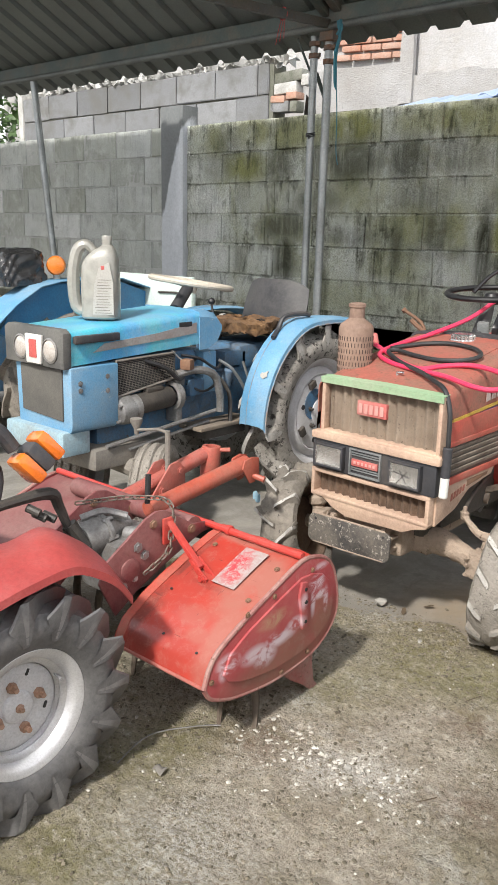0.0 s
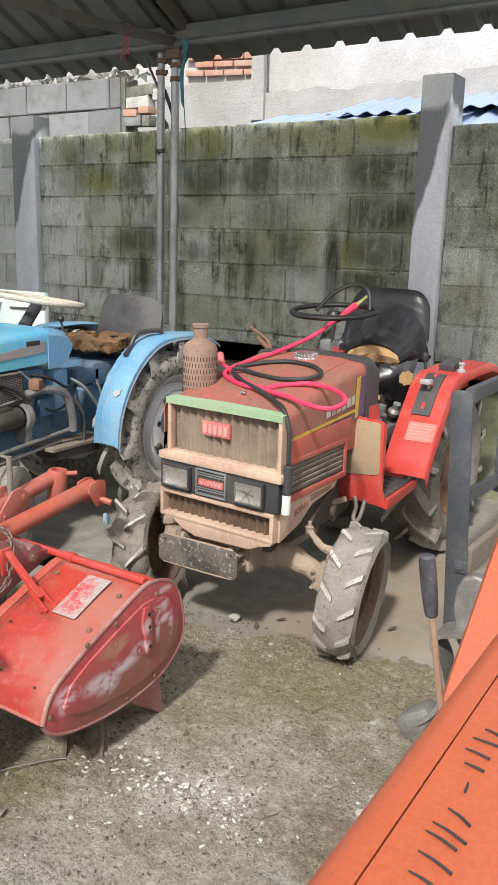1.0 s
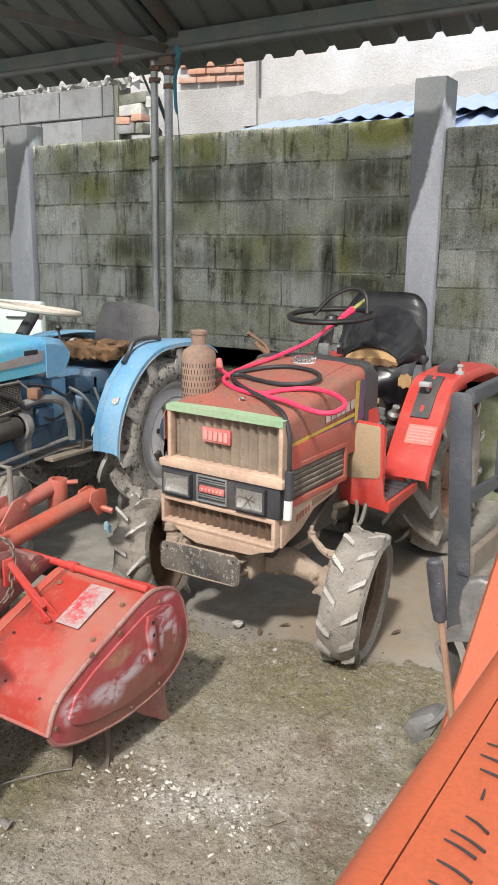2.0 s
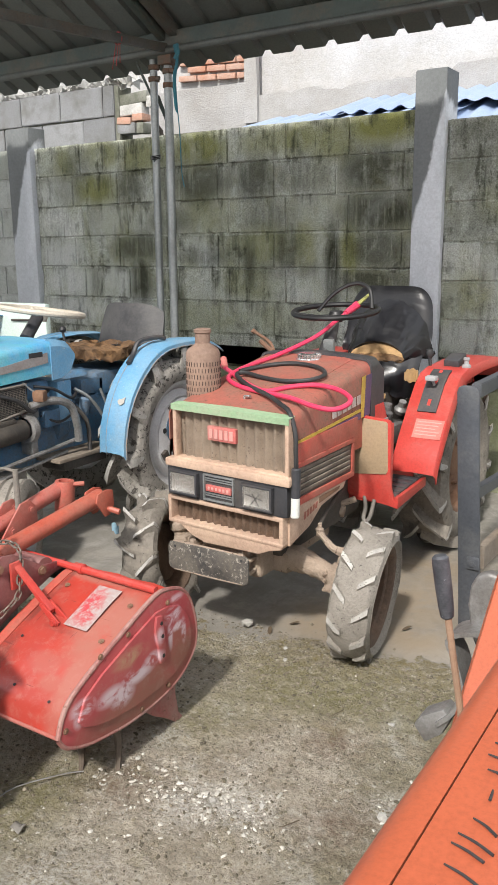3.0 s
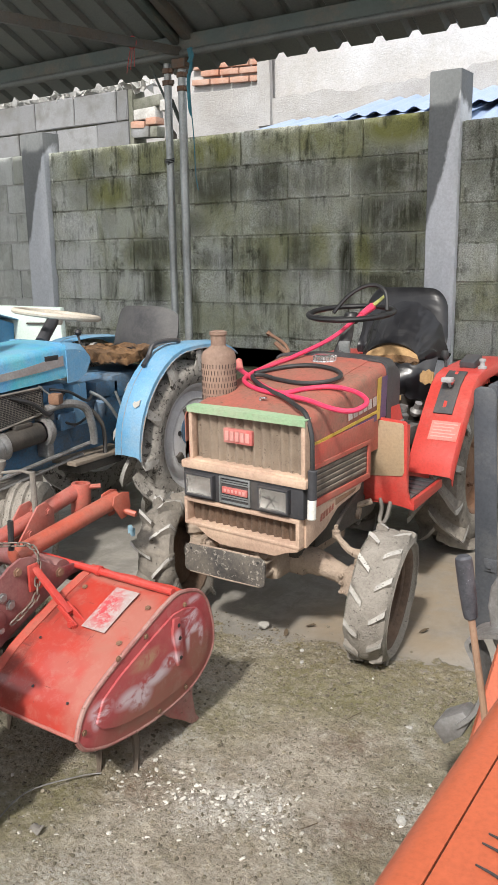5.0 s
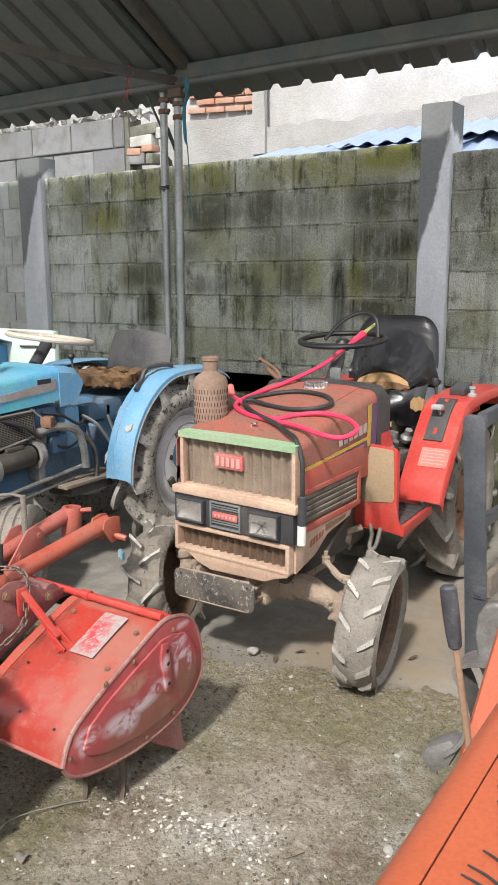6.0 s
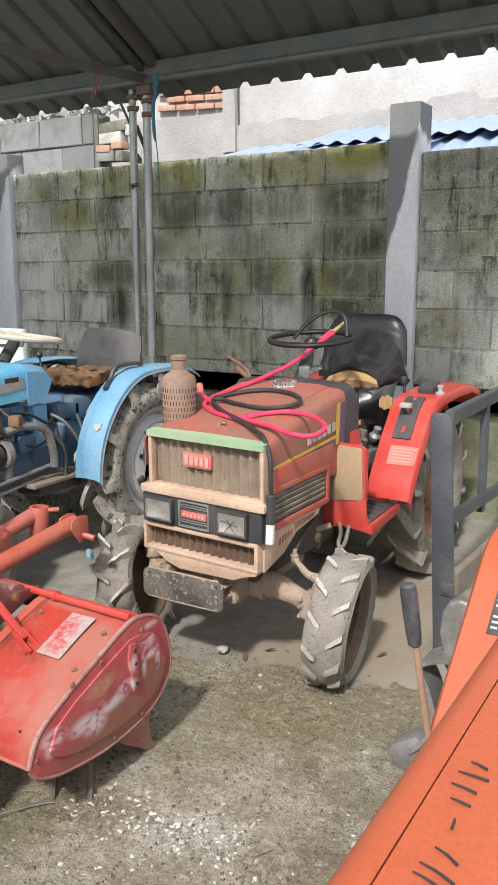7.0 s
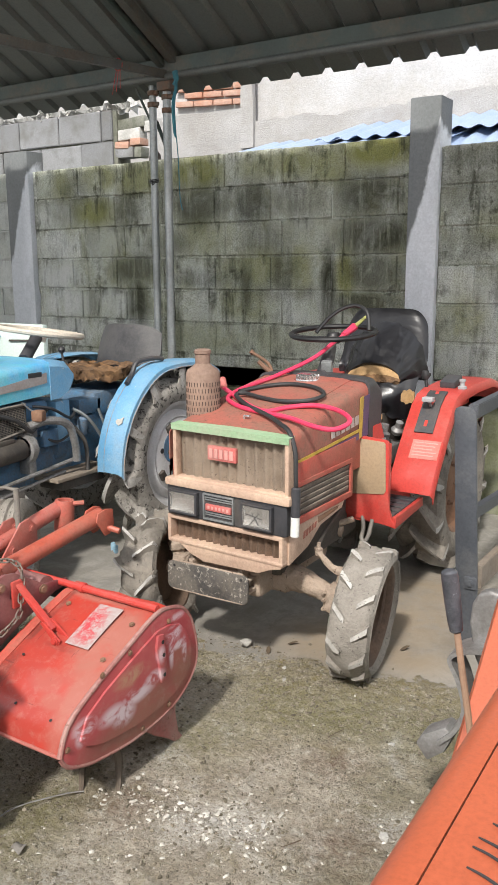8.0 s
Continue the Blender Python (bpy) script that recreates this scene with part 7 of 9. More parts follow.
for k in range(4):                            # dark clamps between disc and rim, and holes
    a = radians(28 + 90 * k)
    c, s = math.cos(a), math.sin(a)
    bm = B()
    q = B()
    box(q, (-0.008, -0.018, -0.024), (0.014, 0.018, 0.024), 0.004)
    bmesh.ops.transform(q, matrix=Matrix.Translation((0.345 + 0.077, 3.93 + 0.172 * c, 0.452 + 0.172 * s)) @ Matrix.Rotation(a, 4, "X"), verts=q.verts)
    part("rim_clamp", join(bm, q), M_iron, bw)
    a += radians(45)
    bm = B()
    lathe(bm, [(0, 0), (0.014, 0), (0.014, 0.0015), (0, 0.0015)], (0.345 + 0.0735, 3.93 + 0.150 * math.cos(a), 0.452 + 0.150 * math.sin(a)), (1, 0, 0), 14)
    part("disc_hole", bm, M_black, bw)
bm = B()
for k in range(3):
    box(bm, (0.12 + k * 0.058, 3.18, 0.445), (0.175 + k * 0.058, 3.56, 0.462), 0.003)
part("footboard", bm, M_oldwood, blue, "weathered wooden footboard")
bm = B()
box(bm, (0.13, 3.22, 0.40), (0.28, 3.50, 0.444), 0.006)
tube(bm, [(0.27, 3.40, 0.45), (0.24, 3.42, 0.60), (0.20, 3.35, 0.70)], 0.010, 8, 4)
part("step_bracket", bm, M_iron, blue)
# pieces on and behind the blue tractor
bm = B()
hx, hy = 0.045, 2.83
def jug():
    b = B()
    rows_ = []
    for z, w_, d_, ox in ((0, .058, .040, 0), (0.006, .063, .045, 0), (0.10, .064, .046, 0), (0.165, .060, .045, 0.001), (0.185, .052, .042, 0.007), (0.205, .036, .033, 0.017), (0.217, .021, .021, 0.024), (0.222, .016, .016, 0.024), (0.235, .016, .016, .024)):
        rows_.append([(hx + ox + w_ * (abs(math.cos(a)) ** 0.6) * (1 if math.cos(a) > 0 else -1), hy + d_ * (abs(math.sin(a)) ** 0.6) * (1 if math.sin(a) > 0 else -1), 0.978 + z * 1.12) for a in [2 * math.pi * i / 24 for i in range(24)]])
    loft(b, rows_, 0, True)
    tube(b, [(hx - 0.052, hy, 1.0), (hx - 0.085, hy, 1.02), (hx - 0.092, hy, 1.12), (hx - 0.075, hy, 1.205), (hx - 0.045, hy, 1.225), (hx - 0.02, hy, 1.20)], [0.018, 0.02, 0.021, 0.021, 0.018, 0.014], 10, 4)
    return b


def grown(b):
    """The jug's pieces at full size, about its base."""
    c = V((hx, hy, 0.972))
    bmesh.ops.transform(b, matrix=Matrix.Translation(c + V((0.01, -0.03, 0))) @ Matrix.Rotation(radians(38), 4, "Z") @ Matrix.Diagonal((1.28, 1.28, 1.25, 1)) @ Matrix.Translation(-c), verts=b.verts)
    return b


oil_jug = tagged(part("oil_jug", grown(jug()), M_jug), "pearl-grey plastic oil jug with a printed label on the blue hood", "jug")
bm = B()
lathe(bm, [(0, 0), (0.017, 0), (0.018, 0.014), (0.016, 0.018), (0, 0.018)], (hx + 0.024, hy, 1.238), seg=20)
part("cap", grown(bm), M_jug, oil_jug)
bm = B()
prism(bm, [(hx - 0.018, 0.995), (hx + 0.052, 0.995), (hx + 0.052, 1.10), (hx + 0.040, 1.17), (hx + 0.005, 1.15), (hx - 0.012, 1.09)], "y", hy - 0.0468, hy - 0.0455, 0)
part("label", grown(bm), M_label, oil_jug, "pale printed label")
for r in range(13):
    bm = B()
    box(bm, (hx - 0.010 + 0.003 * (r % 2) + 0.0008 * r, hy - 0.0476, 1.0 + r * 0.0092), (hx + 0.046 - 0.006 * (r % 3), hy - 0.0467, 1.0016 + r * 0.0092), 0)
    part("label_line", grown(bm), M_greyiron, oil_jug)
bm = B()
box(bm, (hx + 0.012, hy - 0.048, 1.145), (hx + 0.024, hy - 0.045, 1.158), 0.001)
part("label_mark", grown(bm), M_plate, oil_jug)
bm = B()
box(bm, (-1.30, 4.02, 0.62), (-0.62, 4.06, 1.085), 0.012)
box(bm, (-1.30, 4.02, 0.0), (-1.24, 4.06, 0.63), 0.006)
box(bm, (-0.68, 4.02, 0.0), (-0.62, 4.06, 0.63), 0.006)
cab = tagged(part("pale_panel", bm, M_mint), "pale mint-green metal panel standing behind the blue tractor", "panel")
bm = B()
tube(bm, [(-0.90, 4.012, 0.985), (-0.74, 4.012, 0.99), (-0.72, 4.012, 0.985), (-0.72, 4.012, 0.945)], 0.006, 8)
part("panel_slot", bm, M_iron, cab)

M_bag = surf("black_plastic_film", (0.02, 0.02, 0.022), (0.03, 0.03, 0.03), (0.10, 0.10, 0.10), 0.2, 0.22, fine=24, bumpy=0.6, dist=0.01, coat=0.4)
M_bluedark2 = surf("deep_blue_paint", (0.03, 0.17, 0.36), (0.04, 0.20, 0.40), (0.12, 0.16, 0.2), 0.3, 0.4)
# ---- second blue tractor, of which only a fender shows ----
b2 = thing("blue_tractor", (-1.25, 3.5, 0), "second blue tractor whose fender carries a black bag and amber lamp", "tractor")
bm = B()
loft(bm, [[(x, y, z) for y, z in ((2.85, 0.72), (2.95, 0.86), (3.06, 0.95), (3.22, 1.04), (3.36, 1.066), (3.80, 1.07), (4.05, 1.0))] for x in (-1.20, -1.17, -1.0, -0.98)], 0.005)
prism(bm, [(2.95, 0.84), (3.06, 0.93), (3.22, 1.03), (3.36, 1.06), (3.80, 1.064), (4.05, 0.99), (4.0, 0.75), (3.2, 0.70)], "x", -1.203, -1.199, 0)
part("fender", bm, M_blue, b2, "bright blue sheet fender")
bm = B()
prism(bm, [(2.97, 0.80), (3.06, 0.925), (3.22, 1.02), (3.36, 1.048), (3.80, 1.052), (4.02, 0.98), (4.0, 0.72), (3.2, 0.66)], "x", -1.030, -1.026, 0)
part("fender_side", bm, M_bluedark2, b2, "deeper blue fender side")
wheel(b2, "rear_wheel", (-1.10, 3.50, 0.46), 0.465, 0.22, 0.24, 1, 12, 0.04, 0, 0, M_mudtyre, M_steel, 0.8, 0.1, 5)
bm = B()
box(bm, (-1.75, 2.6, 0.4), (-1.35, 3.9, 0.85), 0.04)
lathe(bm, [(0, -0.25), (0.08, -0.25), (0.08, 0.25), (0, 0.25)], (-1.35, 3.5, 0.46), (1, 0, 0), 16)
part("body", bm, M_bluedark, b2)
wheel(b2, "rear_wheel", (-2.0, 3.50, 0.46), 0.465, 0.22, 0.24, -1, 12, 0.04, 0, 0, M_mudtyre, M_steel, 0.8, 0.1, 5)
bm = B()
box(bm, (-1.80, 2.2, 0.55), (-1.40, 3.0, 0.95), 0.04)
part("hood", bm, M_blue, b2)
bm = B()
lathe(bm, [(0, 0), (0.018, 0), (0.018, 0.03), (0, 0.03)], (-1.13, 3.43, 1.068), seg=12)
part("lamp_foot", bm, M_white, b2)
bm = B()
lathe(bm, [(0, -0.065), (0.035, -0.065), (0.040, -0.055), (0.053, -0.05), (0.055, 0.045), (0.046, 0.062), (0.03, 0.068), (0, 0.07)], (-1.13, 3.43, 1.145), (0.8, -0.6, 0), 24)
part("lamp_lens", bm, M_amber, b2, "amber round lamp")
bm = B()
rows = []
for i in range(19):
    v = i / 18
    row = []
    for k in range(56):
        a = 2 * math.pi * k / 56
        c, s = math.cos(a), math.sin(a)
        e = 0.45
        f1 = 1 + 0.05 * math.sin(a * 7 + v * 9) + 0.035 * math.sin(a * 13 - v * 15) + 0.06 * noise.noise(V((c * 2, s * 2, v * 4)))
        sh_ = (1 - 0.12 * v) * (1 - 0.9 * max(0.0, v - 0.9) * 4)
        row.append((-1.22 + 0.125 * f1 * sh_ * abs(c) ** e * (1 if c > 0 else -1), 3.22 + 0.14 * f1 * sh_ * abs(s) ** e * (1 if s > 0 else -1), 1.035 + 0.20 * v + 0.008 * math.sin(a * 3) * v))
    rows.append(row)
loft(bm, rows, 0, True)
bm.faces.new([v for v in bm.verts][-56:])
tagged(part("plastic_bag", bm, M_bag, sharp=60), "crumpled shiny black plastic bag on the blue fender", "bag")

# ---- red tractor that carries the rotary tiller ----
rt = thing("red_tractor", (1.0, 1.2, 0), "old red compact tractor with black lugged tyres and rusty wheel nuts", "tractor")
WX, WY, WR = 1.358, 1.457, 0.288
for x, sd in ((WX, 1), (WX - 0.80, -1)):
    wl = wheel(rt, "rear_wheel", (x, WY, WR - 0.004), WR, 0.19, 0.146, sd, 15, 0.036, 0, 0, M_tyre, M_palesteel, 0.95, 0.35, 4, M_nut, 14, "grey steel wheel disc with rusty nuts",
               0.010, 0.025, (-0.05, 1.0), 0.068, M_rim, M_wornrubber, 0.40, 2.0)
    bm = B()
    lathe(bm, [(0, 0), (0.011, 0), (0.011, 0.008), (0.006, 0.010), (0.006, 0.018), (0, 0.018)], (x + sd * 0.036, WY, WR - 0.004), (sd, 0, 0), 6)
    part("centre_nut", bm, M_nut, wl)
    for a in (68, -22):
        bm = B()
        c, s = 0.080 * math.cos(radians(a)), 0.080 * math.sin(radians(a))
        box(bm, (x + sd * 0.0245, WY + c - 0.004, WR + s - 0.009), (x + sd * 0.0335, WY + c + 0.004, WR + s + 0.009), 0.003, (-25, 0, 0))
        part("slot", bm, M_black, wl)
    bm = B()
    rod(bm, (x + sd * 0.034, WY + 0.104, WR + 0.040), (x + sd * 0.064, WY + 0.100, WR + 0.037), 0.0045, 8)
    part("valve", bm, M_steel, wl)
outer = [(1.12, 0.46), (1.18, 0.525), (1.26, 0.568), (1.386, 0.598), (1.47, 0.612), (1.575, 0.618), (1.655, 0.580), (1.705, 0.54), (1.745, 0.488)]
inner = [(1.12, 0.55), (1.20, 0.60), (1.32, 0.618), (1.47, 0.628), (1.55, 0.622), (1.64, 0.636), (1.71, 0.60), (1.77, 0.545), (1.82, 0.46)]
for dx in (0.0, -0.80):
    bm = B()
    rows = []
    for (_, yo, zo), (_, yi, zi) in zip(smooth_path([(0, *p) for p in outer], 4), smooth_path([(0, *p) for p in inner], 4)):
        xo, xi = 1.465 + dx, 1.235 + dx
        if dx:
            xo, xi = 1.245 + dx, 1.475 + dx
        row = []
        for k in range(7):
            u = k / 6
            row.append((xi + (xo - xi) * u, yi + (yo - yi) * u, zi + (zo - zi) * u + 0.022 * math.sin(math.pi * u)))
        row.append((xo + (0.004 if not dx else -0.004), yo - 0.004, zo - 0.018))
        rows.append(row)
    loft(bm, rows, 0.004)
    part("fender", bm, M_fadedred, rt, "dull red dented fender")
bm = B()
box(bm, (WX - 0.56, 0.2, 0.30), (WX - 0.24, 1.62, 0.50), 0.05)
lathe(bm, [(0, -0.34), (0.07, -0.34), (0.09, 0), (0.07, 0.34), (0, 0.34)], (WX - 0.40, WY, WR), (1, 0, 0), 16)
part("transmission", bm, M_iron, rt)
bm = B()
box(bm, (WX - 0.60, -0.9, 0.45), (WX - 0.20, 0.3, 0.85), 0.05)
part("hood", bm, M_red2, rt)
for s in (-1, 1):
    wheel(rt, "front_wheel", (WX - 0.40 + s * 0.36, -0.25, 0.24), 0.245, 0.13, 0.14, s, 11, 0.022, 0, 0, M_tyre, M_steel, 0.6, 0.2, 4)
bm = B()
box(bm, (WX - 0.60, 0.65, 0.55), (WX - 0.24, 1.0, 0.63), 0.03)
box(bm, (WX - 0.58, 0.98, 0.60), (WX - 0.26, 1.04, 0.9), 0.03)
part("seat", bm, M_vinyl, rt)
# amber flasher with grey and black bands
fl = Matrix.Translation((1.10, 1.733, 0.772)) @ Euler((radians(40), radians(-12), radians(-8))).to_matrix().to_4x4()
for nm, y0, y1, mt, g in (("flasher_lens", -0.058, -0.020, M_amber, 0.0), ("flasher_body", -0.020, 0.022, M_greyblack, -0.003), ("flasher_lens", 0.022, 0.058, M_amber, 0.0)):
    q = box(B(), (-0.040 - g, y0, -0.044 - g), (0.040 + g, y1, 0.044 + g), 0.012)
    bmesh.ops.transform(q, matrix=fl, verts=q.verts)
    part(nm, join(B(), q), mt, rt, "amber lens" if "lens" in nm else "black flasher body")
bm = B()
tube(bm, [(1.02, 1.42, 0.60), (1.04, 1.55, 0.80), (1.06, 1.63, 0.86), (1.08, 1.68, 0.80)], 0.020, 10, 6)
part("flasher_stalk", bm, M_greyblack, rt, "ribbed black flexible stalk")
bm = B()
tube(bm, [(0.98, 1.50, 0.90), (1.02, 1.58, 0.84), (1.03, 1.66, 0.74), (1.04, 1.64, 0.64), (1.06, 1.58, 0.54)], 0.011, 10, 6)
part("hose", bm, M_greyblack, rt)
bm = B()
tube(bm, [(1.05, 1.50, 0.63), (1.05, 1.67, 0.645), (1.055, 1.80, 0.645), (1.055, 1.83, 0.60), (1.06, 1.86, 0.52)], [0.012, 0.014, 0.018, 0.015, 0.012], 10, 5)
for y, z in ((1.73, 0.62), (1.75, 0.60), (1.78, 0.59)):
    rod(bm, (1.05, y, z), (1.08, y + 0.02, z - 0.015), 0.012, 10)
tube(bm, [(1.06, 1.86, 0.54), (1.085, 1.90, 0.47)], [0.022, 0.014], 8)
tube(bm, [(1.05, 1.85, 0.53), (1.06, 1.865, 0.46)], 0.008, 8)
part("lift_link", bm, M_iron, rt, "greasy rusty lift link")

# ---- rotary tiller ----
til = thing("rotary_tiller", (1.0, 2.1, 0), "scratched red rotary tiller resting on its tines", "tiller")
TXL, TXR = 0.40, 1.588
sec = [(1.868, 0.232), (1.878, 0.262), (1.905, 0.300), (1.978, 0.346), (2.05, 0.378), (2.113, 0.404), (2.18, 0.432), (2.247, 0.455), (2.31, 0.466)]


def till_hood(x0, x1):
    b = B()
    loft(b, [[(x0 + (x1 - x0) * i / 8, y, z + 0.003 * math.sin(i * 2.1 + y * 19)) for y, z in sec] for i in range(9)], 0.004)
    return b


part("tiller_hood", till_hood(1.232, TXR), M_tillhood, til, "glossy scratched red curved hood sheet")
# left half takes the darkened red in place of shade
part("tiller_hood", till_hood(TXL + 0.012, 0.93), M_tillshade, til, "red curved hood sheet, darkened as if in shade")
# seam strip and lip
bm = B()
loft(bm, [[(x, y, z + 0.004) for y, z in sec] for x in (1.238, 1.268)], 0.004)
part("seam_strip", bm, M_red, til)
bm = B()
tube(bm, [(TXL + 0.01, 1.866, 0.230), (TXR, 1.866, 0.230)], 0.005, 8)
part("front_lip", bm, M_tiller, til)
leaf = [(1.862, 0.232), (1.885, 0.198), (1.94, 0.172), (2.0, 0.157), (2.124, 0.141), (2.25, 0.146), (2.333, 0.164), (2.395, 0.20), (2.430, 0.245), (2.434, 0.30), (2.424, 0.35), (2.405, 0.40), (2.37, 0.438), (2.313, 0.460), (2.247, 0.462), (2.113, 0.411), (1.978, 0.353), (1.895, 0.303)]
cy, cz = 2.16, 0.295
for x, sx in ((TXR, 1), (TXL, -1)):
    bm = B()
    prism(bm, leaf, "x", x, x + 0.010, 0.002)
    pl = part("end_plate", bm, M_endplate, til, "dull crimson end plate with pale scratches")
    xf = x + 0.010 if sx > 0 else x
    bm = B()
    tube(bm, [(x + 0.005, y, z) for y, z in leaf + leaf[:1]], 0.007, 8, 3, cap=False)
    part("rolled_rim", bm, M_tillworn, pl)
    bm = B()
    inn = [(cy + (y - cy) * 0.83 + 0.012, cz + (z - cz) * 0.74) for y, z in leaf]
    prism(bm, inn, "x", xf - 0.001, xf + sx * 0.007, 0.005, 3)
    part("pressed_field", bm, M_endplate, pl)
    if sx > 0:
        bm = B()
        prism(bm, [(2.235, 0.41), (2.262, 0.405), (2.270, 0.30), (2.262, 0.262), (2.244, 0.262), (2.236, 0.32), (2.226, 0.37)], "x", xf + 0.006, xf + 0.016, 0.004)
        part("plate_bracket", bm, M_endplate, pl)
        for y, z in ((2.252, 0.385), (2.255, 0.345), (2.256, 0.285)):
            bm = B()
            lathe(bm, [(0, 0), (0.006, 0), (0.006, 0.0015), (0, 0.0015)], (xf + 0.0155, y, z), (1, 0, 0), 10)
            part("plate_hole", bm, M_black, pl)
        for y, z in ((1.885, 0.245), (2.30, 0.425), (2.02, 0.385), (2.13, 0.40), (2.17, 0.156), (2.29, 0.172)):
            bm = B()
            bolt(bm, (xf, y, z), (1, 0, 0), 0.006, 0.005)
            part("plate_bolt", bm, M_rust, pl)
# tine colour kept dark to stand in for the shadow under the tiller
M_shadetine = surf("shaded_tine", (0.07, 0.055, 0.042), (0.10, 0.075, 0.055), (0.16, 0.13, 0.10), 0.4, 0.8, bumpy=0.5)
# stand blades and tines
bm = B()
prism(bm, [(2.21, 0.165), (2.37, 0.178), (2.362, 0.10), (2.375, 0.03), (2.402, -0.005), (2.365, -0.003), (2.32, 0.035), (2.26, 0.075), (2.22, 0.11)], "x", 1.555, 1.566, 0.003)
part("stand_blade", bm, M_tillworn, til, "rusty brown stand blade")
rng = random.Random(3)
for k, x in enumerate((0.5, 0.62, 0.75, 0.88, 1.05, 1.20, 1.33, 1.44, 1.53)):
    bm = B()
    a = rng.uniform(-25, 25)
    c, s = math.cos(radians(a)), math.sin(radians(a))
    pts = [V((x, 2.12, 0.24)), V((x, 2.12 - 0.06 * s - 0.02, 0.15)), V((x + 0.01, 2.11 - 0.10 * s, 0.07)), V((x + 0.05, 2.06 - 0.10 * s, -0.005))]
    tube(bm, pts, [0.014, 0.013, 0.012, 0.006], 6, 4)
    part("tine", bm, M_shadetine, til)
bm = B()
rod(bm, (TXL + 0.02, 2.12, 0.25), (TXR - 0.01, 2.12, 0.25), 0.035, 16)
part("rotor_shaft", bm, M_iron, til)
# side plates of the gear frame
for x in (1.198, 0.925):
    bm = B()
    prism(bm, [(1.90, 0.29), (1.845, 0.40), (1.865, 0.455), (2.02, 0.552), (2.06, 0.565), (2.10, 0.558), (2.21, 0.488), (2.30, 0.478), (2.31, 0.455), (2.247, 0.45), (2.113, 0.40), (1.978, 0.34)], "x", x, x + 0.010, 0.003)
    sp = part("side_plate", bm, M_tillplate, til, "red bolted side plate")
    for y, z, r in ((1.985, 0.475, 0.011), (2.01, 0.445, 0.011), (2.045, 0.53, 0.010), (2.20, 0.475, 0.011), (1.93, 0.37, 0.009), (1.97, 0.385, 0.008)):
        bm = B()
        bolt(bm, (x + 0.010, y, z), (1, 0, 0), r, 0.009)
        part("bolt", bm, M_alu if y < 2.03 else M_rust, sp)
    bm = B()
    lathe(bm, [(0.035, 0), (0.034, 0.006), (0.028, 0.009), (0, 0.010)], (x + 0.009, 1.955, 0.415), (1, 0, 0), 20)
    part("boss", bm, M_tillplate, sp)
# grey gear housing
bm = B()
lathe(bm, [(0, -0.085), (0.040, -0.085), (0.044, -0.072), (0.050, -0.070), (0.054, -0.05), (0.058, -0.015), (0.058, -0.005), (0.064, -0.003), (0.064, 0.010), (0.056, 0.014), (0.050, 0.035), (0.038, 0.050), (0.034, 0.10), (0, 0.10)], (1.045, 1.98, 0.475), (0, 1, 0.1), 24)
for k in range(6):
    a = k * math.pi / 3
    rod(bm, (1.045 + 0.058 * math.cos(a), 1.965, 0.474 + 0.058 * math.sin(a)), (1.045 + 0.058 * math.cos(a), 2.0, 0.477 + 0.058 * math.sin(a)), 0.008, 6)
tube(bm, [(1.02, 1.93, 0.53), (1.05, 1.99, 0.545), (1.10, 2.04, 0.53)], 0.012, 8, 4)
box(bm, (0.97, 1.95, 0.30), (1.15, 2.16, 0.47), 0.03)
lathe(bm, [(0, -0.03), (0.022, -0.03), (0.028, 0.0), (0.028, 0.05), (0.018, 0.052), (0.018, 0.03), (0, 0.03)], (1.125, 2.045, 0.475), (0.9, 0.35, 0), 14)
part("gear_housing", bm, M_alu, til, "dirty aluminium gear housing")
# frame tubes behind
bm = B()
tube(bm, [(0.62, 2.22, 0.475), (1.20, 2.22, 0.475)], 0.032, 14)
part("cross_tube", bm, M_tillshade, til)
bm = B()
tube(bm, [(0.42, 2.285, 0.477), (TXR, 2.265, 0.473)], 0.011, 10)
lathe(bm, [(0.0115, -0.01), (0.016, -0.008), (0.016, 0.008), (0.0115, 0.01)], (1.30, 2.272, 0.474), (1, 0, 0), 12)
part("rear_bar", bm, M_red2, til, "thin bright red rear bar")
bm = B()
loft(bm, [[(x, 2.30 + 0.02 * k, 0.462 - 0.03 * k + 0.004 * math.sin(x * 31 + k)) for x in [0.42 + 0.0775 * i for i in range(16)]] for k in range(4)], 0.006)
part("rear_flap", bm, M_black, til, "black rubber rear flap")
bm = B()
tube(bm, [(1.06, 2.16, 0.508), (1.06, 2.62, 0.567)], 0.029, 18)
armr = part("tail_arm", bm, M_orangearm, til, "orange-red tube arm")
bm = B()
for x in (1.031, 1.087):
    prism(bm, [(2.565, 0.560), (2.575, 0.590), (2.615, 0.598), (2.648, 0.590), (2.652, 0.535), (2.630, 0.505), (2.605, 0.503), (2.590, 0.525)], "x", x, x + 0.007, 0.002)
rod(bm, (1.02, 2.622, 0.528), (1.11, 2.622, 0.528), 0.008, 10)
rod(bm, (1.10, 2.622, 0.528), (1.135, 2.632, 0.520), 0.011, 8)
part("arm_fork", bm, M_orangearm, armr)
bm = B()
tube(bm, [(0.85, 2.20, 0.472), (0.85, 2.635, 0.560)], 0.028, 18)
arml = part("tail_arm", bm, M_tiller, til, "red tube arm with a socket")
bm = B()
lathe(bm, [(0.022, -0.058), (0.034, -0.058), (0.036, -0.052), (0.036, 0.052), (0.034, 0.058), (0.022, 0.058), (0.022, -0.058)], (0.862, 2.645, 0.530), (0.03, 0.06, 1), 18)
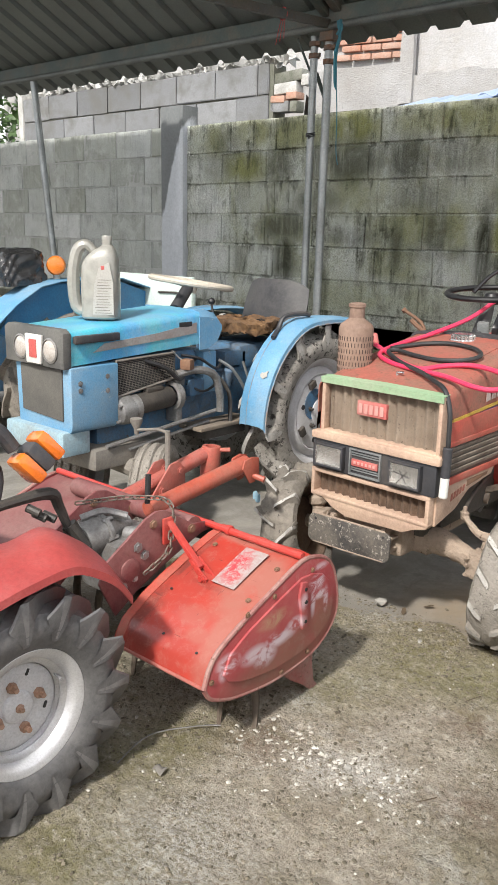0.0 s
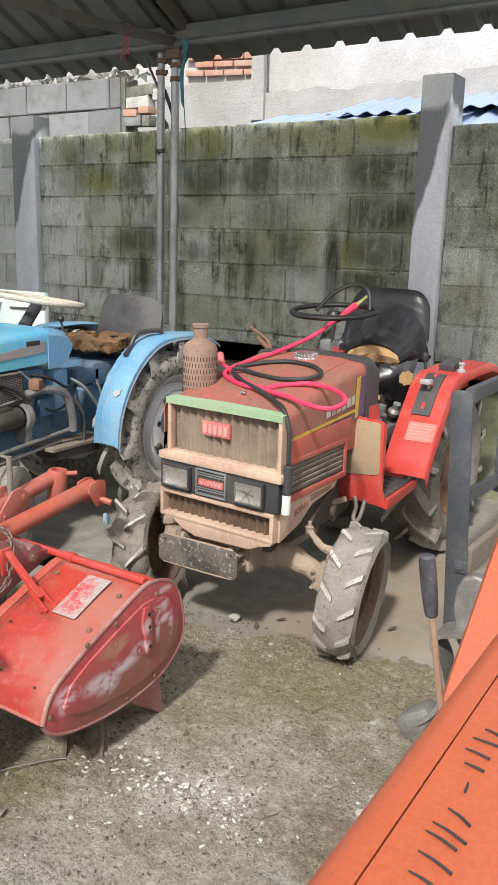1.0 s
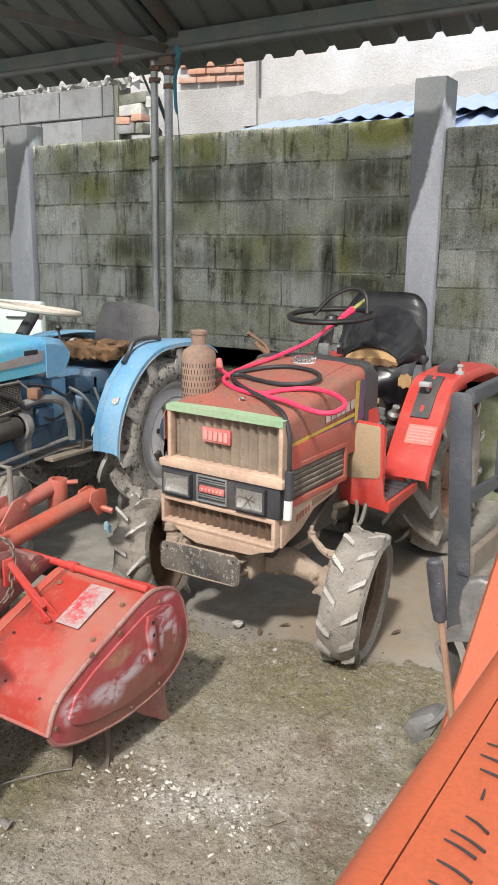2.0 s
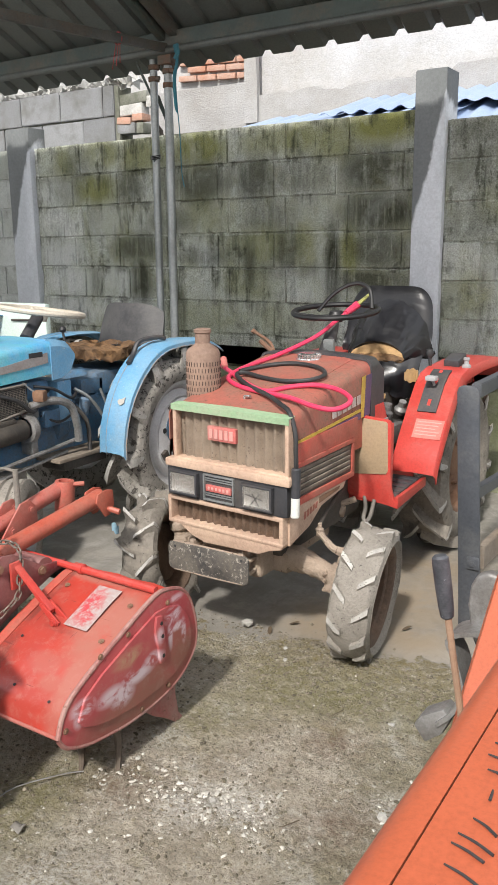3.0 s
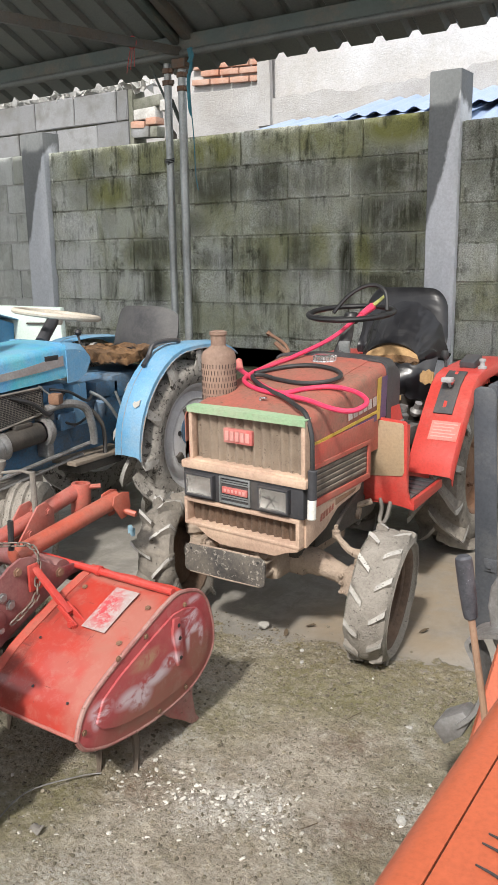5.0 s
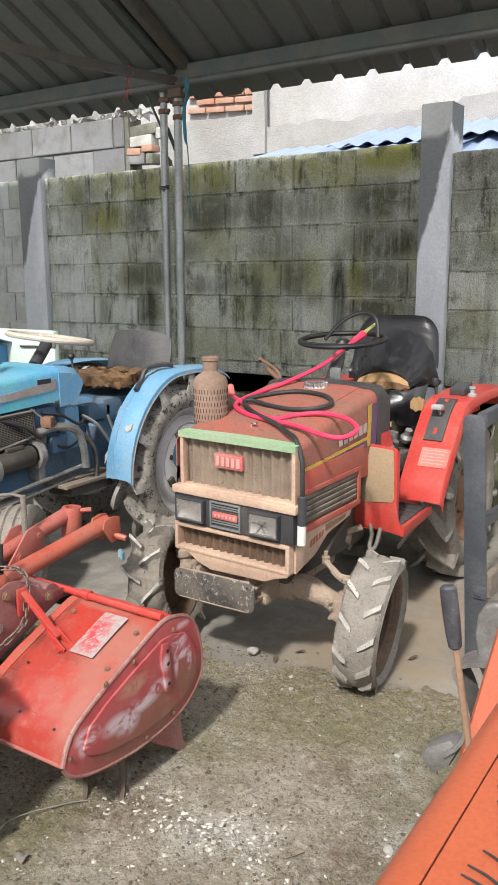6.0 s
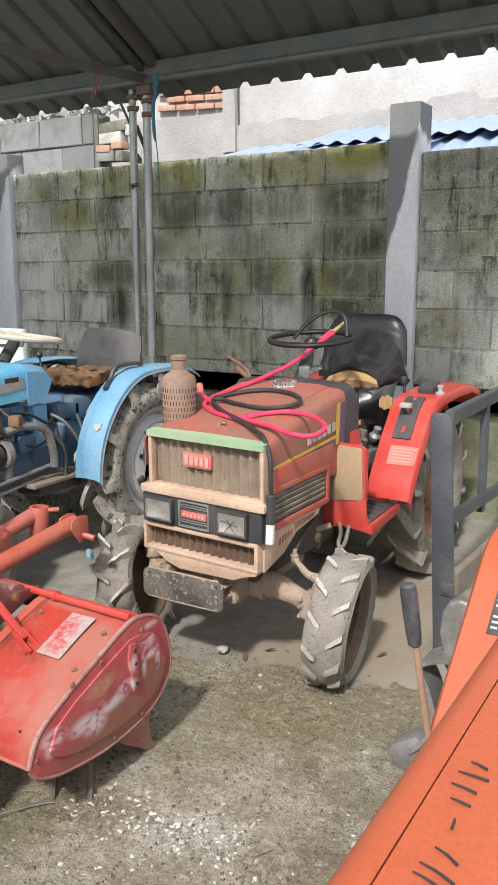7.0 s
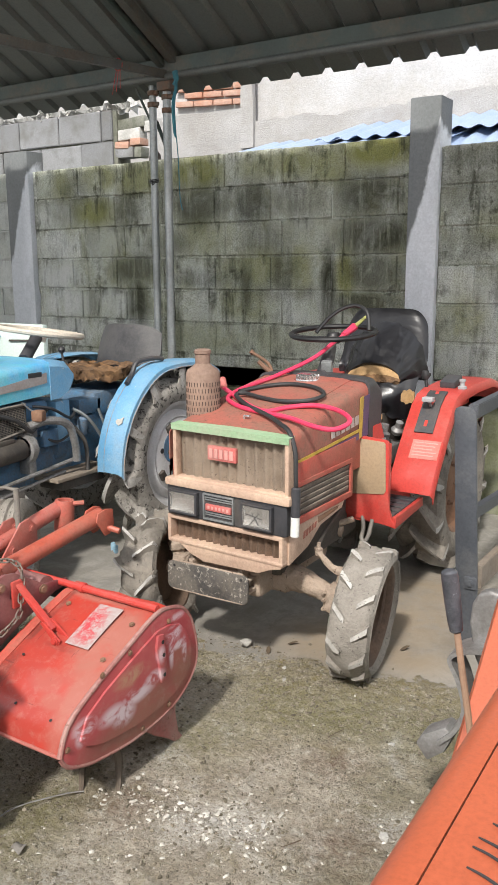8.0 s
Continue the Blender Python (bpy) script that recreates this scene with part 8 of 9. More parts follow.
rod(bm, (0.885, 2.655, 0.575), (0.925, 2.685, 0.578), 0.009, 8)
part("socket", bm, M_red, arml)
for x, o in ((0.84, 0.02), (0.90, 0.04)):
    bm = B()
    prism(bm, [(2.22 + o, 0.45), (2.27 + o, 0.475), (2.36 + o, 0.575), (2.40 + o, 0.58), (2.43 + o, 0.55), (2.43 + o, 0.49), (2.36 + o, 0.455), (2.29 + o, 0.44)], "x", x, x + 0.008, 0.003)
    bolt(bm, (x + 0.008, 2.405 + o, 0.545), (1, 0, 0), 0.010, 0.008)
    bolt(bm, (x + 0.008, 2.32 + o, 0.49), (1, 0, 0), 0.012, 0.008)
    part("crank_bracket", bm, M_tiller, til)
bm = B()
tube(bm, [(0.872, 2.42, 0.44), (0.872, 2.42, 0.685)], 0.010, 10)
tube(bm, [(0.872, 2.42, 0.68), (0.82, 2.42, 0.682), (0.71, 2.42, 0.66)], 0.006, 8)
lathe(bm, [(0.008, -0.01), (0.010, 0.01), (0.022, 0.035), (0.022, 0.048), (0.016, 0.048), (0, 0.042)], (0.71, 2.42, 0.655), (0, 0, 1), 14)
part("depth_crank", bm, M_greyiron, til, "rust-pitted crank with a cup knob")
bm = B()
tube(bm, [(1.10, 2.12, 0.55), (1.10, 2.125, 0.64)], 0.009, 8)
part("top_pin", bm, M_black, til)
# strut from the plate to the hood
bm = B()
box(bm, (1.212, 2.075, 0.46), (1.222, 2.125, 0.54), 0.004)
prism(bm, [(1.210, 0.530), (1.222, 0.530), (1.352, 0.425), (1.345, 0.412), (1.335, 0.418)], "y", 2.088, 2.110, 0.003)
part("strut", bm, M_red2, til, "bright red strut")
bm = B()
for y in (2.078, 2.110):
    prism(bm, [(1.318, 0.440), (1.330, 0.445), (1.392, 0.402), (1.386, 0.388), (1.372, 0.388)], "y", y, y + 0.007, 0.002)
bolt(bm, (1.374, 2.077, 0.400), (0, -1, 0), 0.009, 0.008)
part("strut_fork", bm, M_red2, til)
# faded sticker and marks on the hood
def on_hood(y):
    for (a, za), (b_, zb) in zip(sec, sec[1:]):
        if a <= y <= b_:
            return za + (zb - za) * (y - a) / (b_ - a)
    return sec[-1][1]


def sticker_mat():
    m, nt, b = base_mat("torn_sticker", 0.5, 0, 0.4)
    n1 = noise_tex(nt, 55, 9, 0.75, coord="World", distort=0.4)
    c = mixc(nt, ramp(nt, n1, [(0.35, 0.0), (0.65, 1.0)]), (0.37, 0.33, 0.315), (0.31, 0.22, 0.21))
    worn = spots_mask(nt, 0, 1, ((1.430, 2.165, 0.032, 0.062, 1.0), (1.455, 2.135, 0.024, 0.045, 0.9)), 0.9)
    c = mixc(nt, calc(nt, "MULTIPLY", worn, ramp(nt, n1, [(0.42, 0.1), (0.54, 1.0)])), c, (0.42, 0.05, 0.06))
    nt.links.new(c, b.inputs["Base Color"])
    return m


M_tsticker = sticker_mat()
bm = B()
loft(bm, [[(x, y, on_hood(y) + 0.0075) for y in (2.085, 2.12, 2.16, 2.20, 2.235)] for x in (1.405, 1.45, 1.49)], 0.001)
part("sticker", bm, M_tsticker, til, "torn white and red sticker")
for x, y in ((1.548, 2.20), (1.552, 2.075), (1.30, 2.21)):
    bm = B()
    bolt(bm, (x, y, on_hood(y) + 0.004), (0, -0.4, 1), 0.006, 0.0035)
    part("hood_bolt", bm, M_rust, til)
for x, y in ((1.40, 1.905), (1.53, 1.90), (1.310, 2.02)):
    bm = B()
    lathe(bm, [(0, 0), (0.0042, 0), (0.0042, 0.001), (0, 0.001)], (x, y, on_hood(y) + 0.0042), (0, -0.5, 1), 10)
    part("hood_hole", bm, M_black, til)

# ---- chain over the tiller ----
chain = thing("chain", (1.1, 2.1, 0.45), "loose rusty steel link chain hanging over the tiller", "chain")
path = smooth_path([(0.98, 1.93, 0.565), (1.03, 2.0, 0.572), (1.07, 2.06, 0.576), (1.12, 2.12, 0.572), (1.17, 2.13, 0.575), (1.212, 2.12, 0.555), (1.226, 2.10, 0.50), (1.235, 2.085, 0.455), (1.235, 2.06, 0.432), (1.225, 2.02, 0.405), (1.22, 1.99, 0.392)], 12)
acc, k, last = 0.0, 0, path[0]
link_mesh = None
for p in path[1:]:
    acc += (p - last).length
    d = (p - last).normalized()
    last = p
    if acc >= 0.0205:
        acc = 0.0
        if link_mesh is None:
            bm = B()
            M_darkalu = surf("rusty_chain", (0.22, 0.20, 0.18), (0.16, 0.12, 0.09), (0.12, 0.07, 0.045), 0.4, 0.5, metal=0.4)
            ring_ = [V((0.0072 * math.cos(a), 0.008 * math.sin(a) + (0.0065 if math.sin(a) > 0 else -0.0065), 0)) for a in [2 * math.pi * i / 14 + 0.01 for i in range(15)]]
            tube(bm, ring_, 0.0027, 6, cap=False)
            link_mesh = bpy.data.meshes.new("link")
            bm.to_mesh(link_mesh)
            bm.free()
            link_mesh.materials.append(M_darkalu)
        ob = new("link", link_mesh)
        q = V((0, 1, 0)).rotation_difference(d).to_matrix().to_4x4() @ Matrix.Rotation(radians(90 * (k % 2) + 25), 4, "Y")
        ob.parent = chain
        ob.matrix_basis = Matrix.Translation(p - V(chain.location)) @ q
        k += 1

# ---- orange tractor beside the camera ----
ot = thing("orange_tractor", (3.0, 1.6, 0), "bright orange tractor with marker writing on its hood", "tractor")
OZ, OX = 0.95, 2.728
NOSE = ((0.10, -0.10), (0.16, -0.03), (0.30, 0.0), (0.7, 0.0), (1.1, 0.0), (1.5, 0.0), (1.9, 0.0), (1.955, -0.006))


def hood_strip(side):
    """Half of the hood: the rounded flank, or the flat top between the seams."""
    rows_ = []
    for y, dz in NOSE:
        z = OZ + dz
        if side == "top":
            row = [(OX + 0.0395 + 0.392 * k / 8, y, z + 0.006 * math.sin(math.pi * (k + 0.4) / 9)) for k in range(9)]
        else:
            row = [(0.000, -0.24), (-0.004, -0.16), (-0.004, -0.06)]
            row = [(OX + dx, y, z + dz_) for dx, dz_ in row]
            for k in range(7):
                a = math.pi - k * math.pi / 12
                row.append((OX + 0.028 + 0.032 * math.cos(a), y, z - 0.034 + 0.034 * math.sin(a)))
            row.append((OX + 0.0375, y, z + 0.0005))
            if side == "right":
                row = [(2 * (OX + 0.2355) - x, yy, zz) for x, yy, zz in row]
        rows_.append(row)
    b = B()
    loft(b, rows_, 0.003)
    return b


part("hood_top", hood_strip("top"), M_orange, ot, "glossy orange hood top with black marker writing")
part("hood_flank", hood_strip("left"), M_orange, ot, "rounded orange hood flank")
part("hood_flank", hood_strip("right"), M_orange, ot, "rounded orange hood flank")
bm = B()
box(bm, (OX + 0.02, 0.2, OZ - 0.06), (OX + 0.45, 1.94, OZ - 0.004), 0.0)
part("seam_filler", bm, M_black, ot)
for y, x0, x1, dy in ((1.118, 2.796, 2.822, -0.007), (1.142, 2.794, 2.824, -0.010), (1.167, 2.791, 2.819, -0.009), (1.180, 2.792, 2.823, -0.011), (1.203, 2.797, 2.819, -0.012), (1.246, 2.800, 2.802, -0.015), (1.272, 2.788, 2.807, -0.004), (1.294, 2.782, 2.806, -0.005), (1.315, 2.782, 2.811, -0.002), (1.336, 2.788, 2.805, -0.006)):
    bm = B()
    tube(bm, [(x0, y, OZ + 0.0046), (x0 * 0.5 + x1 * 0.5, y + dy * 0.35, OZ + 0.0050), (x1, y + dy, OZ + 0.0054)], [0.0008, 0.0012, 0.0014], 8, 4)
    part("marker_stroke", bm, M_ink, ot, "black hand-drawn marker stroke")
bm = B()
box(bm, (OX + 0.03, 0.15, 0.35), (OX + 0.43, 1.5, OZ - 0.07), 0.03)
part("engine", bm, M_iron, ot)
bm = B()
box(bm, (OX + 0.03, 1.955, 0.55), (OX + 0.44, 2.06, 0.93), 0.02)
part("dash", bm, M_greyblack, ot)
bm = B()
box(bm, (OX + 0.08, 1.5, 0.32), (OX + 0.39, 2.7, 0.55), 0.04)
lathe(bm, [(0, -0.32), (0.08, -0.32), (0.08, 0.32), (0, 0.32)], (OX + 0.235, 2.55, 0.45), (1, 0, 0), 14)
lathe(bm, [(0, -0.34), (0.05, -0.34), (0.05, 0.34), (0, 0.34)], (OX + 0.235, 0.55, 0.30), (1, 0, 0), 12)
part("transmission", bm, M_iron, ot)
# fender: a sloping panel that meets a level top
fs = [(1.86, 0.50), (1.90, 0.553), (1.98, 0.621), (2.10, 0.720), (2.20, 0.803), (2.25, 0.842), (2.285, 0.862), (2.33, 0.870), (2.70, 0.872), (2.95, 0.80)]
for s in (-1, 1):
    X = (lambda x: x) if s < 0 else (lambda x: 2 * (OX + 0.235) - x)
    bm = B()
    loft(bm, [[(X(2.552), y + 0.022, z - 0.045) for y, z in fs], [(X(2.548), y + 0.007, z - 0.012) for y, z in fs], [(X(2.556), y, z) for y, z in fs], [(X(2.62), y - 0.002, z + 0.002) for y, z in fs], [(X(2.70), y, z) for y, z in fs], [(X(2.712), y + 0.02, z - 0.03) for y, z in fs]], 0.004)
    fo = part("fender", bm, M_orange, ot, "glossy orange fender with a sloping front")
    if s < 0:
        m = axes((2.655, 2.157, 0.7705), (1, 0, 0), (0, 0.77, 0.638))
        q = box(B(), (-0.052, -0.062, 0.0), (0.042, 0.062, 0.002), 0.0015)
        bmesh.ops.transform(q, matrix=m, verts=q.verts)
        lab = part("oil_label", join(B(), q), M_greyblack, fo, "black oil chart label with small white print")
        for r in range(9):
            for c in range(3):
                if (r * 7 + c * 3) % 5 == 0:
                    continue
                q = box(B(), (-0.047 + c * 0.03, 0.046 - r * 0.012, 0.002), (-0.022 + c * 0.03 - 0.006 * ((r + c) % 3), 0.051 - r * 0.012, 0.0027), 0)
                bmesh.ops.transform(q, matrix=m, verts=q.verts)
                part("print_bar", join(B(), q), M_label, lab)
    wheel(ot, "rear_wheel", (X(2.69), 2.55, 0.44), 0.43, 0.21, 0.22, s, 12, 0.034, 0, 0, M_tyre, M_steel, 0.9, 0.2, 5)
    wheel(ot, "front_wheel", (X(2.70) - s * 0.03, 0.55, 0.28), 0.285, 0.14, 0.16, s, 11, 0.024, 0, 0, M_tyre, M_steel, 0.9, 0.2, 4)
bm = B()
box(bm, (OX + 0.05, 2.25, 0.6), (OX + 0.42, 2.6, 0.72), 0.03)
part("seat", bm, M_vinyl, ot)
# hand lever with a black grip
M_rustbrown = surf("worn_brown_rod", (0.27, 0.16, 0.10), (0.20, 0.12, 0.075), (0.34, 0.24, 0.17), 0.4, 0.6, fine=120)
M_grip = surf("scuffed_black_grip", (0.028, 0.030, 0.036), (0.045, 0.047, 0.055), (0.15, 0.155, 0.17), 0.35, 0.4, scale=30, chips=(0.38, 0.40, 0.44), chip_at=0.66)
bm = B()
tube(bm, [(2.637, 1.6, 0.935), (2.659, 1.6, 0.813), (2.70, 1.6, 0.60), (2.78, 1.6, 0.50)], 0.0048, 10, 3)
lev = part("hand_lever", bm, M_rustbrown, ot, "bare brown lever shaft")
bm = B()
gx = V((2.637 - 2.624, 0, 0.931 - 1.010))
p0 = V((2.6235, 1.6, 1.012))
lathe(bm, [(0, 0), (0.008, 0.0), (0.0108, 0.003), (0.0115, 0.010), (0.0112, 0.045), (0.0102, 0.070), (0.0088, 0.084), (0.007, 0.086)], p0, gx, 18)
part("grip", bm, M_grip, lev, "black rubber grip")
# foot pedals: bent flat steel
def flat(bm, pts, w, t):
    """A flat bar along points in x-z at depth y."""
    rows_ = []
    pts = smooth_path(pts, 5)
    for p in pts:
        rows_.append([(p.x, p.y - w / 2, p.z), (p.x, p.y + w / 2, p.z)])
    loft(bm, rows_, t)


bm = B()
prism(bm, [(2.50, 0.49), (2.470, 0.555), (2.457, 0.63), (2.461, 0.675), (2.474, 0.703), (2.50, 0.714), (2.56, 0.700), (2.56, 0.49)], "y", 2.285, 2.315, 0.010, 3)
part("brake_pedal", bm, M_alu, ot, "worn grey steel pedal arm")
bm = B()
flat(bm, [(2.56, 2.28, 0.60), (2.47, 2.28, 0.585), (2.425, 2.28, 0.555), (2.448, 2.28, 0.50), (2.462, 2.28, 0.44), (2.445, 2.28, 0.385), (2.41, 2.28, 0.345)], 0.080, 0.010)
prism(bm, [(2.355, 0.318), (2.372, 0.345), (2.425, 0.38), (2.445, 0.36), (2.425, 0.315), (2.385, 0.280)], "y", 2.25, 2.31, 0.008)
part("clutch_pedal", bm, M_alu, ot, "worn grey steel pedal with a thick pad")
bm = B()
rod(bm, (2.54, 2.29, 0.61), (2.85, 2.29, 0.52), 0.014, 10)
part("pedal_shaft", bm, M_iron, ot)

# ---- dark steel frame by the red tractor ----
sf = thing("steel_frame", (2.12, 3.8, 0), "dark grey angle-steel frame standing beside the red tractor", "frame")


def slab(name, a, b_, wx, wy, mat, label=""):
    """A bar from a to b_ with its width along x and y (for posts) or x and z (for rails)."""
    a, b_ = V(a), V(b_)
    q = B()
    d = b_ - a
    if abs(d.z) > abs(d.y):
        vs = [(a + V((sx * wx / 2, sy * wy / 2, 0)), b_ + V((sx * wx / 2, sy * wy / 2, 0))) for sx, sy in ((-1, -1), (1, -1), (1, 1), (-1, 1))]
    else:
        vs = [(a + V((sx * wx / 2, 0, sy * wy / 2)), b_ + V((sx * wx / 2, 0, sy * wy / 2))) for sx, sy in ((-1, -1), (1, -1), (1, 1), (-1, 1))]
    lo = [q.verts.new(p) for p, _ in vs]
    hi = [q.verts.new(p) for _, p in vs]
    q.faces.new(lo)
    q.faces.new(hi[::-1])
    for i in range(4):
        q.faces.new((lo[i], hi[i], hi[(i + 1) % 4], lo[(i + 1) % 4]))
    bmesh.ops.recalc_face_normals(q, faces=q.faces)
    bmesh.ops.bevel(q, geom=q.edges[:], offset=0.003, segments=2, affect="EDGES")
    return part(name, q, mat, sf, label)


q = B()
prism(q, [(2.088, -0.01), (2.168, -0.01), (2.119, 0.893), (2.113, 0.909), (2.098, 0.918), (2.058, 0.918), (2.044, 0.910), (2.039, 0.893)], "y", 3.413, 3.427, 0.003)
part("front_post", q, M_frame, sf, "dark grey upright with a rounded head")
slab("post_flange", (2.090, 3.455, -0.01), (2.043, 3.455, 0.905), 0.010, 0.07, M_frame)
slab("top_rail", (2.105, 3.42, 0.902), (2.105, 4.75, 0.905), 0.035, 0.05, M_frame)
slab("middle_rail", (2.11, 3.45, 0.52), (2.11, 4.75, 0.43), 0.03, 0.045, M_frame)
slab("inner_post", (2.112, 3.885, 0.44), (2.108, 3.885, 0.89), 0.03, 0.035, M_frame)
slab("rear_post", (2.12, 4.70, -0.01), (2.105, 4.70, 0.905), 0.05, 0.05, M_frame)
slab("low_board", (2.14, 3.46, 0.275), (2.16, 4.72, 0.25), 0.03, 0.09, M_oldwood, "weathered wooden board")
slab("foot_rail", (2.13, 3.43, 0.02), (2.14, 4.72, 0.02), 0.05, 0.05, M_frame)
bm = B()
box(bm, (2.108, 3.404, 0.245), (2.155, 3.414, 0.292), 0.004)
bolt(bm, (2.130, 3.404, 0.268), (0, -1, 0), 0.010, 0.008)
part("hinge_plate", bm, M_frame, sf)

# ---- stones, grit and litter on the ground ----
def pebble(bm, c, s, rng_, flat_=0.6):
    q = B()
    bmesh.ops.create_icosphere(q, subdivisions=1, radius=s)
    k = [rng_.uniform(0.7, 1.25), rng_.uniform(0.6, 1.1), flat_ * rng_.uniform(0.7, 1.1)]
    r = Matrix.Rotation(rng_.uniform(0, 6.28), 4, "Z")
    for v in q.verts:
        v.co = r @ V((v.co.x * k[0], v.co.y * k[1], v.co.z * k[2])) * rng_.uniform(0.82, 1.15) + V(c)
    return join(bm, q)


def scatter(name, count, size, where, mat, label, seed):
    rng_ = random.Random(seed)
    verts, faces = [], []
    t = B()
    bmesh.ops.create_icosphere(t, subdivisions=1, radius=1)
    base = [v.co.copy() for v in t.verts]
    idx = {v: i for i, v in enumerate(t.verts)}
    fcs = [[idx[v] for v in f_.verts] for f_ in t.faces]
    t.free()
    n_ = 0
    while n_ < count:
        x, y = where(rng_)
        s_ = size[0] + (size[1] - size[0]) * rng_.random() ** 3
        k = (rng_.uniform(0.7, 1.4), rng_.uniform(0.6, 1.1), rng_.uniform(0.35, 0.8))
        a = rng_.uniform(0, 6.28)
        o = len(verts)
        for b_ in base:
            j = rng_.uniform(0.55, 1.3)
            px, py = b_.x * k[0] * s_ * j, b_.y * k[1] * s_ * j
            verts.append((x + px * math.cos(a) - py * math.sin(a), y + px * math.sin(a) + py * math.cos(a), hump(x, y) + 0.2 * s_ + b_.z * k[2] * s_ * j))
        faces += [[o + i for i in f_] for f_ in fcs]
        n_ += 1
    me = bpy.data.meshes.new(name)
    me.from_pydata(verts, [], faces)
    me.materials.append(mat)
    return tagged(new(name, me), label, "gravel", kind="stuff")


def near(cx, cy, sx, sy):
    return lambda g: (g.gauss(cx, sx), g.gauss(cy, sy))


def yard(g):
    return g.uniform(1.0, 3.0), g.uniform(1.2, 3.05)


M_grit = surf("brown_grit", (0.185, 0.16, 0.115), (0.25, 0.218, 0.165), (0.12, 0.10, 0.07), 0.45, 0.95, coord="World", scale=30)

scatter("lime_gravel", 210, (0.0025, 0.009), near(1.82, 2.09, 0.14, 0.07), M_stone, "patch of white lime chippings on the earth", 1)
scatter("lime_gravel", 70, (0.0025, 0.009), near(1.98, 2.14, 0.07, 0.06), M_stone, "patch of white lime chippings on the earth", 2)
scatter("lime_gravel", 90, (0.002, 0.007), near(1.66, 2.02, 0.09, 0.09), M_stone, "patch of white lime chippings on the earth", 3)
scatter("lime_gravel", 50, (0.002, 0.008), near(2.24, 2.32, 0.07, 0.06), M_stone, "patch of white lime chippings on the earth", 4)
scatter("lime_gravel", 70, (0.002, 0.007), near(1.56, 1.80, 0.12, 0.10), M_stone, "patch of white lime chippings on the earth", 8)
scatter("lime_gravel", 120, (0.002, 0.006), yard, M_stone, "scattered white chippings on the earth", 5)
scatter("grit", 9000, (0.0015, 0.007), yard, M_grit, "brown earth crumbs and grit", 6)
scatter("grit", 5500, (0.0015, 0.007), yard, surf("dark_grit", (0.10, 0.085, 0.06), (0.14, 0.12, 0.09), (0.07, 0.065, 0.04), 0.4, 0.95, coord="World", scale=30), "dark earth crumbs", 16)
scatter("lime_gravel", 60, (0.002, 0.011), near(1.90, 2.11, 0.09, 0.04), M_stone, "patch of white lime chippings on the earth", 11)
scatter("grit", 500, (0.003, 0.010), near(1.75, 2.88, 0.35, 0.10), M_grit, "earth crumbs along the slab's edge", 7)
M_cementlump = surf("pale_cement_lump", (0.42, 0.41, 0.38), (0.35, 0.34, 0.31), (0.22, 0.2, 0.17), 0.3, 0.95, scale=20, bumpy=0.7)
rng = random.Random(44)
for x, y, s_ in ((1.40, 3.02, 0.030), (1.99, 2.17, 0.012), (1.62, 2.93, 0.014), (2.27, 2.29, 0.016), (1.66, 2.86, 0.012), (1.87, 2.12, 0.013), (2.13, 2.68, 0.014)):
    bm = B()
    pebble(bm, (x, y, s_ * 0.35), s_, rng)
    tagged(part("stone", bm, M_cementlump), "pale lump of broken cement on the ground", "stone", "stones")
M_dry = surf("dry_leaf", (0.10, 0.07, 0.04), (0.06, 0.045, 0.03), (0.15, 0.11, 0.07), 0.3, 0.9)
for x, y, a in ((1.55, 3.12, 0.3), (1.78, 3.27, 1.2), (1.50, 3.02, 2.0), (1.93, 3.30, 0.8), (1.60, 3.50, 2.6), (0.90, 2.75, 0.5), (0.95, 3.15, 1.4), (0.72, 2.85, 2.2)):
    bm = B()
    c, s = math.cos(a), math.sin(a)
    loft(bm, [[(x + c * u - s * v, y + s * u + c * v, 0.006 + 0.006 * math.sin(u * 90) + abs(v) * 0.25) for v in (-0.008 * w_, 0, 0.008 * w_)] for u, w_ in ((-0.02, 0.2), (-0.008, 1.1), (0.008, 0.9), (0.02, 0.15))], 0.0008)
    tagged(part("dry_leaf", bm, M_dry), "small curled dry leaf on the slab", "leaf", "dry leaves")
bm = B()
loft(bm, [[(1.505 + 0.010 * i, 1.765 + 0.009 * j, 0.010 + 0.006 * math.sin(i * 1.7 + j) + 0.004 * ((i * j) % 3)) for i in range(4)] for j in range(4)], 0.001)
tagged(part("crumpled_paper", bm, M_greyiron), "crumpled grey scrap of paper on the earth", "paper")
for pts, r in (([(2.06, 2.11, 0.006), (2.085, 2.14, 0.010), (2.10, 2.17, 0.008)], 0.0014), ([(1.95, 2.62, 0.005), (1.965, 2.65, 0.009), (1.972, 2.68, 0.006)], 0.0011)):
    bm = B()
    tube(bm, pts, r, 6, 4)
    tagged(part("twig", bm, M_dry), "thin dry twig on the earth", "twig", "twigs")
bm = B()
tube(bm, [(1.42, 1.72, 0.01), (1.40, 1.85, 0.02), (1.46, 1.98, 0.012), (1.50, 2.03, 0.008)], 0.002, 6, 5)
tagged(part("wire", bm, M_alu), "thin bent wire on the ground by the tyre", "wire")
M_tealrag = surf("blue_rag", (0.25, 0.42, 0.52), None, (0.4, 0.45, 0.45), 0.3, 0.9)
bm = B()
loft(bm, [[(0.955 + 0.012 * i, 2.785 - 0.004 * i, 0.37 + 0.012 * j + 0.006 * math.sin(i * 2 + j * 1.5)) for i in range(5)] for j in range(4)], 0.002)
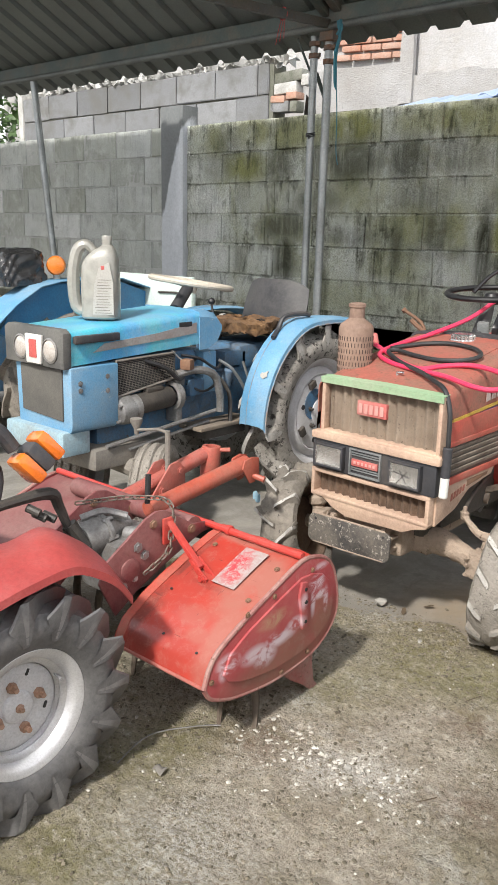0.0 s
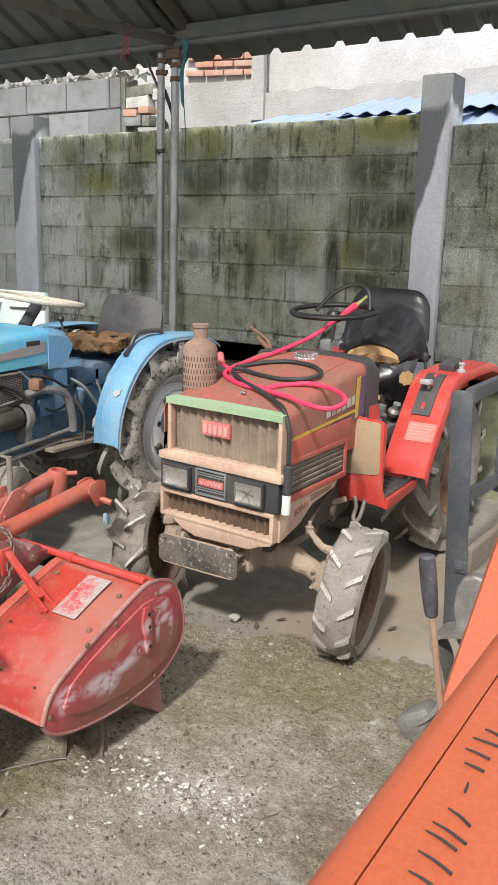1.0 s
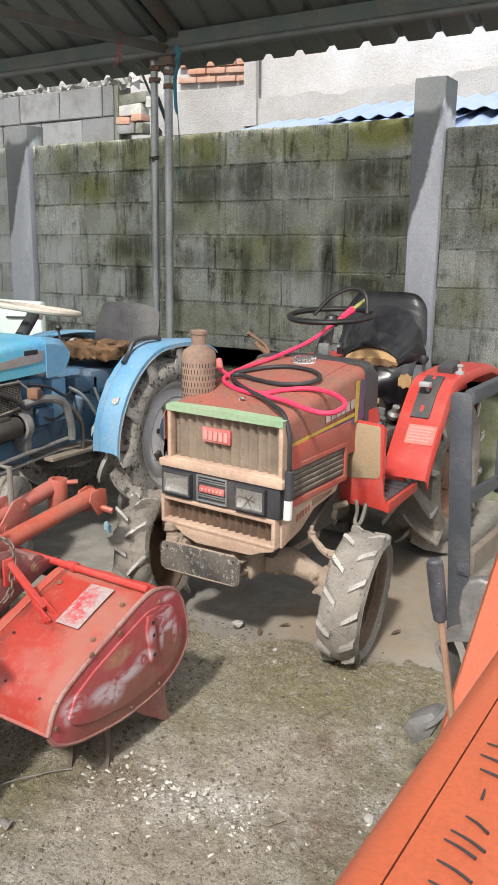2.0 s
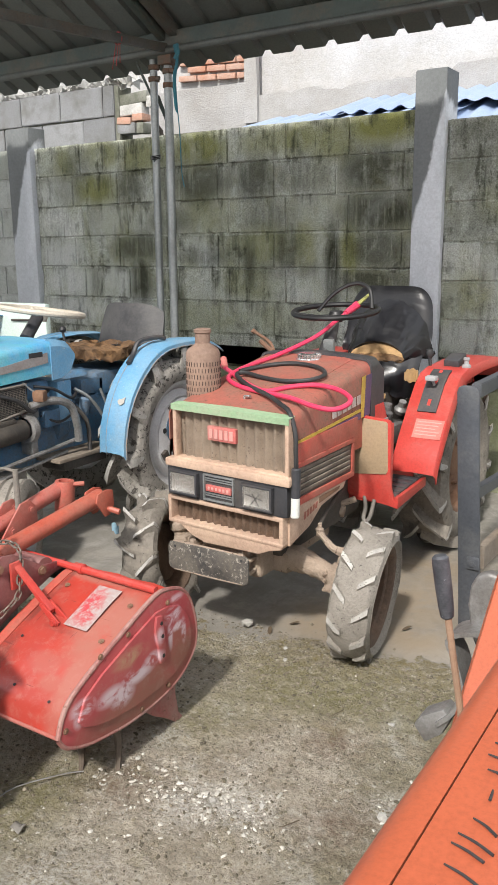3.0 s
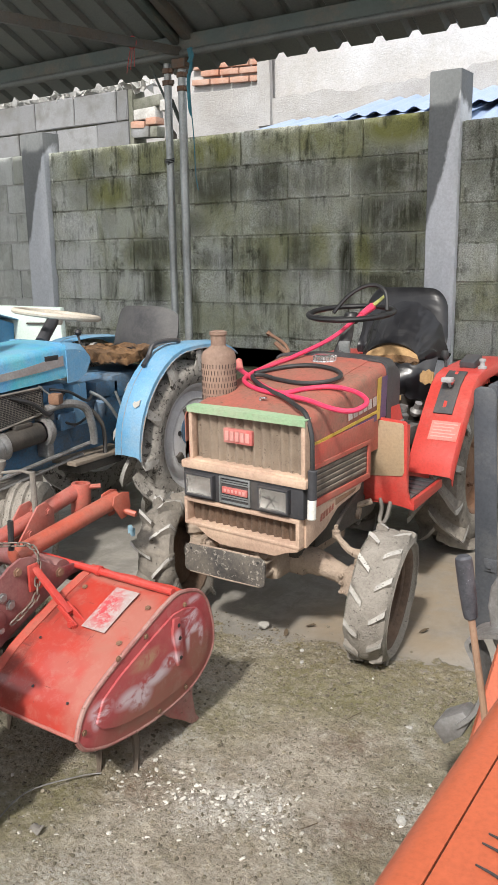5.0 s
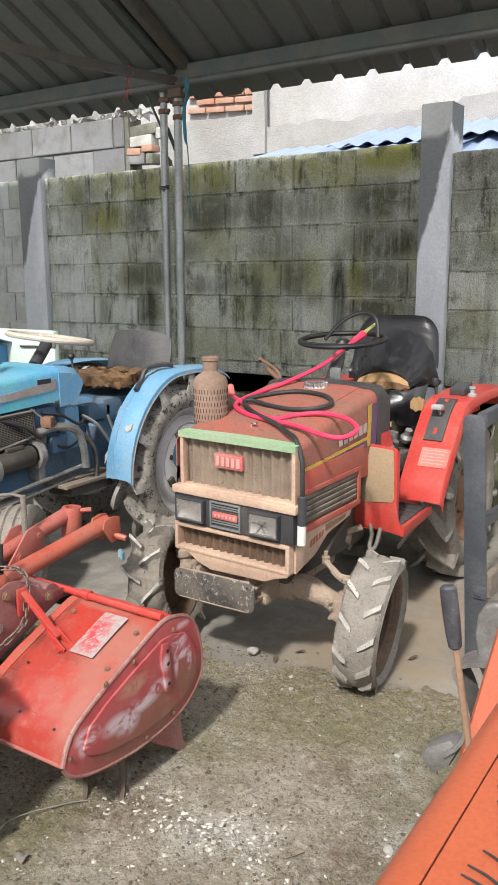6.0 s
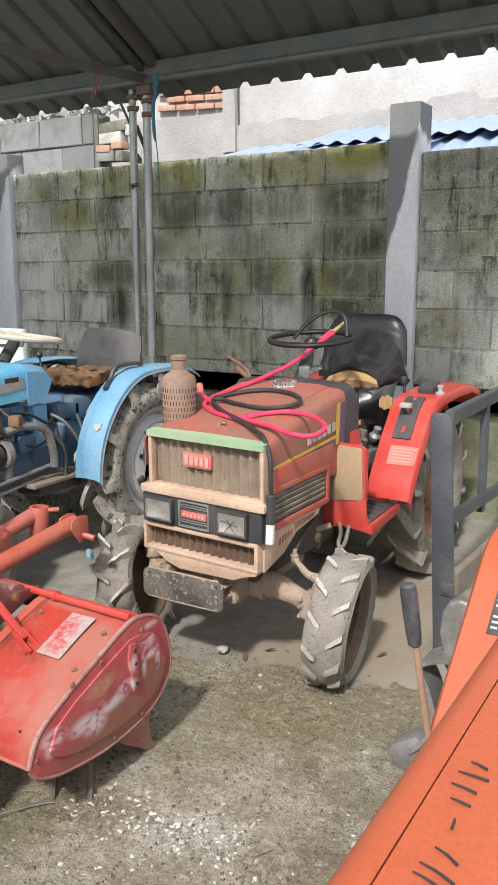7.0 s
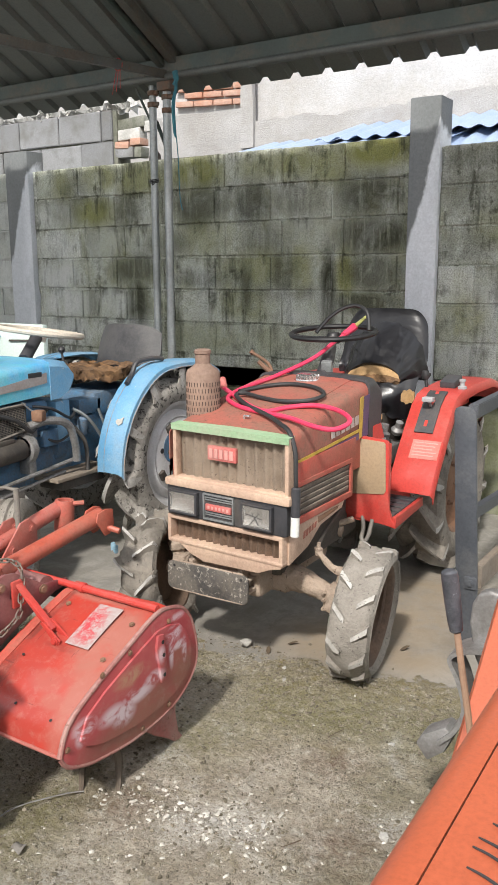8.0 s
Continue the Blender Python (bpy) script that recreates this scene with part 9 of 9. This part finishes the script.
tagged(part("rag_scrap", bm, M_tealrag), "scrap of pale blue plastic caught on the muddy tyre", "plastic scrap")

# ---- wall blocks ----
def block_shape(w, h, seed):
    rng_ = random.Random(seed)
    b = B()
    box(b, (-w / 2, 0, -h / 2), (w / 2, 0.05, h / 2), 0.006, seg=2)
    for v in b.verts:
        v.co += V((rng_.uniform(-.003, .003), rng_.uniform(-.003, .003), rng_.uniform(-.003, .003)))
    me = bpy.data.meshes.new("block")
    b.to_mesh(me)
    b.free()
    return me


def lay(parent, x0, x1, rows, y, mat, top_z, row_h, length, offs, seed):
    """Courses of blocks between x0 and x1, cut at the ends."""
    rng_ = random.Random(seed)
    shapes = {}
    for r in range(rows):
        z = top_z - row_h * (r + 0.5)
        x = x0 - ((x0 - offs[r % 2]) % length)
        while x < x1:
            a, b_ = max(x, x0), min(x + length, x1)
            if b_ - a > 0.05:
                w = round(b_ - a - 0.009, 3)
                key = (w, rng_.randrange(4))
                if key not in shapes:
                    shapes[key] = block_shape(w, row_h - 0.010, len(shapes))
                    shapes[key].materials.append(mat)
                ob = new("block", shapes[key])
                ob.parent = parent
                ob.location = ((a + b_) / 2, y + rng_.uniform(-.006, .001), z + rng_.uniform(-.003, .003))
                ob.rotation_euler = (rng_.uniform(-.006, .006), rng_.uniform(-.008, .008), rng_.uniform(-.006, .006))
            x += length


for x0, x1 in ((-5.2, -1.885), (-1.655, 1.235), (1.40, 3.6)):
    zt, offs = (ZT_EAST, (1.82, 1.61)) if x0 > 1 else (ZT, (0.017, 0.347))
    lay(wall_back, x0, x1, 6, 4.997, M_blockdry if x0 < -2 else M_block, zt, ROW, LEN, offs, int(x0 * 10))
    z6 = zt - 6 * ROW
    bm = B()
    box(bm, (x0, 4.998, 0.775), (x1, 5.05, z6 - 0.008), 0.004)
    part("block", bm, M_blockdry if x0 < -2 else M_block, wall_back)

# whitewashed courses on the far stretch, with a ragged top and a brick patch
bm = B()
box(bm, (-3.86, 5.128, 1.9), (-0.95, 5.26, 2.455), 0)
wall_white = tagged(part("wall_white", bm, M_mortar), "whitewashed concrete block wall with a ragged mortar top", "wall", kind="structure")
lay(wall_white, -3.86, -0.98, 2, 5.114, M_whiteblock, 2.463, 0.203, 0.40, (0.12, 0.33), 77)
bm = B()
rng = random.Random(31)
for i in range(170):
    x = rng.uniform(-3.86, -0.80)
    s_ = rng.uniform(0.012, 0.040)
    q = B()
    bmesh.ops.create_icosphere(q, subdivisions=1, radius=s_)
    for v in q.verts:
        v.co *= rng.uniform(0.6, 1.3)
        v.co += V((x, 5.16 + rng.uniform(-0.05, 0.06), 2.465 + rng.uniform(-0.01, 0.05)))
    join(bm, q)
M_limemortar = surf("lime_mortar", (0.60, 0.60, 0.58), (0.45, 0.45, 0.43), (0.25, 0.24, 0.22), 0.35, 0.95, coord="World", scale=9, bumpy=0.8, dist=0.01)
part("mortar_crust", bm, M_limemortar, wall_white, "lumpy mortar crust along the top")["kind"] = "stuff"
for k, (x, z, w, mt) in enumerate(((-0.97, 2.235, 0.12, M_brick), (-0.84, 2.25, 0.09, M_brick), (-0.98, 2.175, 0.16, M_whiteblock), (-0.81, 2.17, 0.06, M_mortar), (-0.98, 2.29, 0.22, M_limemortar), (-0.98, 2.36, 0.26, M_mortar), (-0.73, 2.33, 0.06, M_limemortar))):
    bm = B()
    box(bm, (x, 5.12 + 0.004 * k, z - 0.03), (x + w, 5.22, z + (0.015 if mt is M_brick else 0.04)), 0.008, (0, rng.uniform(-4, 4), 0))
    part("broken_block", bm, mt, wall_white)
bm = B()
box(bm, (-3.93, 5.10, -0.05), (-3.86, 5.28, 2.5), 0.006)
tagged(part("wall_pier", bm, M_limemortar), "pale end pier of the white wall", "pier", kind="structure")
